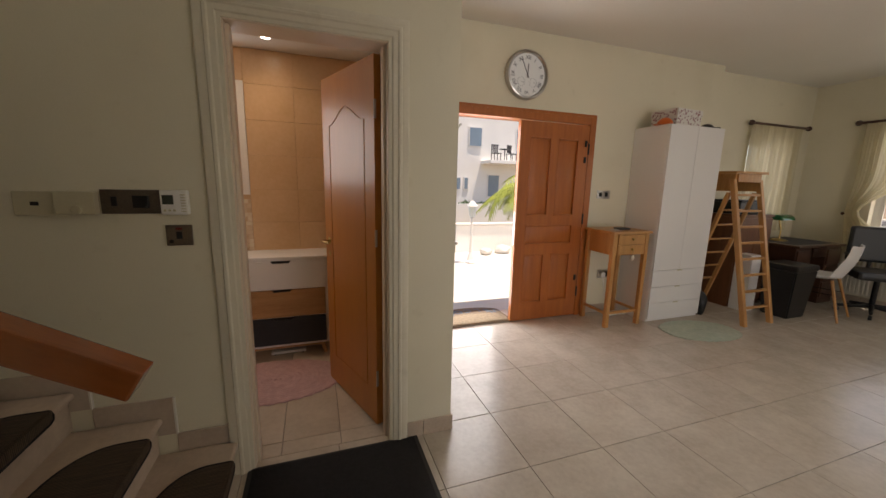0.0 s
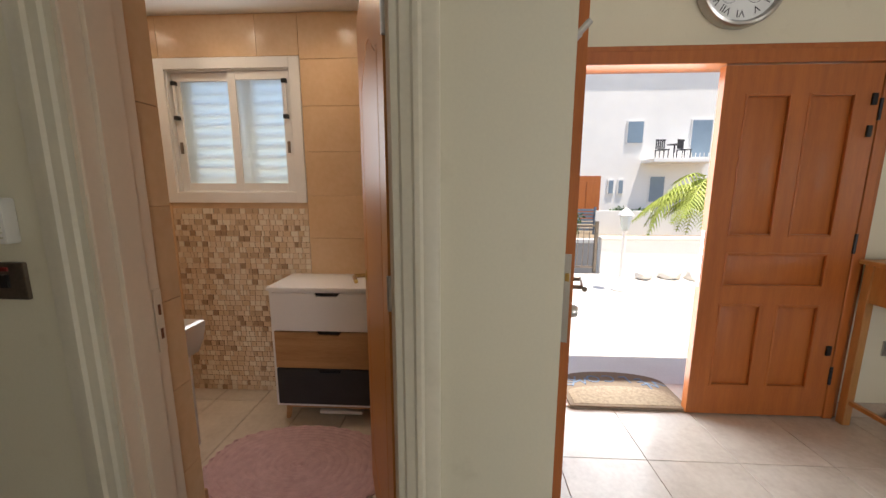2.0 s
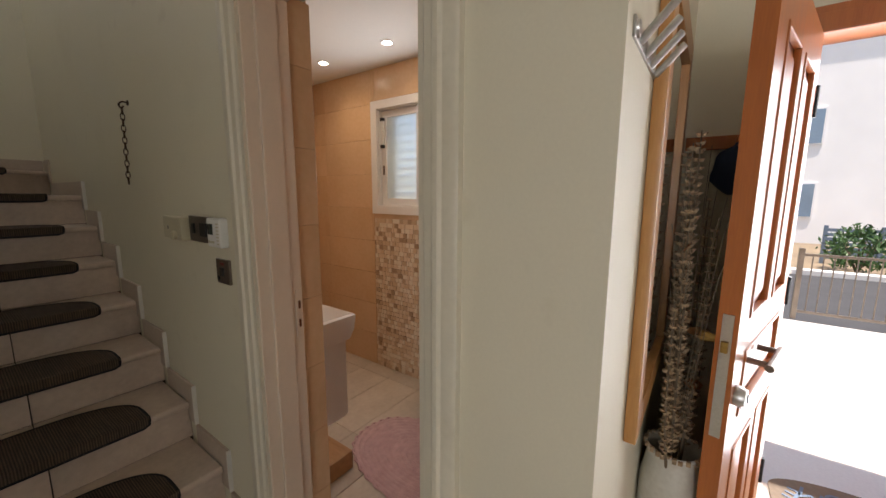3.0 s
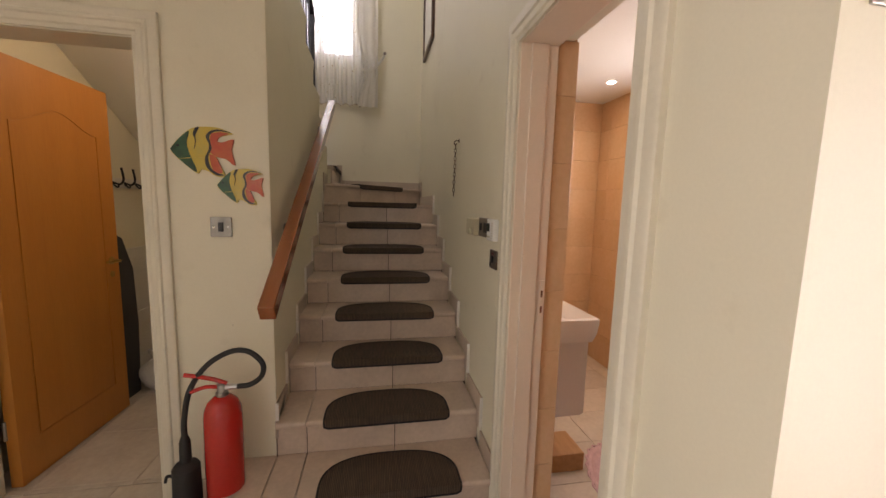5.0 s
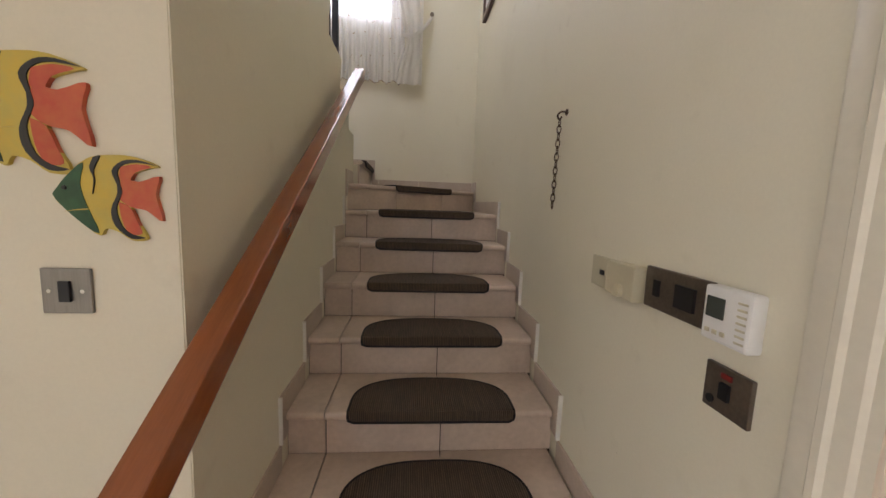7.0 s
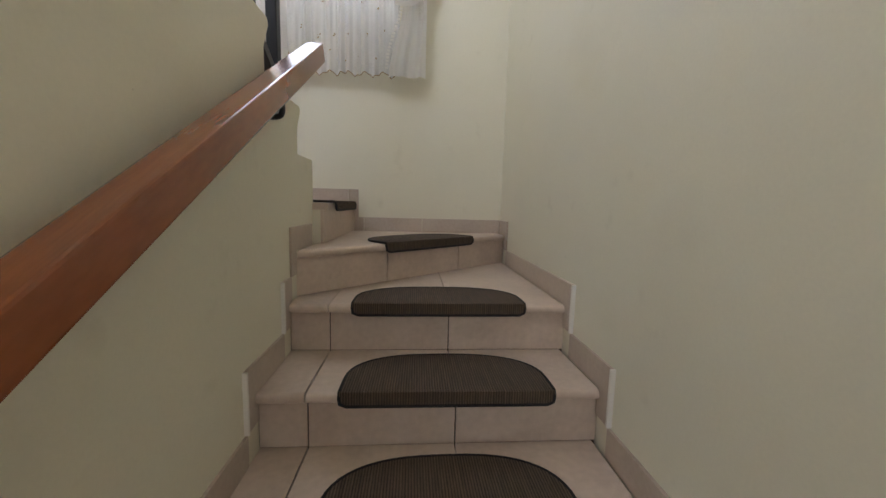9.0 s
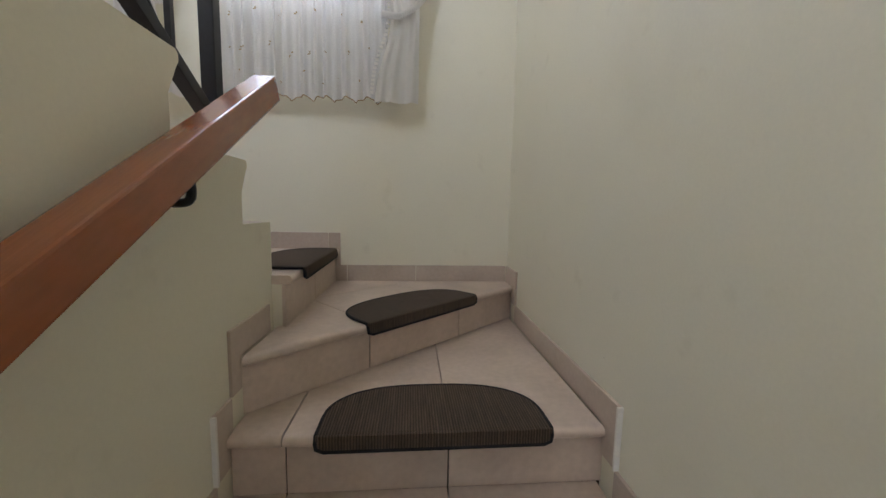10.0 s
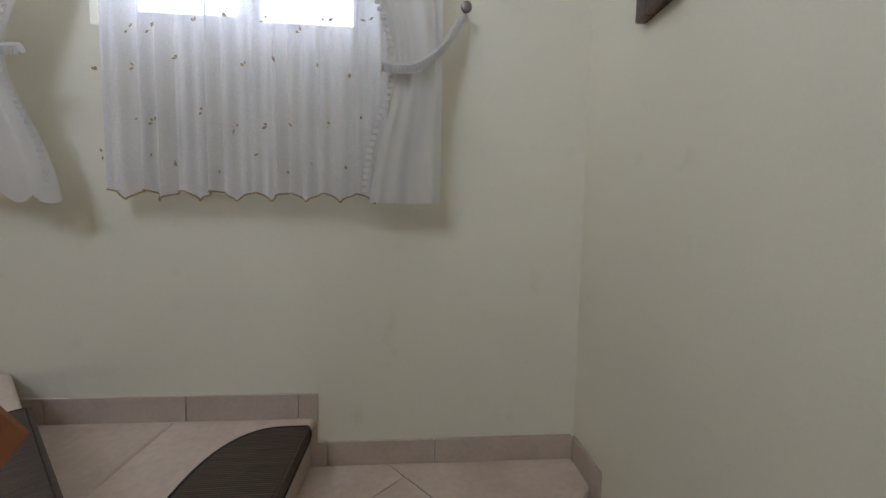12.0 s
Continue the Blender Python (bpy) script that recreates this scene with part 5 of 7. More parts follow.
part("minute_hand", box((-0.003, -0.03, 0.0425), (0.003, 0.145, 0.044)), M["ink"], clock, "", pose(0, 0, 0, 0, 0, 27))
part("hand_boss", lathe([(0.009, 0.037), (0.009, 0.046), (0.004, 0.047)], 16), M["ink"], clock)
part("cover_glass", lathe([(0.186, 0.049), (0.186, 0.051), (0.02, 0.0512)], 48), M["glass"], clock).visible_shadow = False


def front_plate(name, label, y0, y1, z0, z1, mat, rockers, cat):
    d = thing(name, label, cat)
    part("plate", box((F - 0.009, y0, z0), (F, y1, z1), 0.002), mat, d)
    for y in rockers:
        part("rocker", box((F - 0.015, y - 0.016, (z0 + z1) / 2 - 0.022), (F - 0.008, y + 0.016, (z0 + z1) / 2 + 0.022), 0.002), M["black"], d)
    return d


front_plate("light_switch", "brushed steel double switch plate beside the front door", -3.20, -3.03, 1.265, 1.35, M["steel"], (-3.075, -3.15), "switch")
d = front_plate("wall_socket", "brushed steel wall socket behind the side table", -3.28, -3.14, 0.39, 0.48, M["steel"], (), "socket")
plug = part("plug", box((F - 0.055, -3.21, 0.41), (F - 0.008, -3.155, 0.462), 0.008), M["plastic"], d, "white plug")
part("plug", box((F - 0.045, -3.27, 0.41), (F - 0.008, -3.225, 0.462), 0.008), M["black"], d, "black plug")
cable = thing("power_cable", "white power cable trailing to an extension block on the floor", "cable")
part("cord", tube(curve_points([(3.05, -3.18, 0.41), (3.03, -3.20, 0.25), (3.06, -3.26, 0.12), (3.02, -3.30, 0.02), (2.98, -3.28, 0.012)], 8), 0.004, 6), M["plastic"], cable)
part("extension_block", box((2.92, -3.42, 0.003), (2.975, -3.18, 0.04), 0.008), M["plastic"], cable)

st = thing("side_table", "tall honey pine side table with two small drawers", "table", pose(2.66, -3.34, 0))
part("tabletop", box((-0.02, -0.02, 0.945), (0.40, 0.46, 0.97), 0.007), M["pine"], st)
part("carcass", box((0.008, 0.008, 0.735), (0.372, 0.432, 0.945), 0.003), M["pine"], st)
for x, y in ((0, 0), (0, 0.40), (0.34, 0), (0.34, 0.40)):
    lb = box((x, y, 0), (x + 0.042, y + 0.042, 0.944), 0.004)
    part("leg", lb, M["pine"], st)
part("stretcher", box((0.02, 0.044, 0.13), (0.042, 0.398, 0.155), 0.003), M["pine"], st)
for y in (0.01, 0.41):
    part("stretcher", box((0.044, y, 0.13), (0.338, y + 0.022, 0.155), 0.003), M["pine"], st)
for z in (0.745, 0.845):
    dr = part("drawer", box((-0.006, 0.055, z), (0.012, 0.385, z + 0.092), 0.004), M["pine"], st)
    part("knob", turned(lathe([(0.006, 0), (0.007, 0.010), (0.013, 0.017), (0.011, 0.025), (0.004, 0.027)], 16), pose(-0.006, 0.22, z + 0.05, 0, -90)), M["brass"], dr, "brass knob")
orn = thing("hanging_charm", "small beaded charm hanging from a drawer knob", "charm")
part("cord", tube(curve_points([(2.630, -3.12, 0.80), (2.632, -3.12, 0.765), (2.640, -3.125, 0.74)], 5), 0.002, 5), M["stem"], orn)
part("bead_bunch", turned(lathe([(0.002, 0.0), (0.016, 0.012), (0.022, 0.03), (0.014, 0.05), (0.004, 0.06)], 10), pose(2.640, -3.125, 0.68)), M["urn"], orn)
keys = thing("keys", "bunch of dark keys and a case on the side table", "keys", pose(2.80, -3.12, 0.971))
part("case", box((-0.05, -0.06, 0), (0.05, 0.06, 0.018), 0.006), M["black"], keys)
for i in range(4):
    part("key", box((-0.06 + 0.02 * i, 0.07, 0.0), (-0.052 + 0.02 * i, 0.13, 0.004), 0.001), M["steel"], keys)
part("ring", tube([(0.02 * math.cos(t * 0.5), 0.075 + 0.02 * math.sin(t * 0.5), 0.006) for t in range(14)], 0.002, 5), M["steel"], keys)
part("red_tag", box((0.02, -0.14, 0.0), (0.06, -0.08, 0.006), 0.002), M["red_paint"], keys, "red tag")

wd = thing("wardrobe", "tall white two-door wardrobe with three drawers", "wardrobe", pose(2.665, -4.19, 0))
part("body", box((0.02, 0, 0.0), (0.43, 0.74, 2.0), 0.003), M["white"], wd)
for y0, y1 in ((0.003, 0.3685), (0.3715, 0.737)):
    dd = part("door", box((0, y0, 0.555), (0.019, y1, 1.997), 0.002), M["white"], wd)
for i in range(3):
    z = 0.03 + i * 0.174
    dr = part("drawer_front", box((0, 0.003, z), (0.019, 0.737, z + 0.171), 0.002), M["white"], wd)
    part("finger_notch", box((-0.0008, 0.335, z + 0.160), (0.004, 0.405, z + 0.1712), 0.0005), M["ivory"], dr)
part("plinth", box((0.03, 0.002, 0.0), (0.04, 0.738, 0.03)), M["white"], wd)
fb = thing("storage_box", "white floral cardboard box with a lid on the wardrobe", "box", pose(2.74, -3.93, 2.001, 0, 0, 4))
part("base", box((0, 0, 0), (0.28, 0.36, 0.13), 0.004), M["floral"], fb)
part("lid", box((-0.006, -0.006, 0.095), (0.286, 0.366, 0.16), 0.004), M["floral"], fb)
prints = bmesh.new()
for i in range(70):
    u, z = random.uniform(0.01, 0.35), random.uniform(0.01, 0.15)
    s, off = random.uniform(0.005, 0.011), (0.0075 if z > 0.09 else 0.0015)
    bm_box(prints, (-off, u - s, z - s * 0.7), (-off + 0.001, u + s * 0.4, z + s))
    u = random.uniform(0.01, 0.27)
    bm_box(prints, (u - s, 0.36 + off - 0.001, z - s), (u + s * 0.5, 0.36 + off, z + s * 0.6))
tagged(part("flower_print", prints, M["flower_print"], fb, "small mauve flower print"), kind="stuff")
oh = thing("orange_helmet", "orange plastic cap on the wardrobe", "cap", pose(2.80, -3.52, 2.001))
ob_ = bmesh.new()
bmesh.ops.create_uvsphere(ob_, u_segments=18, v_segments=10, radius=0.075)
for v in ob_.verts:
    v.co.z = max(0, v.co.z)
part("shell", ob_, M["orange"], oh)
part("peak", turned(prism([(-0.05, 0), (0.05, 0), (0.04, 0.06), (0, 0.075), (-0.04, 0.06)], 0.006), pose(0, 0.05, 0.0)), M["orange"], oh)
dh = thing("dark_cap", "black and grey cap on the wardrobe", "cap", pose(2.80, -4.10, 2.001))
db_ = bmesh.new()
bmesh.ops.create_uvsphere(db_, u_segments=18, v_segments=10, radius=0.07)
for v in db_.verts:
    v.co.z = max(0, v.co.z * 0.8)
part("crown", db_, M["black"], dh)
part("peak", turned(prism([(-0.05, 0), (0.05, 0), (0.04, 0.07), (0, 0.085), (-0.04, 0.07)], 0.006), pose(-0.05, 0, 0.0, 0, 0, 90)), M["dark_cloth"], dh)


def braided_rug(name, label, m, a, b, mat):
    d = thing(name, label, "rug", m)
    bm = bmesh.new()
    rings, steps = 13, 72
    rows = []
    for i in range(rings * 4 + 1):
        f = i / (rings * 4)
        h = 0.006 + 0.005 * abs(math.sin(math.pi * i / 4)) if i < rings * 4 else 0.0
        row = []
        for k in range(steps):
            t = 2 * math.pi * k / steps
            s = 0.02 + 0.98 * f + (0.012 * math.sin(t * 36) if i >= rings * 4 - 1 else 0)
            x, y = s * b * math.cos(t) + (a - b) * s * math.copysign(min(1, abs(math.cos(t)) * 1.15), math.cos(t)), s * b * math.sin(t)
            row.append(bm.verts.new((x, y, h + 0.0012 * math.sin(t * 36 + i))))
        rows.append(row)
    for p, q in zip(rows, rows[1:]):
        for k in range(steps):
            bm.faces.new((p[k], p[(k + 1) % steps], q[(k + 1) % steps], q[k]))
    bm.faces.new(rows[0][::-1])
    bmesh.ops.recalc_face_normals(bm, faces=bm.faces)
    part("braid", bm, mat, d)
    edge = []
    for k in range(145):
        t = 2 * math.pi * k / 144
        s = 1.0 + 0.018 * math.sin(t * 36)
        edge.append((s * b * math.cos(t) + (a - b) * s * math.copysign(min(1, abs(math.cos(t)) * 1.15), math.cos(t)), s * b * math.sin(t), 0.005))
    part("scalloped_edge", tube(edge, 0.006, 6), mat, d)
    return d


braided_rug("oval_rug", "pale mint oval braided rug on the tiles", pose(2.34, -3.78, 0.001, 0, 0, 80), 0.38, 0.25, M["mint_rug"])
boot = thing("black_bag", "black soft bag slumped beside the wardrobe", "bag", pose(2.72, -4.27, 0))
bb = bmesh.new()
bmesh.ops.create_icosphere(bb, subdivisions=3, radius=0.1)
for v in bb.verts:
    v.co = Vector((v.co.x * 0.7, v.co.y * 0.6, max(-0.1, v.co.z * 1.5) + 0.1)) * (1 + 0.25 * noise.noise(v.co * 12))
    v.co.z = max(0, v.co.z)
part("sack", bb, M["black"], boot)
part("strap", tube(curve_points([(-0.02, 0.02, 0.22), (0.0, 0.03, 0.36), (0.03, 0.0, 0.24)], 6), 0.008, 6), M["black"], boot)

# pine step frame with a platform
def beam(a, b, w, d):
    """A squared bar from a to b, w wide in y and d deep in x."""
    bm = bmesh.new()
    ends = [[bm.verts.new(Vector(p) + Vector((sx * d / 2, sy * w / 2, 0))) for sx, sy in ((-1, -1), (1, -1), (1, 1), (-1, 1))] for p in (a, b)]
    bm.faces.new(ends[0][::-1]), bm.faces.new(ends[1])
    for i in range(4):
        bm.faces.new((ends[0][i], ends[0][(i + 1) % 4], ends[1][(i + 1) % 4], ends[1][i]))
    bmesh.ops.recalc_face_normals(bm, faces=bm.faces)
    bmesh.ops.bevel(bm, geom=bm.edges[:], offset=0.004, segments=1, affect="EDGES")
    return bm


lf = thing("ladder_frame", "tall honey pine ladder frame with a platform", "ladder")
FOOT, HEAD = (2.29, 0.0), (2.62, 1.50)
for y in (-4.35, -4.76):
    part("post", beam((FOOT[0], y, FOOT[1]), (HEAD[0], y, HEAD[1]), 0.045, 0.05), M["pine"], lf)
    part("strut", beam((2.64, y, 1.36), (3.02, y + 0.02, 0.0), 0.035, 0.04), M["pine"], lf)
part("platform", box((2.565, -4.81, 1.555), (3.05, -4.30, 1.58), 0.004), M["pine"], lf)
for y in (-4.375, -4.76):
    part("side_rail", box((2.60, y, 1.375), (3.03, y + 0.022, 1.555), 0.003), M["pine"], lf)
part("end_rail", box((2.585, -4.735, 1.47), (2.605, -4.377, 1.554), 0.003), M["pine"], lf)
for i in range(8):
    z = 0.17 + i * 0.165
    x = FOOT[0] + (HEAD[0] - FOOT[0]) * z / HEAD[1]
    part("rung", box((x - 0.014, -4.735, z), (x + 0.014, -4.375, z + 0.024), 0.004), M["pine"], lf)
    if 0 < i < 7:
        x = 3.02 - 0.38 * z / 1.36
        part("back_rung", box((x - 0.010, -4.725, z), (x + 0.010, -4.375, z + 0.02), 0.003), M["pine"], lf)
cb = thing("brown_cabinet", "red-brown wooden cabinet beneath the pine frame", "cabinet", pose(2.80, -5.42, 0))
part("body", box((0.0, 0, 0.0), (0.42, 0.58, 1.08), 0.004), M["mid_wood"], cb)
part("top", box((-0.015, -0.015, 1.08), (0.435, 0.595, 1.105), 0.004), M["mid_wood"], cb)
for y in (0.01, 0.295):
    part("door", box((-0.016, y, 0.06), (-0.001, y + 0.275, 0.78), 0.003), M["mid_wood"], cb)
part("drawer_front", box((-0.016, 0.01, 0.80), (-0.001, 0.57, 1.06), 0.003), M["mid_wood"], cb)
pr = thing("printer", "black printer on the brown cabinet", "printer", pose(2.86, -5.33, 1.106))
part("body", box((0, 0, 0), (0.34, 0.42, 0.14), 0.012), M["black"], pr)
part("lid", box((0.0, 0.01, 0.14), (0.33, 0.41, 0.165), 0.006), M["charcoal"], pr)
part("paper_tray", box((-0.05, 0.08, 0.03), (0.0, 0.34, 0.045), 0.003), M["black"], pr)
wp = thing("drawer_unit", "white drawer unit behind the pine posts", "drawer unit", pose(2.62, -5.02, 0))
part("carcass", box((0, 0, 0), (0.16, 0.17, 0.66), 0.004), M["white"], wp)
for i in range(3):
    part("drawer", box((-0.012, 0.006, 0.03 + i * 0.21), (-0.001, 0.164, 0.22 + i * 0.21), 0.003), M["white"], wp)
bn = thing("waste_bin", "black plastic swing-top bin on the floor", "bin", pose(2.43, -5.20, 0))
bnb = bmesh.new()
lo_v = [bnb.verts.new((x * 0.13, y * 0.15, 0)) for x, y in ((-1, -1), (1, -1), (1, 1), (-1, 1))]
hi_v = [bnb.verts.new((x * 0.165, y * 0.19, 0.54)) for x, y in ((-1, -1), (1, -1), (1, 1), (-1, 1))]
bnb.faces.new(lo_v[::-1]), bnb.faces.new(hi_v)
for i in range(4):
    bnb.faces.new((lo_v[i], lo_v[(i + 1) % 4], hi_v[(i + 1) % 4], hi_v[i]))
bmesh.ops.bevel(bnb, geom=bnb.edges[:], offset=0.012, segments=2, affect="EDGES")
part("tub", bnb, M["black"], bn)
part("lid", box((-0.172, -0.197, 0.535), (0.172, 0.197, 0.60), 0.02), M["black"], bn)
dk = thing("desk", "dark mahogany writing desk with pedestal drawers", "desk", pose(2.56, -6.45, 0))
part("top", box((-0.02, -0.02, 0.725), (0.64, 0.92, 0.755), 0.006), M["dark_wood"], dk)
part("leather_inset", box((0.06, 0.06, 0.7555), (0.56, 0.84, 0.7575)), M["dark_cloth"], dk)
for y in (0.0, 0.60):
    ped = part("pedestal", box((0.015, y, 0.0), (0.60, y + 0.30, 0.725), 0.004), M["dark_wood"], dk)
    for i in range(3):
        dr = part("drawer", box((0.0, y + 0.015, 0.08 + i * 0.21), (0.014, y + 0.285, 0.27 + i * 0.21), 0.004), M["dark_wood"], ped)
part("kneehole_drawer", box((0.0, 0.31, 0.60), (0.014, 0.59, 0.71), 0.004), M["dark_wood"], dk)
lp = thing("desk_lamp", "brass banker's lamp with a green glass shade", "lamp", pose(2.93, -5.86, 0.757))
part("base", lathe([(0.085, 0), (0.085, 0.012), (0.06, 0.022), (0.015, 0.03)], 28), M["brass"], lp)
part("stem", tube(curve_points([(0, 0, 0.025), (0.0, 0, 0.14), (0.03, 0, 0.25), (0.0, 0, 0.32)], 6), 0.008), M["brass"], lp)
sh = bmesh.new()
for y0 in (-0.13,):
    rows = [[sh.verts.new((0.075 * math.sin(radians(a)) * s, y, 0.26 + 0.075 * math.cos(radians(a)) * s)) for a in range(-85, 86, 10)] for y, s in ((-0.13, 0.75), (-0.12, 0.97), (-0.08, 1.0), (0.08, 1.0), (0.12, 0.97), (0.13, 0.75))]
for p, q in zip(rows, rows[1:]):
    for k in range(len(p) - 1):
        sh.faces.new((p[k], p[k + 1], q[k + 1], q[k]))
sh.faces.new(rows[0][::-1]), sh.faces.new(rows[-1])
bmesh.ops.recalc_face_normals(sh, faces=sh.faces)
bmesh.ops.solidify(sh, geom=sh.faces[:], thickness=0.004)
part("shade", sh, M["green_glass"], lp, "green glass shade")

# white shell chair
ch = thing("shell_chair", "white moulded shell chair on pale wooden legs", "chair", pose(2.32, -5.62, 0, 0, 0, -78))
seat = bmesh.new()
rows = []
for i in range(19):
    f = i / 18
    if f < 0.55:
        y, z, w = 0.22 - f / 0.55 * 0.36, 0.455 - 0.03 * math.sin(f / 0.55 * math.pi), 0.20 + 0.03 * math.sin(f / 0.55 * 3.1)
    else:
        g = (f - 0.55) / 0.45
        y, z, w = -0.14 - 0.12 * math.sin(g * 1.4), 0.455 + 0.37 * g ** 1.15, 0.21 - 0.05 * g ** 3
    row = []
    for k in range(13):
        u = (k - 6) / 6
        row.append(seat.verts.new((u * w, y + 0.05 * u * u * (1 if f > 0.5 else 0.2), z + 0.055 * u * u * (0.8 if 0.1 < f < 0.8 else 0.25))))
    rows.append(row)
for p, q in zip(rows, rows[1:]):
    for k in range(12):
        seat.faces.new((p[k], p[k + 1], q[k + 1], q[k]))
bmesh.ops.recalc_face_normals(seat, faces=seat.faces)
bmesh.ops.solidify(seat, geom=seat.faces[:], thickness=0.008)
part("shell", seat, M["white"], ch)
for sx in (-1, 1):
    for sy, y0 in ((1, 0.12), (-1, -0.10)):
        part("leg", tube([(sx * 0.12, y0, 0.435), (sx * 0.21, y0 + sy * 0.12, 0.0)], [0.016, 0.011], 10), M["pine"], ch)
    part("brace", tube([(sx * 0.15, 0.15, 0.28), (sx * 0.15, -0.13, 0.28)], 0.005, 6), M["black_metal"], ch)
oc = thing("office_chair", "black padded swivel office chair", "office chair", pose(2.12, -6.22, 0, 0, 0, 40))
part("seat", box((-0.24, -0.24, 0.43), (0.24, 0.24, 0.52), 0.035), M["black"], oc)
part("backrest", box((-0.22, -0.29, 0.58), (0.22, -0.22, 1.00), 0.03), M["black"], oc)
part("back_stem", tube(curve_points([(0, -0.15, 0.43), (0, -0.27, 0.46), (0, -0.28, 0.62)], 5), 0.018), M["black"], oc)
part("gas_column", tube([(0, 0, 0.10), (0, 0, 0.43)], 0.025), M["black_metal"], oc)
for i in range(5):
    t = 2 * math.pi * i / 5
    arm = part("base_arm", tube([(0, 0, 0.11), (0.28 * math.cos(t), 0.28 * math.sin(t), 0.075)], [0.026, 0.016]), M["black"], oc)
    part("castor", turned(lathe([(0.026, -0.015), (0.028, 0), (0.026, 0.015)], 14), pose(0.28 * math.cos(t), 0.28 * math.sin(t), 0.028, 90, 0, math.degrees(t))), M["black"], arm)
for sx in (-1, 1):
    part("armrest", tube(curve_points([(sx * 0.24, 0.0, 0.48), (sx * 0.28, 0.02, 0.62), (sx * 0.27, 0.08, 0.67), (sx * 0.26, -0.12, 0.68)], 5), 0.016), M["black"], oc)
rad = thing("radiator", "white panel radiator under the far window", "radiator", pose(1.95, FARY, 0))
part("panel", box((0, 0.05, 0.12), (0.78, 0.075, 0.62), 0.006), M["radiator"], rad)
for i in range(19):
    part("fin", box((0.015 + i * 0.04, 0.075, 0.15), (0.035 + i * 0.04, 0.086, 0.59), 0.004), M["radiator"], rad)
for x in (0.1, 0.66):
    part("wall_bracket", box((x, 0.0, 0.2), (x + 0.03, 0.05, 0.55)), M["radiator"], rad)


# ---- curtains ----
def fold_wave(t, f):
    """Uneven soft folds along a hanging cloth."""
    return (0.75 + 0.45 * math.sin(0.61 * t + 2)) * math.sin(t + 1.5 * math.sin(0.37 * t + 1)) + 0.3 * math.sin(1.7 * t + 1 + 0.6 * f)


def pleat_sheet(u0, u1, z0, z1, folds, depth, bottom=None, nu=160, nz=18, phase=0.0, pinch=None):
    """A hanging cloth in u, z with folds towards -w; pinch: (z, u, width) where a tie gathers it."""
    bm = bmesh.new()
    rows = []
    for i in range(nz + 1):
        f = i / nz
        row = []
        for k in range(nu + 1):
            u = u0 + (u1 - u0) * k / nu
            z = z1 + ((bottom(u) if bottom else z0) - z1) * f
            t = (u - u0) / (u1 - u0) * folds * 2 * math.pi + phase
            w = depth * fold_wave(t, f) * (0.75 + 0.25 * f)
            uu = u
            if pinch:
                g = math.exp(-((z - pinch[0]) / pinch[3]) ** 2)
                uu = u + (pinch[1] + (u - (u0 + u1) / 2) * pinch[2] - u) * g
                w -= 0.02 * g
            row.append(bm.verts.new((uu, w, z)))
        rows.append(row)
    for p, q in zip(rows, rows[1:]):
        for k in range(nu):
            bm.faces.new((p[k], p[k + 1], q[k + 1], q[k]))
    return bm


def scallop(u):
    return 2.508 + 0.030 * abs(math.sin((u - 0.14) / 0.105 * math.pi)) ** 0.6 - 0.02


cur = thing("net_curtain", "white embroidered net curtain with scalloped hem", "curtain", pose(0, 3.195, 0))
part("cloth", pleat_sheet(0.18, 1.03, 2.5, 4.55, 13, 0.023, lambda u: scallop(u), 260, 22), M["net"], cur)
hem = [(0.18 + 0.85 * k / 260, 0.023 * fold_wave(k / 260 * 26 * math.pi, 1) - 0.001, scallop(0.18 + 0.85 * k / 260)) for k in range(261)]
part("scalloped_hem", tube(hem, 0.0028, 5), M["thread"], cur, "ochre stitched hem")
motifs = bmesh.new()
for r in range(9):
    for c in range(9):
        u, z = 0.21 + c * 0.099 + (0.05 if r % 2 else 0) + random.uniform(-0.015, 0.015), 2.60 + r * 0.135 + random.uniform(-0.03, 0.03)
        if u > 1.0:
            continue
        w = 0.023 * fold_wave((u - 0.18) / 0.85 * 26 * math.pi, 0.7) * 0.93 - 0.011
        for k in range(random.choice((1, 2, 2, 3))):
            a = random.uniform(0.3, 2.8) + k * 1.2
            ln, wd_ = random.uniform(0.011, 0.021), random.uniform(0.003, 0.0055)
            dx, dz = math.cos(a), math.sin(a)
            c0 = Vector((u + dx * 0.004, w, z + dz * 0.004))
            pts = (c0, c0 + Vector((dx * ln * 0.5 - dz * wd_, -0.001, dz * ln * 0.5 + dx * wd_)), c0 + Vector((dx * ln, 0, dz * ln)), c0 + Vector((dx * ln * 0.5 + dz * wd_, -0.001, dz * ln * 0.5 - dx * wd_)))
            motifs.faces.new([motifs.verts.new(p) for p in pts])
tagged(part("embroidery", motifs, M["thread"], cur, "small ochre leaf embroidery"), kind="stuff")


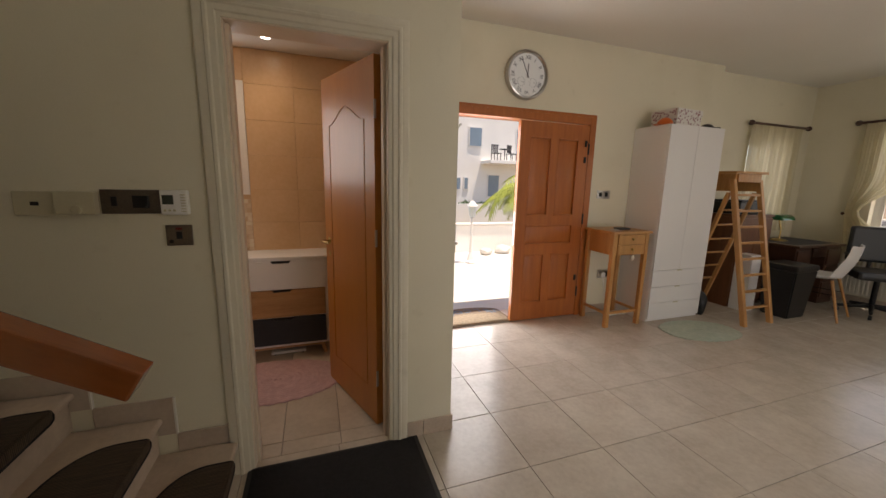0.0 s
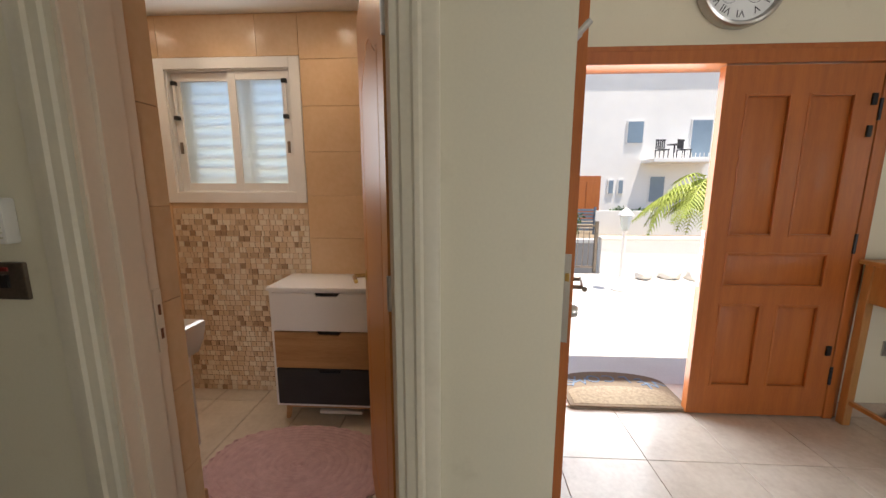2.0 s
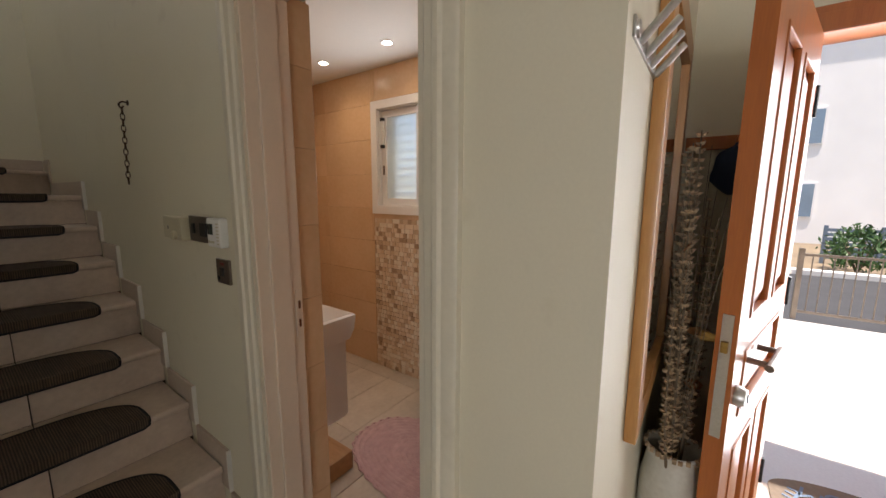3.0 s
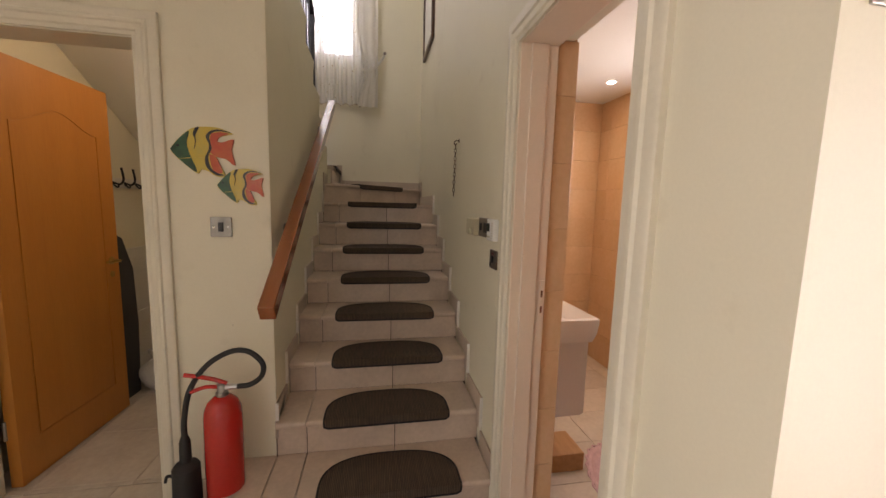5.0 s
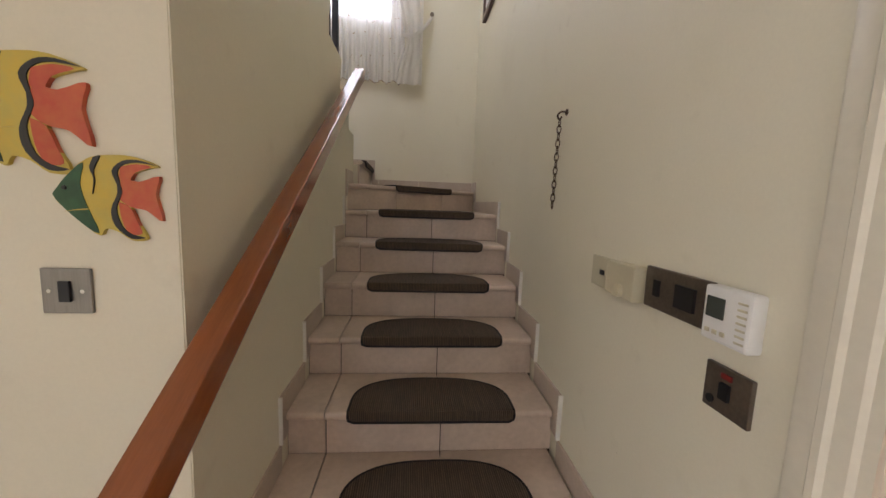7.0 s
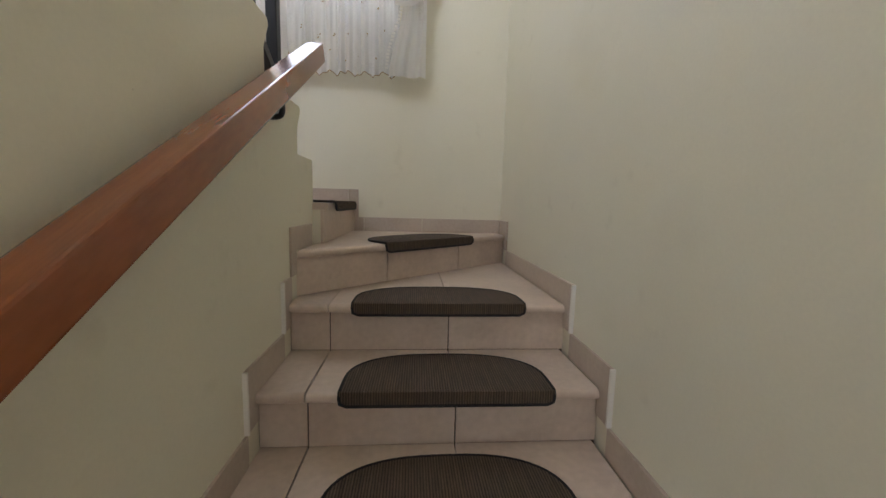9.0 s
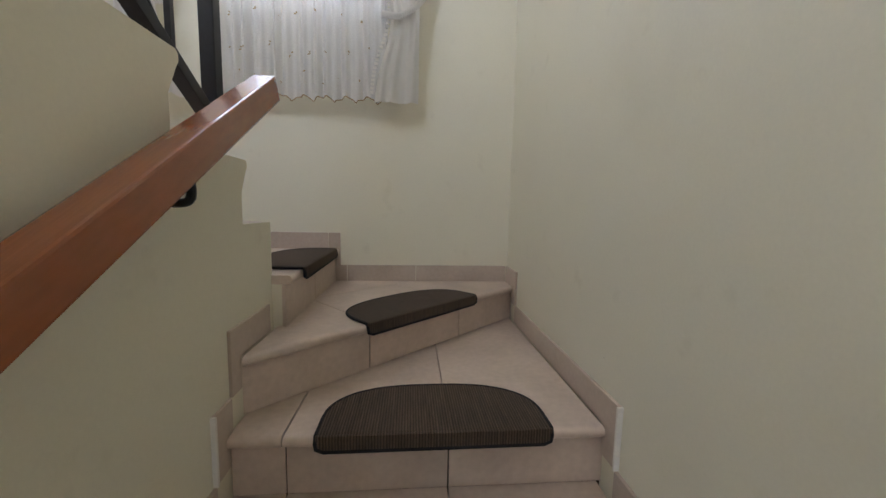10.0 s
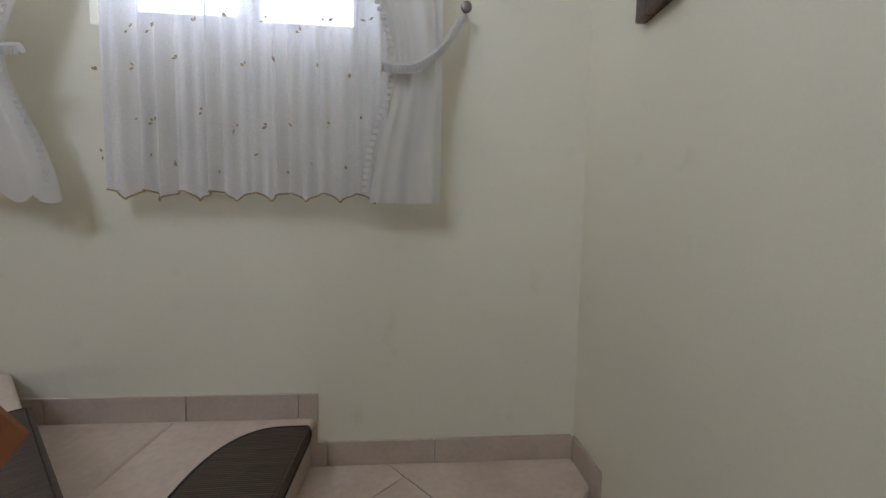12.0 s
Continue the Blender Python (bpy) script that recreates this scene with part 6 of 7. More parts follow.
def tied_drape(label, u_in, u_out, tie_u, tie_z, bottom, side):
    d = thing("tied_drape", label, "curtain", pose(0, 3.155, 0), "stair window drapes")
    lo, hi = min(u_in, u_out), max(u_in, u_out)
    hem_line = lambda u: bottom + (0.0 if side > 0 else 0.05 * (0.5 + 0.5 * math.tanh((lo + 0.13 - u) / 0.02)) + 0.012 * math.sin(u * 60))
    part("cloth", pleat_sheet(lo, hi, bottom, 4.55, 2.2, 0.018, hem_line, 110, 44, 0.4, (tie_z, u_out - math.copysign((hi - lo) / 2 * 0.62, u_out - u_in), 0.62, 0.24)), M["drape"], d)
    hold = Vector((tie_u + side * 0.20, 0.09, tie_z + 0.215))
    pts = curve_points([(tie_u - side * 0.05, -0.035, tie_z + 0.005), (tie_u + side * 0.04, -0.045, tie_z), (tie_u + side * 0.12, -0.01, tie_z + 0.07), tuple(hold)], 8)
    tie = part("tie_band", tube(pts, 0.014, 8), M["drape"], d, "lace tie band")
    lace = bmesh.new()
    for i in range(len(pts) * 2):
        p = pts[i // 2] + Vector((0, -0.012, -0.012 + 0.008 * (i % 2)))
        bm_box(lace, (p.x - 0.005, p.y - 0.003, p.z - 0.012), (p.x + 0.005, p.y + 0.001, p.z + 0.002), 0.002)
    part("lace_edge", lace, M["drape"], tie)
    trim = bmesh.new()
    for i in range(60):
        z = bottom + 0.03 + i * (tie_z + 0.75 - bottom) / 60
        g = math.exp(-((z - tie_z) / 0.20) ** 2)
        u = u_in + (u_out - math.copysign((hi - lo) * 0.62, u_out - u_in) - u_in) * g
        bm_box(trim, (u - 0.013, -0.033, z), (u + 0.004, -0.029, z + 0.012), 0.003)
    part("lace_trim", trim, M["drape"], d, "white lace trim")
    return d, hold


_, hold = tied_drape("white cotton drape with lace, tied back by the stair window", 0.96, 1.185, 1.06, 2.88, 2.492, 1)
tied_drape("white cotton drape with lace, tied back beside the balustrade", 0.10, -0.20, 0.0, 2.88, 2.485, -1)
for x in (1.262, -0.205):
    kb = thing("curtain_holdback", "small dark metal curtain holdback knob", "holdback", pose(x, BACK, 3.11))
    part("stem", tube([(0, 0, 0), (0, -0.06, 0.0)], 0.006), M["pewter"], kb)
    part("knob", turned(lathe([(0.008, 0), (0.018, 0.006), (0.016, 0.014), (0.006, 0.018)], 16), pose(0, -0.058, 0, 90)), M["pewter"], kb)
rod = thing("curtain_rod", "dark metal curtain rod above the stair window", "curtain rod")
part("pole", tube([(-0.33, 3.18, 4.57), (1.35, 3.18, 4.57)], 0.012), M["pewter"], rod)
for x in (-0.25, 1.25):
    part("bracket", tube([(x, BACK, 4.57), (x, 3.18, 4.57)], 0.010), M["pewter"], rod)


def window_unit(name, label, axis_pose, w, h, mat, mullion=True, pane_mat="glass"):
    """A framed window in x (width), z (height), centred in depth at y 0."""
    d = thing(name, label, "window", axis_pose, kind="structure")
    bm = bmesh.new()
    for lo, hi in (((0, 0), (0.05, h)), ((w - 0.05, 0), (w, h)), ((0.05, 0), (w - 0.05, 0.05)), ((0.05, h - 0.05), (w - 0.05, h))):
        bm_box(bm, (lo[0], -0.03, lo[1]), (hi[0], 0.03, hi[1]), 0.003)
    part("window_frame", bm, mat, d)
    xs = (0.05, w / 2, w - 0.05) if mullion else (0.05, w - 0.05)
    for i, (a, b) in enumerate(zip(xs, xs[1:])):
        y = 0.012 if i else -0.012
        sb = bmesh.new()
        e = 0.035
        for lo, hi in (((a, 0.05), (a + e, h - 0.05)), ((b - e, 0.05), (b, h - 0.05)), ((a + e, 0.05), (b - e, 0.05 + e)), ((a + e, h - 0.05 - e), (b - e, h - 0.05))):
            bm_box(sb, (lo[0], y - 0.011, lo[1]), (hi[0], y + 0.011, hi[1]), 0.002)
        sash = part("sash", sb, mat, d)
        part("pane", box((a + e - 0.003, y - 0.003, 0.05 + e - 0.003), (b - e + 0.003, y + 0.003, h - 0.05 - e + 0.003)), M[pane_mat], sash).visible_shadow = False
    return d


window_unit("window_1", "white aluminium stair window behind net curtains", pose(0.10, 3.38, 3.03), 0.87, 1.42, M["aluminium"])
window_unit("window_2", "white framed window behind cream curtains", pose(3.36, -5.50, 0.95, 0, 0, -90), 0.80, 1.10, M["aluminium"])
window_unit("window_3", "white framed far window", pose(1.3, FARY - 0.12, 0.9), 1.2, 1.2, M["aluminium"])
# Unseen doors, added to fill the light opening on the left.
window_unit("window_4", "unseen white framed doors added in the left light opening", pose(LEFTX - 0.12, -3.7, 0.0, 0, 0, 90), 2.2, 2.15, M["aluminium"])

FACE_DESK = pose(3.17, 0, 0) @ Matrix(((0, 1, 0, 0), (-1, 0, 0, 0), (0, 0, 1, 0), (0, 0, 0, 1)))
cc = thing("cream_curtain", "cream curtain hanging from a dark twisted rod", "curtain", FACE_DESK)
part("cloth", pleat_sheet(5.42, 6.40, 0.85, 2.20, 11, 0.02, None, 140, 12), M["cream_drape"], cc)
crod = thing("curtain_rod", "dark twisted wooden curtain rod with round ends", "curtain rod")
part("pole", tube([(3.17, -5.38, 2.215), (3.17, -6.50, 2.215)], 0.016), M["dark_wood"], crod)
for y in (-5.37, -6.51):
    part("finial", turned(lathe([(0.01, -0.035), (0.03, -0.015), (0.033, 0.0), (0.03, 0.015), (0.01, 0.035)], 16), pose(3.17, y, 2.215, 90)), M["dark_wood"], crod)
for y in (-5.45, -6.42):
    part("bracket", tube([(RECESS, y, 2.215), (3.17, y, 2.215)], 0.010), M["dark_wood"], crod)
fc = thing("cream_curtain", "cream curtain tied back beside the far window", "curtain", pose(0, FARY + 0.08, 0) @ Matrix(((1, 0, 0, 0), (0, -1, 0, 0), (0, 0, 1, 0), (0, 0, 0, 1))))
part("cloth", pleat_sheet(2.20, 2.66, 0.5, 2.22, 7, 0.022, None, 100, 26, 0.3, (1.15, 2.62, 0.25, 0.25)), M["cream_drape"], fc)
frod = thing("curtain_rod", "dark twisted wooden curtain rod over the far window", "curtain rod")
part("pole", tube([(1.15, FARY + 0.08, 2.235), (2.72, FARY + 0.08, 2.235)], 0.016), M["dark_wood"], frod)
part("finial", turned(lathe([(0.01, -0.035), (0.03, -0.015), (0.033, 0.0), (0.03, 0.015), (0.01, 0.035)], 16), pose(2.73, FARY + 0.08, 2.235, 0, 90)), M["dark_wood"], frod)
for x in (1.2, 2.66):
    part("bracket", tube([(x, FARY, 2.235), (x, FARY + 0.08, 2.235)], 0.010), M["dark_wood"], frod)
fk = thing("curtain_holdback", "small dark holdback knob on the far wall", "holdback", pose(2.72, FARY, 1.12))
part("stem", tube([(0, 0, 0), (0, 0.05, 0)], 0.006), M["dark_wood"], fk)
part("knob", turned(lathe([(0.008, 0), (0.02, 0.006), (0.016, 0.014)], 14), pose(0, 0.045, 0, -90)), M["dark_wood"], fk)

# ---- toilet room ----
tw = thing("window_5", "white sliding aluminium window with frosted panes", "window", pose(WCX - 0.012, 1.152, 1.267, 0, 0, -90), kind="structure")
WW, WH = 0.885, 0.845
bm = bmesh.new()
for lo, hi in (((0, 0), (0.062, WH)), ((WW - 0.062, 0), (WW, WH)), ((0.062, 0), (WW - 0.062, 0.062)), ((0.062, WH - 0.062), (WW - 0.062, WH))):
    bm_box(bm, (lo[0], -0.004, lo[1]), (hi[0], 0.014, hi[1]), 0.002)
for lo, hi in (((0.045, 0.045), (0.070, WH - 0.045)), ((WW - 0.070, 0.045), (WW - 0.045, WH - 0.045)), ((0.070, 0.045), (WW - 0.070, 0.070)), ((0.070, WH - 0.070), (WW - 0.070, WH - 0.045))):
    bm_box(bm, (lo[0], 0.014, lo[1]), (hi[0], 0.10, hi[1]), 0.002)
part("window_frame", bm, M["aluminium"], tw)
for i, (a, b, y) in enumerate(((0.072, 0.475, 0.052), (0.435, WW - 0.072, 0.030))):
    sb, e, z0, z1 = bmesh.new(), 0.048, 0.072, WH - 0.072
    for lo, hi in (((a, z0), (a + e, z1)), ((b - e, z0), (b, z1)), ((a + e, z0), (b - e, z0 + e)), ((a + e, z1 - e), (b - e, z1))):
        bm_box(sb, (lo[0], y - 0.011, lo[1]), (hi[0], y + 0.009, hi[1]), 0.002)
    sash = part("sash", sb, M["aluminium"], tw)
    part("pane", box((a + e - 0.003, y - 0.003, z0 + e - 0.003), (b - e + 0.003, y + 0.003, z1 - e + 0.003)), M["frosted"], sash, "frosted glass").visible_shadow = False
    gx = a + e / 2 if i == 0 else b - e / 2
    grip = part("grip", box((gx - 0.008, y - 0.030, 0.50), (gx + 0.008, y - 0.012, 0.72), 0.003), M["aluminium"], sash)
    for z in (0.50, 0.70):
        part("grip_end", box((gx - 0.016, y - 0.036, z), (gx + 0.012, y - 0.011, z + 0.024), 0.003), M["black"], grip)
    part("latch", box((gx - 0.008, y - 0.020, 0.30), (gx + 0.008, y - 0.011, 0.37), 0.002), M["pewter"], sash)
shutter = thing("louvred_shutter", "closed white louvred shutter outside the toilet window", "shutter", pose(3.39, 1.137, 1.292, 0, 0, -90))
bm = bmesh.new()
for lo, hi in (((0, 0), (0.05, 0.80)), ((0.40, 0), (0.46, 0.80)), ((0.81, 0), (0.86, 0.80)), ((0.05, 0), (0.40, 0.04)), ((0.46, 0), (0.81, 0.04)), ((0.05, 0.76), (0.40, 0.80)), ((0.46, 0.76), (0.81, 0.80))):
    bm_box(bm, (lo[0], -0.02, lo[1]), (hi[0], 0.02, hi[1]), 0.003)
part("shutter_frame", bm, M["aluminium"], shutter)
for x0, x1 in ((0.05, 0.40), (0.46, 0.81)):
    for i in range(11):
        part("slat", turned(box((x0, -0.036, -0.003), (x1, 0.036, 0.003), 0.002), pose(0, 0, 0.075 + i * 0.065, 24)), M["aluminium"], shutter)

dc = thing("chest_of_drawers", "white chest of drawers with oak and charcoal drawer fronts", "drawers", pose(2.865, -0.285, 0))
part("carcass", box((0.0, 0.0, 0.105), (0.32, 0.665, 0.80), 0.003), M["white"], dc)
part("top", box((-0.015, -0.008, 0.80), (0.322, 0.673, 0.82), 0.004), M["white"], dc)
for i, (mat, lab) in enumerate((("charcoal", "charcoal drawer front"), ("oak", "oak drawer front"), ("white", "white drawer front"))):
    z0 = 0.128 + i * 0.222
    out = [(0.022, z0), (0.643, z0), (0.643, z0 + 0.215), (0.405, z0 + 0.215), (0.392, z0 + 0.196), (0.278, z0 + 0.196), (0.262, z0 + 0.215), (0.022, z0 + 0.215)]
    fr = turned(prism(out, 0.016, 0.0015), Matrix(((0, 0, -1, -0.001), (1, 0, 0, 0), (0, 1, 0, 0), (0, 0, 0, 1))))
    bmesh.ops.recalc_face_normals(fr, faces=fr.faces)
    dr = part("drawer_front", fr, M[mat], dc, lab)
    # Shade inside the cut-out is put in as a black strip.
    part("finger_slot", box((-0.002, 0.264, z0 + 0.196), (0.0, 0.404, z0 + 0.215)), M["black"], dr)
for x in (0.03, 0.27):
    for y, lean_ in ((0.05, 10), (0.60, -10)):
        part("leg", tube([(x + 0.015, y + 0.01, 0.105), (x + 0.015, y + (-0.018 if y < 0.3 else 0.025), 0.0)], [0.020, 0.013], 10), M["oak"], dc)
    part("leg_rail", box((x, 0.06, 0.075), (x + 0.03, 0.605, 0.104), 0.003), M["oak"], dc)
sc = thing("bathroom_scales", "flat white bathroom scales under the drawers", "scales", pose(2.93, -0.10, 0))
part("platform", box((0, 0, 0.012), (0.24, 0.26, 0.035), 0.008), M["plastic"], sc)
for x in (0.03, 0.21):
    for y in (0.03, 0.23):
        part("foot", tube([(x, y, 0), (x, y, 0.014)], 0.012), M["rubber"], sc)
braided_rug("oval_rug", "pale pink oval braided rug on the toilet floor", pose(2.53, 0.11, 0.001, 0, 0, 88), 0.45, 0.29, M["pink_rug"])

van = thing("vanity_unit", "white wall-hung vanity cupboard with a ceramic basin", "washbasin", pose(WI + 0.019, 0.285, 0) @ Matrix.Diagonal((0.62, 1.0, 1.0, 1.0)))
part("cupboard", box((0.0, 0.06, 0.34), (0.42, 0.50, 0.742), 0.004), M["white"], van)
part("door", box((0.421, 0.064, 0.345), (0.445, 0.278, 0.735), 0.003), M["white"], van)
part("door", box((0.421, 0.282, 0.345), (0.445, 0.496, 0.735), 0.003), M["white"], van)
bas = bmesh.new()
w2 = [(0.0, 0.0), (0.46, 0.0), (0.475, 0.02), (0.475, 0.53), (0.46, 0.55), (0.0, 0.55)]
levels = [(0.90, 0.742), (0.97, 0.79), (1.0, 0.845), (1.0, 0.862), (0.94, 0.866), (0.90, 0.855), (0.80, 0.78), (0.55, 0.765)]
rows = []
for s, z in levels:
    rows.append([bas.verts.new((0.2375 + (x - 0.2375) * s, 0.275 + (y - 0.275) * s, z)) for x, y in w2])
for p, q in zip(rows, rows[1:]):
    for k in range(6):
        bas.faces.new((p[k], p[(k + 1) % 6], q[(k + 1) % 6], q[k]))
bas.faces.new(rows[0][::-1]), bas.faces.new(rows[-1])
bmesh.ops.recalc_face_normals(bas, faces=bas.faces)
basin = part("basin", bas, M["ceramic"], van, "white ceramic basin")
tap = part("tap", tube(curve_points([(0.06, 0.275, 0.86), (0.06, 0.275, 0.97), (0.09, 0.275, 1.01), (0.15, 0.275, 0.99), (0.16, 0.275, 0.95)], 6), 0.011), M["chrome"], van, "chrome tap")
part("tap_lever", box((0.03, 0.268, 0.985), (0.07, 0.282, 0.995), 0.003), M["chrome"], tap)

for x, y in ((2.89, 0.685), (2.89, 1.313), (2.89, 0.066)):
    dl = thing("downlight", "lit recessed white ceiling downlight", "ceiling light", pose(x, y, WCZ), "toilet downlights")
    part("trim_ring", lathe([(0.028, 0.0), (0.041, -0.001), (0.043, -0.004), (0.040, -0.007), (0.028, -0.006)], 28), M["white"], dl)
    part("lens", lathe([(0.0275, -0.0062), (0.0275, -0.0082), (0.01, -0.0085)], 20), M["lamp_glow"], dl, "lit lens")
    lamp = new("downlight_lamp", bpy.data.lights.new("downlight_lamp", "SPOT"))
    lamp.data.energy, lamp.data.spot_size, lamp.data.spot_blend, lamp.data.shadow_soft_size, lamp.data.color = 4.5, radians(150), 1.0, 0.04, (1.0, 0.80, 0.58)
    lamp.matrix_world = look((x, y, WCZ - 0.015), (x, y, 0), 0)
pb = thing("paper_box", "small brown wooden stand on the toilet floor", "stand", pose(2.05, 0.38, 0))
part("body", box((0.0, 0.0, 0), (0.22, 0.20, 0.10), 0.006), M["oak"], pb)

dm = thing("black_doormat", "black pile doormat at the toilet door", "doormat", pose(1.22, -0.68, 0.001))
part("mat_top", box((0.0, 0.0, 0.0), (0.46, 0.80, 0.010), 0.003), M["black_mat"], dm)
bord = bmesh.new()
for lo, hi in (((-0.02, -0.02), (0.0, 0.82)), ((0.46, -0.02), (0.475, 0.82)), ((0.0, -0.02), (0.46, 0.0)), ((0.0, 0.80), (0.46, 0.82))):
    bm_box(bord, (lo[0], lo[1], 0), (hi[0], hi[1], 0.006), 0.002)
part("rubber_border", bord, M["rubber"], dm)

# ---- outside ----
structure("ground", box((3.36, -400, -0.60), (600, 400, -0.50)), M["earth"], "dry earth reaching to the horizon", "ground")
structure("ground_behind", box((-400, -400, -0.62), (3.35, 400, -0.52)), M["earth"], "dry earth behind the house", "ground")
structure("pavement", box((3.40, -9.0, -0.30), (6.95, 4.0, -0.035)), M["paving"], "pale concrete terrace before the front door", "pavement")
structure("road", box((7.3, -120, -0.55), (13.2, 120, -0.45)), M["asphalt"], "asphalt street beyond the garden wall", "road")
structure("kerb", box((13.2, -120, -0.55), (13.5, 120, -0.33), 0.02), M["paving"], "concrete kerb across the street", "kerb")
gw = structure("garden_wall", box((6.95, -9.0, -0.30), (7.12, -2.95, 0.52)), M["plaster_out"], "low white rendered garden wall", "wall")
part("coping", box((6.92, -9.0, 0.52), (7.15, -2.93, 0.57), 0.008), M["paving"], gw, "pale stone coping")
gw2 = structure("garden_wall_2", box((6.95, -1.85, -0.30), (7.12, 4.0, 0.52)), M["plaster_out"], "low white rendered garden wall past the gate", "wall")
part("coping", box((6.92, -1.87, 0.52), (7.15, 4.0, 0.57), 0.008), M["paving"], gw2, "pale stone coping")

gate = thing("garden_gate", "grey metal garden gate with upright bars", "gate", pose(7.03, -1.90, -0.03))
for y in (-0.05, -0.98):
    part("gate_post", box((-0.025, y - 0.025, 0), (0.025, y + 0.025, 0.85), 0.004), M["pewter"], gate)
for z in (0.08, 0.76):
    part("gate_rail", box((-0.015, -0.955, z), (0.015, -0.075, z + 0.03), 0.002), M["pewter"], gate)
for i in range(9):
    part("gate_bar", tube([(0, -0.15 - i * 0.09, 0.11), (0, -0.15 - i * 0.09, 0.76)], 0.007, 6), M["pewter"], gate)

lamp_post = thing("garden_lamp", "grey cast iron garden lamp post with a lantern", "street lamp", pose(5.95, -2.86, -0.035))
part("base", lathe([(0.11, 0), (0.11, 0.03), (0.07, 0.06), (0.05, 0.16), (0.035, 0.20)], 20), M["aluminium"], lamp_post)
part("pole", lathe([(0.032, 0.19), (0.026, 0.5), (0.024, 0.80), (0.036, 0.815), (0.03, 0.84)], 16), M["aluminium"], lamp_post)
lan = part("lantern", lathe([(0.045, 0.84), (0.075, 1.02), (0.082, 1.025), (0.078, 1.03)], 6), M["frosted"], lamp_post, "six-sided glass lantern")
part("lantern_roof", lathe([(0.10, 1.03), (0.09, 1.05), (0.04, 1.11), (0.012, 1.125), (0.010, 1.16)], 6), M["aluminium"], lan)
for i in range(7):
    rk = bmesh.new()
    bmesh.ops.create_icosphere(rk, subdivisions=2, radius=0.13 + 0.05 * (i % 3))
    for v in rk.verts:
        v.co *= 1 + 0.35 * noise.noise(v.co * 7 + Vector((i * 3.1, 0, 0)))
        v.co.z *= 0.6
    thing("garden_rock", "pale sandstone rock at the foot of the wall", "rock", pose(6.62 + 0.1 * (i % 2), -3.5 - i * 0.42, 0.03, 0, 0, i * 50), "garden rocks", rk, M["paving"])

wel = thing("welcome_mat", "half-round coir welcome mat outside the front door", "doormat", pose(3.08, -1.73, 0.014, 0, 0, -90))
outl = [(-0.36, 0), (0.36, 0)] + [(0.36 * math.cos(math.pi * i / 24), 0.30 + 0.14 * math.sin(math.pi * i / 24)) for i in range(25)]
part("border", prism(outl, 0.012, 0.003), M["coir_dark"], wel, "dark brown border")
inl = [(-0.33, 0.02), (0.33, 0.02)] + [(0.33 * math.cos(math.pi * i / 24), 0.155 + 0.085 * math.sin(math.pi * i / 24)) for i in range(25)]
part("coir", turned(prism(inl, 0.012, 0.003), pose(0, 0, 0.003)), M["coir"], wel, "tan coir pile")
for i, c in enumerate("WELCOME"):
    t = radians(153 - i * 21)
    part("letter", text_mesh(c, 0.125, 0.0015), M["letter"], wel, "", pose(-0.325 * math.cos(t) * 0.95, 0.222 + 0.118 * math.sin(t), 0.0145, 0, 0, 180 + (90 - math.degrees(t)) * -0.35))


def far_window(parent, y0, y1, z0, z1, x, mat):
    w = part("window", box((x - 0.06, y0 - 0.06, z0 - 0.06), (x + 0.02, y1 + 0.06, z1 + 0.06)), M["aluminium"], parent)
    part("pane", box((x - 0.075, y0, z0), (x - 0.055, y1, z1)), mat, w, "dark glass")
    return w


M["far_glass"] = material("bluish_window_glass", (0.22, 0.30, 0.38), 0.1, scale=1, fine=20, amount=0.1)
M["roof_tile"] = material("terracotta_roof_tile", (0.42, 0.18, 0.09), 0.8, scale=2, fine=30, amount=0.2)
house = thing("white_house", "white rendered two-storey house across the street", "house")
HX = 22.0
# Walls carried up past the view: their white stands in for overexposed sky.
part("wall", wall_bm("x", HX, HX + 0.3, -26, 2.0, -0.5, 8.6), M["plaster_out"], house)
part("side_wall", wall_bm("y", 2.0, 2.3, HX, HX + 9, -0.5, 8.6), M["plaster_out"], house)
part("roof", box((HX - 0.3, -26.5, 8.6), (HX + 9.5, 2.6, 8.85), 0.05), M["plaster_out"], house, "white roof edge added above the view")
dr = part("door", box((HX - 0.05, -8.3, -0.45), (HX - 0.01, -6.7, 2.0)), M["front_wood"], house, "brown double garage door")
for y in (-8.1, -7.45):
    part("door_panel", box((HX - 0.08, y, 0.0), (HX - 0.05, y + 0.55, 1.7), 0.01), M["front_wood"], dr)
far_window(house, -8.98, -8.75, 1.05, 1.75, HX, M["far_glass"])
far_window(house, -9.50, -9.28, 1.05, 1.75, HX, M["far_glass"])
far_window(house, -10.35, -9.55, 3.75, 4.85, HX, M["far_glass"])
far_window(house, -11.7, -10.95, 0.6, 1.95, HX, M["far_glass"])
far_window(house, -13.9, -12.9, 3.0, 4.9, HX, M["far_glass"])
for y in (-16.5, -19.5, -22.5, -4.4, -1.2):
    far_window(house, y, y + 1.1, 3.5, 4.8, HX, M["far_glass"])
    far_window(house, y, y + 1.1, 0.6, 1.9, HX, M["far_glass"])
bal_ = part("balcony", box((HX - 1.4, -13.8, 2.65), (HX, -10.4, 2.85), 0.02), M["plaster_out"], house)
for i in range(16):
    part("balcony_bar", box((HX - 1.38, -13.7 + i * 0.21, 2.85), (HX - 1.35, -13.67 + i * 0.21, 3.1)), M["aluminium"], bal_)


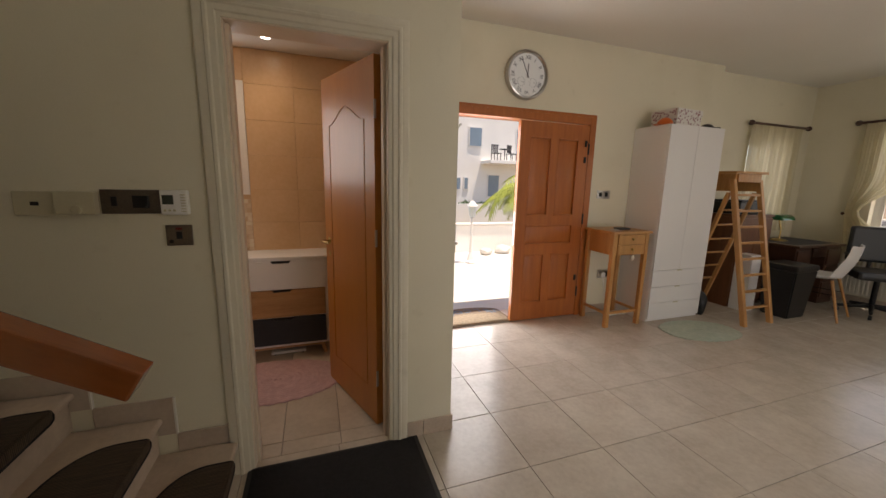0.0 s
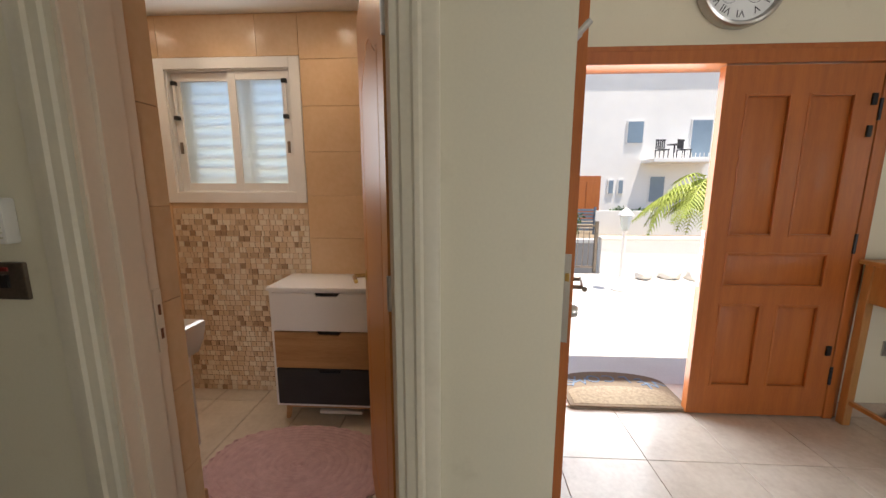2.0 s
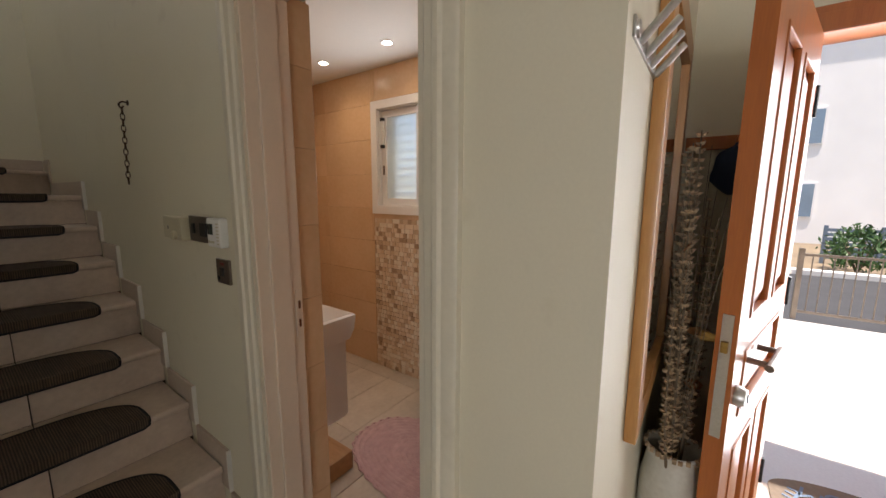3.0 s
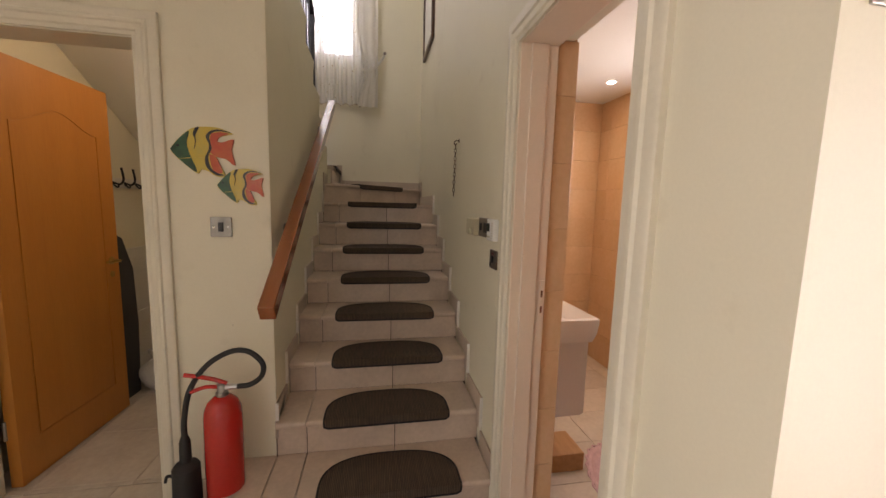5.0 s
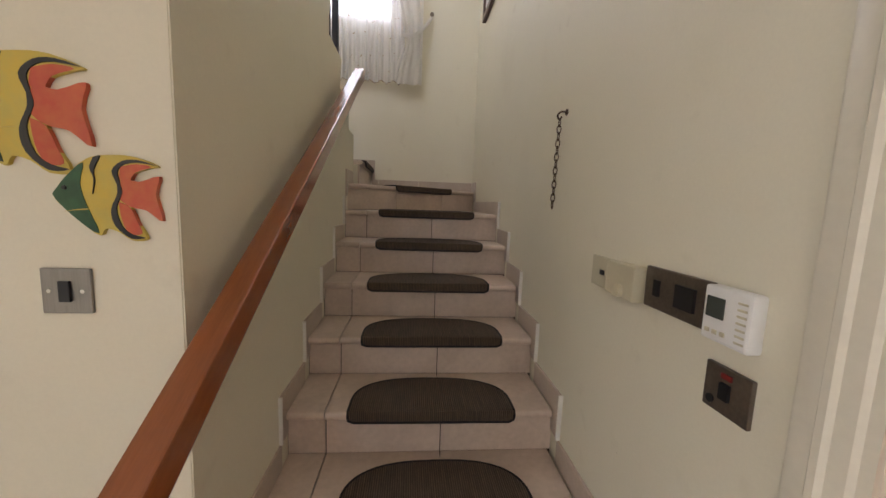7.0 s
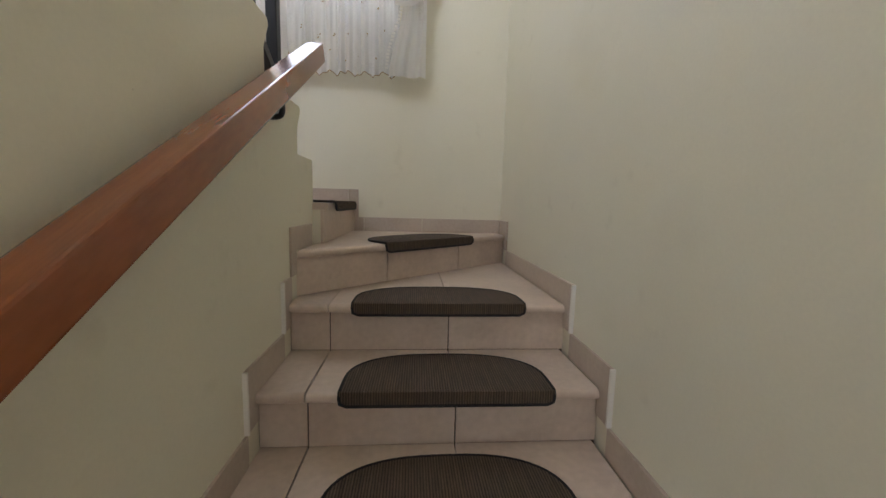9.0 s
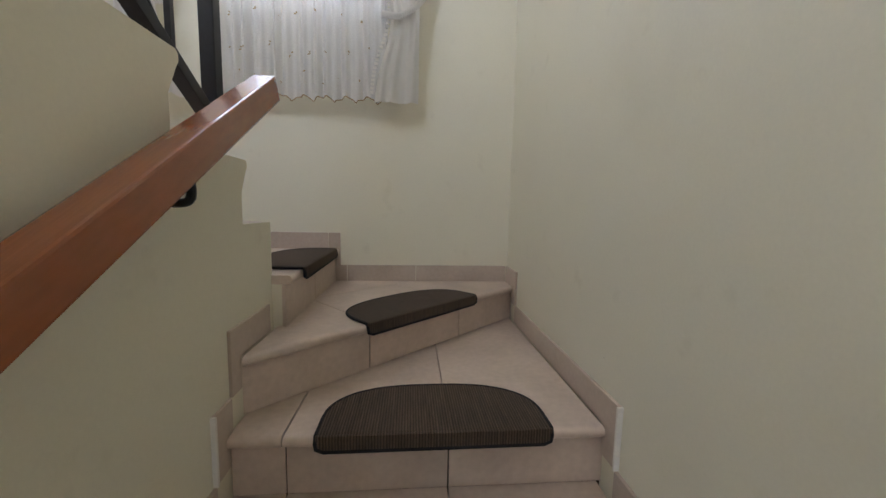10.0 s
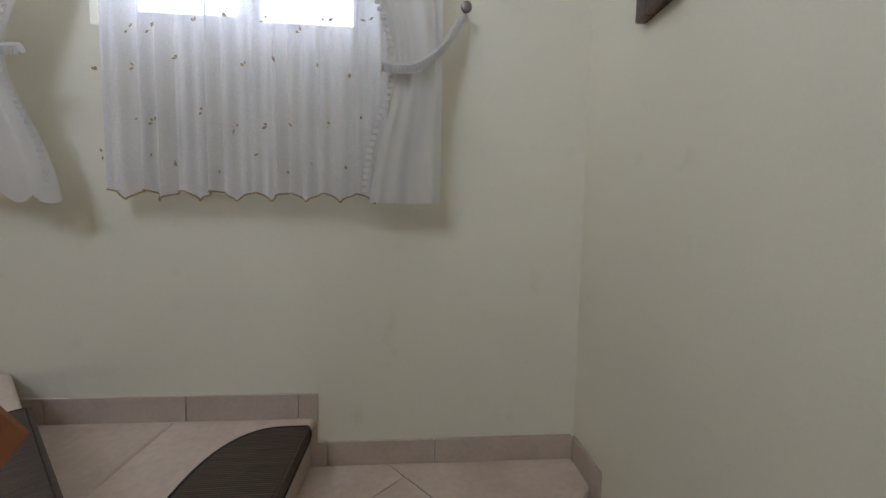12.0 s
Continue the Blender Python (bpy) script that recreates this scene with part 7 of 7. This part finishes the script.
def far_chair(y):
    c = thing("balcony_chair", "dark plastic chair on the balcony", "chair", pose(HX - 0.9, y, 2.851), "balcony chairs")
    part("seat", box((-0.25, -0.25, 0.42), (0.25, 0.25, 0.46), 0.01), M["dark_cloth"], c)
    for i in range(5):
        part("back_slat", box((0.20, -0.22 + i * 0.10, 0.50), (0.23, -0.16 + i * 0.10, 0.95)), M["dark_cloth"], c)
    part("back_rail", box((0.19, -0.25, 0.92), (0.24, 0.25, 0.99), 0.01), M["dark_cloth"], c)
    for x in (-0.22, 0.20):
        for yy in (-0.23, 0.20):
            part("leg", box((x, yy, 0), (x + 0.04, yy + 0.04, 0.42)), M["dark_cloth"], c)
    return c


c0 = far_chair(-11.0)
copy_thing(c0, pose(HX - 0.9, -12.1, 2.851, 0, 0, 25))
bt = thing("balcony_table", "dark plastic table on the balcony", "table", pose(HX - 1.0, -11.55, 2.851))
part("tabletop", lathe([(0.35, 0.68), (0.35, 0.71), (0.1, 0.712)], 20), M["dark_cloth"], bt)
part("pedestal", tube([(0, 0, 0), (0, 0, 0.68)], 0.04), M["dark_cloth"], bt)

nw = structure("street_wall", box((15.9, -30, -0.5), (16.1, -6.0, 0.45)), M["plaster_out"], "white rendered wall across the street", "wall")
fence = thing("metal_fence", "dark grey slatted metal gate across the street", "fence", pose(16.0, -6.0, -0.5))
for y in (0.0, 1.1, 2.2):
    part("post", box((-0.04, y - 0.04, 0), (0.04, y + 0.04, 1.1)), M["letter"], fence)
for i in range(7):
    part("slat", box((-0.015, 0.04, 0.15 + i * 0.13), (0.015, 2.16, 0.24 + i * 0.13)), M["letter"], fence)

# palm and shrubs
M["palm"] = material("bright_palm_leaf", (0.46, 0.50, 0.09), 0.5, color2=(0.32, 0.39, 0.07), scale=3, fine=30, amount=0.3)
M["leaf"] = material("green_shrub_leaf", (0.06, 0.13, 0.03), 0.5, color2=(0.03, 0.08, 0.02), scale=4, fine=30, amount=0.3)
M["trunk"] = material("palm_trunk_fibre", (0.16, 0.11, 0.07), 0.9, scale=8, fine=60, amount=0.3, bump=0.6, bump_dist=0.02)


def frond(reach, drop, turn, lift):
    bm = bmesh.new()
    pts = curve_points([(0, 0, 0), (reach * 0.35, 0, lift), (reach * 0.75, 0, lift * 0.6), (reach, 0, lift - drop)], 9)
    for i in range(2, len(pts) - 1):
        p, way = pts[i], (pts[i + 1] - pts[i - 1]).normalized()
        f = i / len(pts)
        ln = 0.62 * math.sin(math.pi * min(1, f * 0.85 + 0.12)) * random.uniform(0.85, 1.1)
        for s in (-1, 1):
            tip = p + Vector((way.x * ln * 0.5, s * ln * 0.75, way.z * ln * 0.5 - ln * 0.42))
            mid = p.lerp(tip, 0.5) + Vector((0, 0, 0.05))
            off = way * 0.022
            q = [bm.verts.new(v) for v in (p - off, p + off, mid + off, tip, mid - off)]
            bm.faces.new(q)
    bmesh.ops.transform(bm, matrix=pose(0, 0, 0, 0, 0, turn), verts=bm.verts)
    return bm, [pose(0, 0, 0, 0, 0, turn) @ p for p in pts]


palm = thing("palm_tree", "young palm with arching bright green fronds", "palm tree", pose(12.3, -8.3, -0.5))
part("trunk", lathe([(0.22, 0), (0.24, 0.2), (0.20, 0.5), (0.22, 0.8), (0.17, 1.0), (0.05, 1.1)], 14), M["trunk"], palm)
for i in range(34):
    fb_, rib = frond(random.uniform(1.7, 2.5), random.uniform(0.7, 1.6), i * 137.5, random.uniform(0.4, 1.3))
    fr = part("frond", fb_, M["palm"], palm, "", pose(0, 0, 1.0))
    part("frond_rib", tube(rib, 0.014, 5), M["palm"], fr)


def shrub(x, y, z, r, h, n, seed):
    rnd = random.Random(seed)
    d = thing("shrub", "dense green garden shrub", "shrub", pose(x, y, z), "garden shrubs")
    for k in range(6):
        t = rnd.uniform(0, 6.28)
        part("stem", tube([(0, 0, 0), (r * 0.5 * math.cos(t), r * 0.5 * math.sin(t), h * 0.7)], [0.03, 0.01], 6), M["trunk"], d)
    bm = bmesh.new()
    for i in range(n):
        t, u, f = rnd.uniform(0, 6.28), rnd.uniform(-0.9, 1), rnd.uniform(0.55, 1.05)
        lump = 1 + 0.25 * math.sin(t * 3 + seed) + 0.15 * math.sin(t * 7 + u * 5)
        c = Vector((r * f * lump * math.sqrt(max(0.05, 1 - u * u)) * math.cos(t), r * f * lump * math.sqrt(max(0.05, 1 - u * u)) * math.sin(t), h * 0.5 + h * 0.5 * u * f))
        e = Euler((rnd.uniform(0, 6), rnd.uniform(0, 6), rnd.uniform(0, 6))).to_matrix()
        s = rnd.uniform(0.05, 0.10)
        bm.faces.new([bm.verts.new(c + e @ Vector(p)) for p in ((-s, 0, 0), (0, s * 0.4, 0.01), (s, 0, 0), (0, -s * 0.4, 0.01))])
    tagged(part("foliage", bm, M["leaf"], d, "small green leaves"), kind="stuff")


shrub(14.6, -4.2, -0.5, 0.7, 1.2, 900, 1)
shrub(20.6, -8.9, -0.5, 0.5, 0.9, 500, 2)
shrub(20.8, -10.0, -0.5, 0.45, 0.8, 500, 3)
shrub(14.4, -1.0, -0.5, 1.1, 1.9, 1400, 4)
shrub(14.8, 1.6, -0.5, 1.3, 2.3, 1600, 5)
shrub(14.7, 4.5, -0.5, 1.3, 2.2, 1400, 6)

# ---- tiled surfaces ----
floor_ob = bpy.data.objects["floor"]
tile_cache = {}


def tile_piece(parent, name, mat, w, h, thick, m, bevel=0.0015):
    """A tile with its low corner at the origin of m, raised along z."""
    key = (name, round(w, 4), round(h, 4), thick, mat.name)
    if key not in tile_cache:
        bm = bmesh.new()
        lo = [bm.verts.new(p) for p in ((0, 0, 0), (w, 0, 0), (w, h, 0), (0, h, 0))]
        up = [bm.verts.new(p) for p in ((0, 0, thick - bevel), (w, 0, thick - bevel), (w, h, thick - bevel), (0, h, thick - bevel))]
        top = [bm.verts.new(p) for p in ((bevel, bevel, thick), (w - bevel, bevel, thick), (w - bevel, h - bevel, thick), (bevel, h - bevel, thick))]
        bm.faces.new(top)
        for a, b in ((lo, up), (up, top)):
            for i in range(4):
                bm.faces.new((a[i], a[(i + 1) % 4], b[(i + 1) % 4], b[i]))
        tile_cache[key] = finish(name, bm, mat, 0.3)
    ob = new(name, tile_cache[key])
    ob.parent = parent
    ob.matrix_basis = m
    return ob


def tile_floor(parent, mat, x0, x1, y0, y1, ox, oy, px, py, gap=0.003, skip=None, z=-0.012):
    i0, j0 = math.floor((x0 - ox) / px), math.floor((y0 - oy) / py)
    for i in range(i0, math.ceil((x1 - ox) / px)):
        for j in range(j0, math.ceil((y1 - oy) / py)):
            a, b = max(x0, ox + i * px), min(x1, ox + (i + 1) * px)
            c, d = max(y0, oy + j * py), min(y1, oy + (j + 1) * py)
            if b - a < 0.01 or d - c < 0.01 or (skip and skip(a, b, c, d)):
                continue
            tile_piece(parent, "floor_tile", mat, b - a - gap, d - c - gap, 0.012, pose(a + gap / 2, c + gap / 2, z))


tile_floor(floor_ob, M["tile"], LEFTX, F, FARY, 0.62, 1.302, -1.635, 0.4525, 0.45, skip=lambda a, b, c, d: a > 1.70 and c > -0.80)
tile_floor(floor_ob, M["tile"], F, RECESS, FARY, -4.67, 1.302, -1.635, 0.4525, 0.45)
tile_floor(floor_ob, M["tile"], -0.66, 0.58, 0.62, 3.2, 0.0, 0.65, 0.4525, 0.45)
tile_floor(floor_ob, M["wc_floor"], 1.755, WCX, -0.60, WCY1, 1.86, -0.60, 0.60, 0.30, skip=lambda a, b, c, d: b < WI and c > 0.1)

wall_grout = structure("wall_tiling", wall_bm("x", WCX - 0.001, WCX + 0.0118, WCY0, WCY1, 0, WCZ, [(0.305, 1.105, 1.31, 2.06)]), M["wc_grout"], "peach wall tiling of the toilet room", "wall tiles")
TH, TW, TT = 0.262, 0.60, 0.008


def tile_wall(u0, u1, z0, z1, place, holes=(), off=0.0):
    """Tiles in u, z; place(u, z) gives the pose of a tile's low corner."""
    rows = math.ceil((z1 - z0) / TH)
    for r in range(rows):
        za, zb = z0 + r * TH, min(z1, z0 + (r + 1) * TH)
        i = math.floor((u0 - off) / TW)
        while off + i * TW < u1:
            a, b = max(u0, off + i * TW), min(u1, off + (i + 1) * TW)
            i += 1
            pieces = [(a, b, za, zb)]
            for h in holes:
                out = []
                for p in pieces:
                    if p[1] <= h[0] or p[0] >= h[1] or p[3] <= h[2] or p[2] >= h[3]:
                        out.append(p)
                        continue
                    if p[0] < h[0]:
                        out.append((p[0], h[0], p[2], p[3]))
                    if p[1] > h[1]:
                        out.append((h[1], p[1], p[2], p[3]))
                    m0, m1 = max(p[0], h[0]), min(p[1], h[1])
                    if p[2] < h[2]:
                        out.append((m0, m1, p[2], h[2]))
                    if p[3] > h[3]:
                        out.append((m0, m1, h[3], p[3]))
                pieces = out
            for p in pieces:
                if p[1] - p[0] > 0.008 and p[3] - p[2] > 0.008:
                    tile_piece(wall_grout, "wall_tile", M["wc_tile"], p[1] - p[0] - 0.002, p[3] - p[2] - 0.002, TT, place(p[0] + 0.001, p[2] + 0.001), 0.001)


WIN = (0.265, 1.157, 1.267, 2.115)
MOS = (0.265, 1.140, 0.0, 1.267)
# window wall: u runs along -y so that tiles face -x
tile_wall(-WCY1, -WCY0, 0, WCZ, lambda u, z: Matrix(((0, 0, -1, WCX - 0.001), (-1, 0, 0, -u), (0, 1, 0, z), (0, 0, 0, 1))), ((-WIN[1], -WIN[0], WIN[2], WIN[3]), (-MOS[1], -MOS[0], MOS[2], MOS[3])), -1.715)
# end wall, faces -y
end = structure("wall_tiling_end", box((WI, WCY1, 0), (WCX, WCY1 + 0.012, WCZ)), M["wc_grout"], "peach wall tiling of the toilet end wall", "wall tiles")
tile_wall(WI, WCX - 0.01, 0, WCZ, lambda u, z: Matrix(((1, 0, 0, u), (0, 0, -1, WCY1), (0, 1, 0, z), (0, 0, 0, 1))), (), 2.0)
side = structure("wall_tiling_side", box((WI, WCY0 - 0.012, 0), (WCX, WCY0, WCZ)), M["wc_grout"], "peach wall tiling beside the toilet door", "wall tiles")
tile_wall(-WCX + 0.01, -WI, 0, WCZ, lambda u, z: Matrix(((-1, 0, 0, -u), (0, 0, 1, WCY0), (0, 1, 0, z), (0, 0, 0, 1))), (), -WCX)
back = structure("wall_tiling_back", box((WI, 0.145, 0), (WI + 0.010, WCY1, WCZ)), M["wc_grout"], "peach wall tiling behind the basin", "wall tiles")
tile_wall(0.147, WCY1, 0, WCZ, lambda u, z: Matrix(((0, 0, 1, WI + 0.010), (1, 0, 0, u), (0, 1, 0, z), (0, 0, 0, 1))), (), 0.147)
# tiled reveal of the toilet doorway
rev = structure("wall_tiling_reveal", box((1.852, 0.1365, 0), (WI, 0.1448, 2.045)), M["wc_grout"], "peach tiled reveal of the toilet doorway", "wall tiles")
for r in range(8):
    z0 = r * TH
    tile_piece(rev, "wall_tile", M["wc_tile"], WI + 0.016 - 1.854, min(TH, 2.04 - z0) - 0.0012, TT, Matrix(((1, 0, 0, 1.854), (0, 0, -1, 0.1365), (0, 1, 0, z0 + 0.001), (0, 0, 0, 1))), 0.001)

# mosaic below the window
mos = tagged(new("mosaic_panel"), "cream, tan and brown stone mosaic panel under the toilet window", "mosaic", kind="structure")
part("bed", box((WCX - 0.004, MOS[0], MOS[2]), (WCX - 0.0005, MOS[1], MOS[3])), M["wc_grout"], mos)
rnd = random.Random(5)
CH = 0.0352
rows_n, cols_n = int(MOS[3] / CH), int((MOS[1] - MOS[0]) / CH)
rest = bmesh.new()
count = 0
for r in range(rows_n):
    u = MOS[0] + 0.001
    while u < MOS[1] - 0.012:
        w = min(rnd.choice((CH, CH, CH, CH * 0.62, CH * 1.4)), MOS[1] - u)
        z0, th = MOS[2] + r * CH + 0.0012, rnd.uniform(0.005, 0.008)
        if 0.62 < u < 1.12 and 0.62 < z0 < 1.24 and count < 295:
            count += 1
            th = 0.007 if count % 2 else 0.0055
            tile_piece(mos, "mosaic_chip", M["mosaic"], w - 0.0025, CH - 0.0025, th, Matrix(((0, 0, -1, WCX - 0.004), (-1, 0, 0, u + w - 0.001), (0, 1, 0, z0), (0, 0, 0, 1))), 0.0012)
        else:
            bx, by0, by1, bz0, bz1 = WCX - 0.004, u, u + w - 0.0025, z0, z0 + CH - 0.0025
            a = [rest.verts.new(p) for p in ((bx, by0, bz0), (bx, by1, bz0), (bx, by1, bz1), (bx, by0, bz1))]
            e = 0.0012
            b = [rest.verts.new(p) for p in ((bx - th, by0 + e, bz0 + e), (bx - th, by1 - e, bz0 + e), (bx - th, by1 - e, bz1 - e), (bx - th, by0 + e, bz1 - e))]
            rest.faces.new(b[::-1])
            for i in range(4):
                rest.faces.new((a[i], b[i], b[(i + 1) % 4], a[(i + 1) % 4]))
        u += w
bmesh.ops.recalc_face_normals(rest, faces=rest.faces)
tagged(part("mosaic_chips", rest, M["mosaic"], mos), kind="stuff")
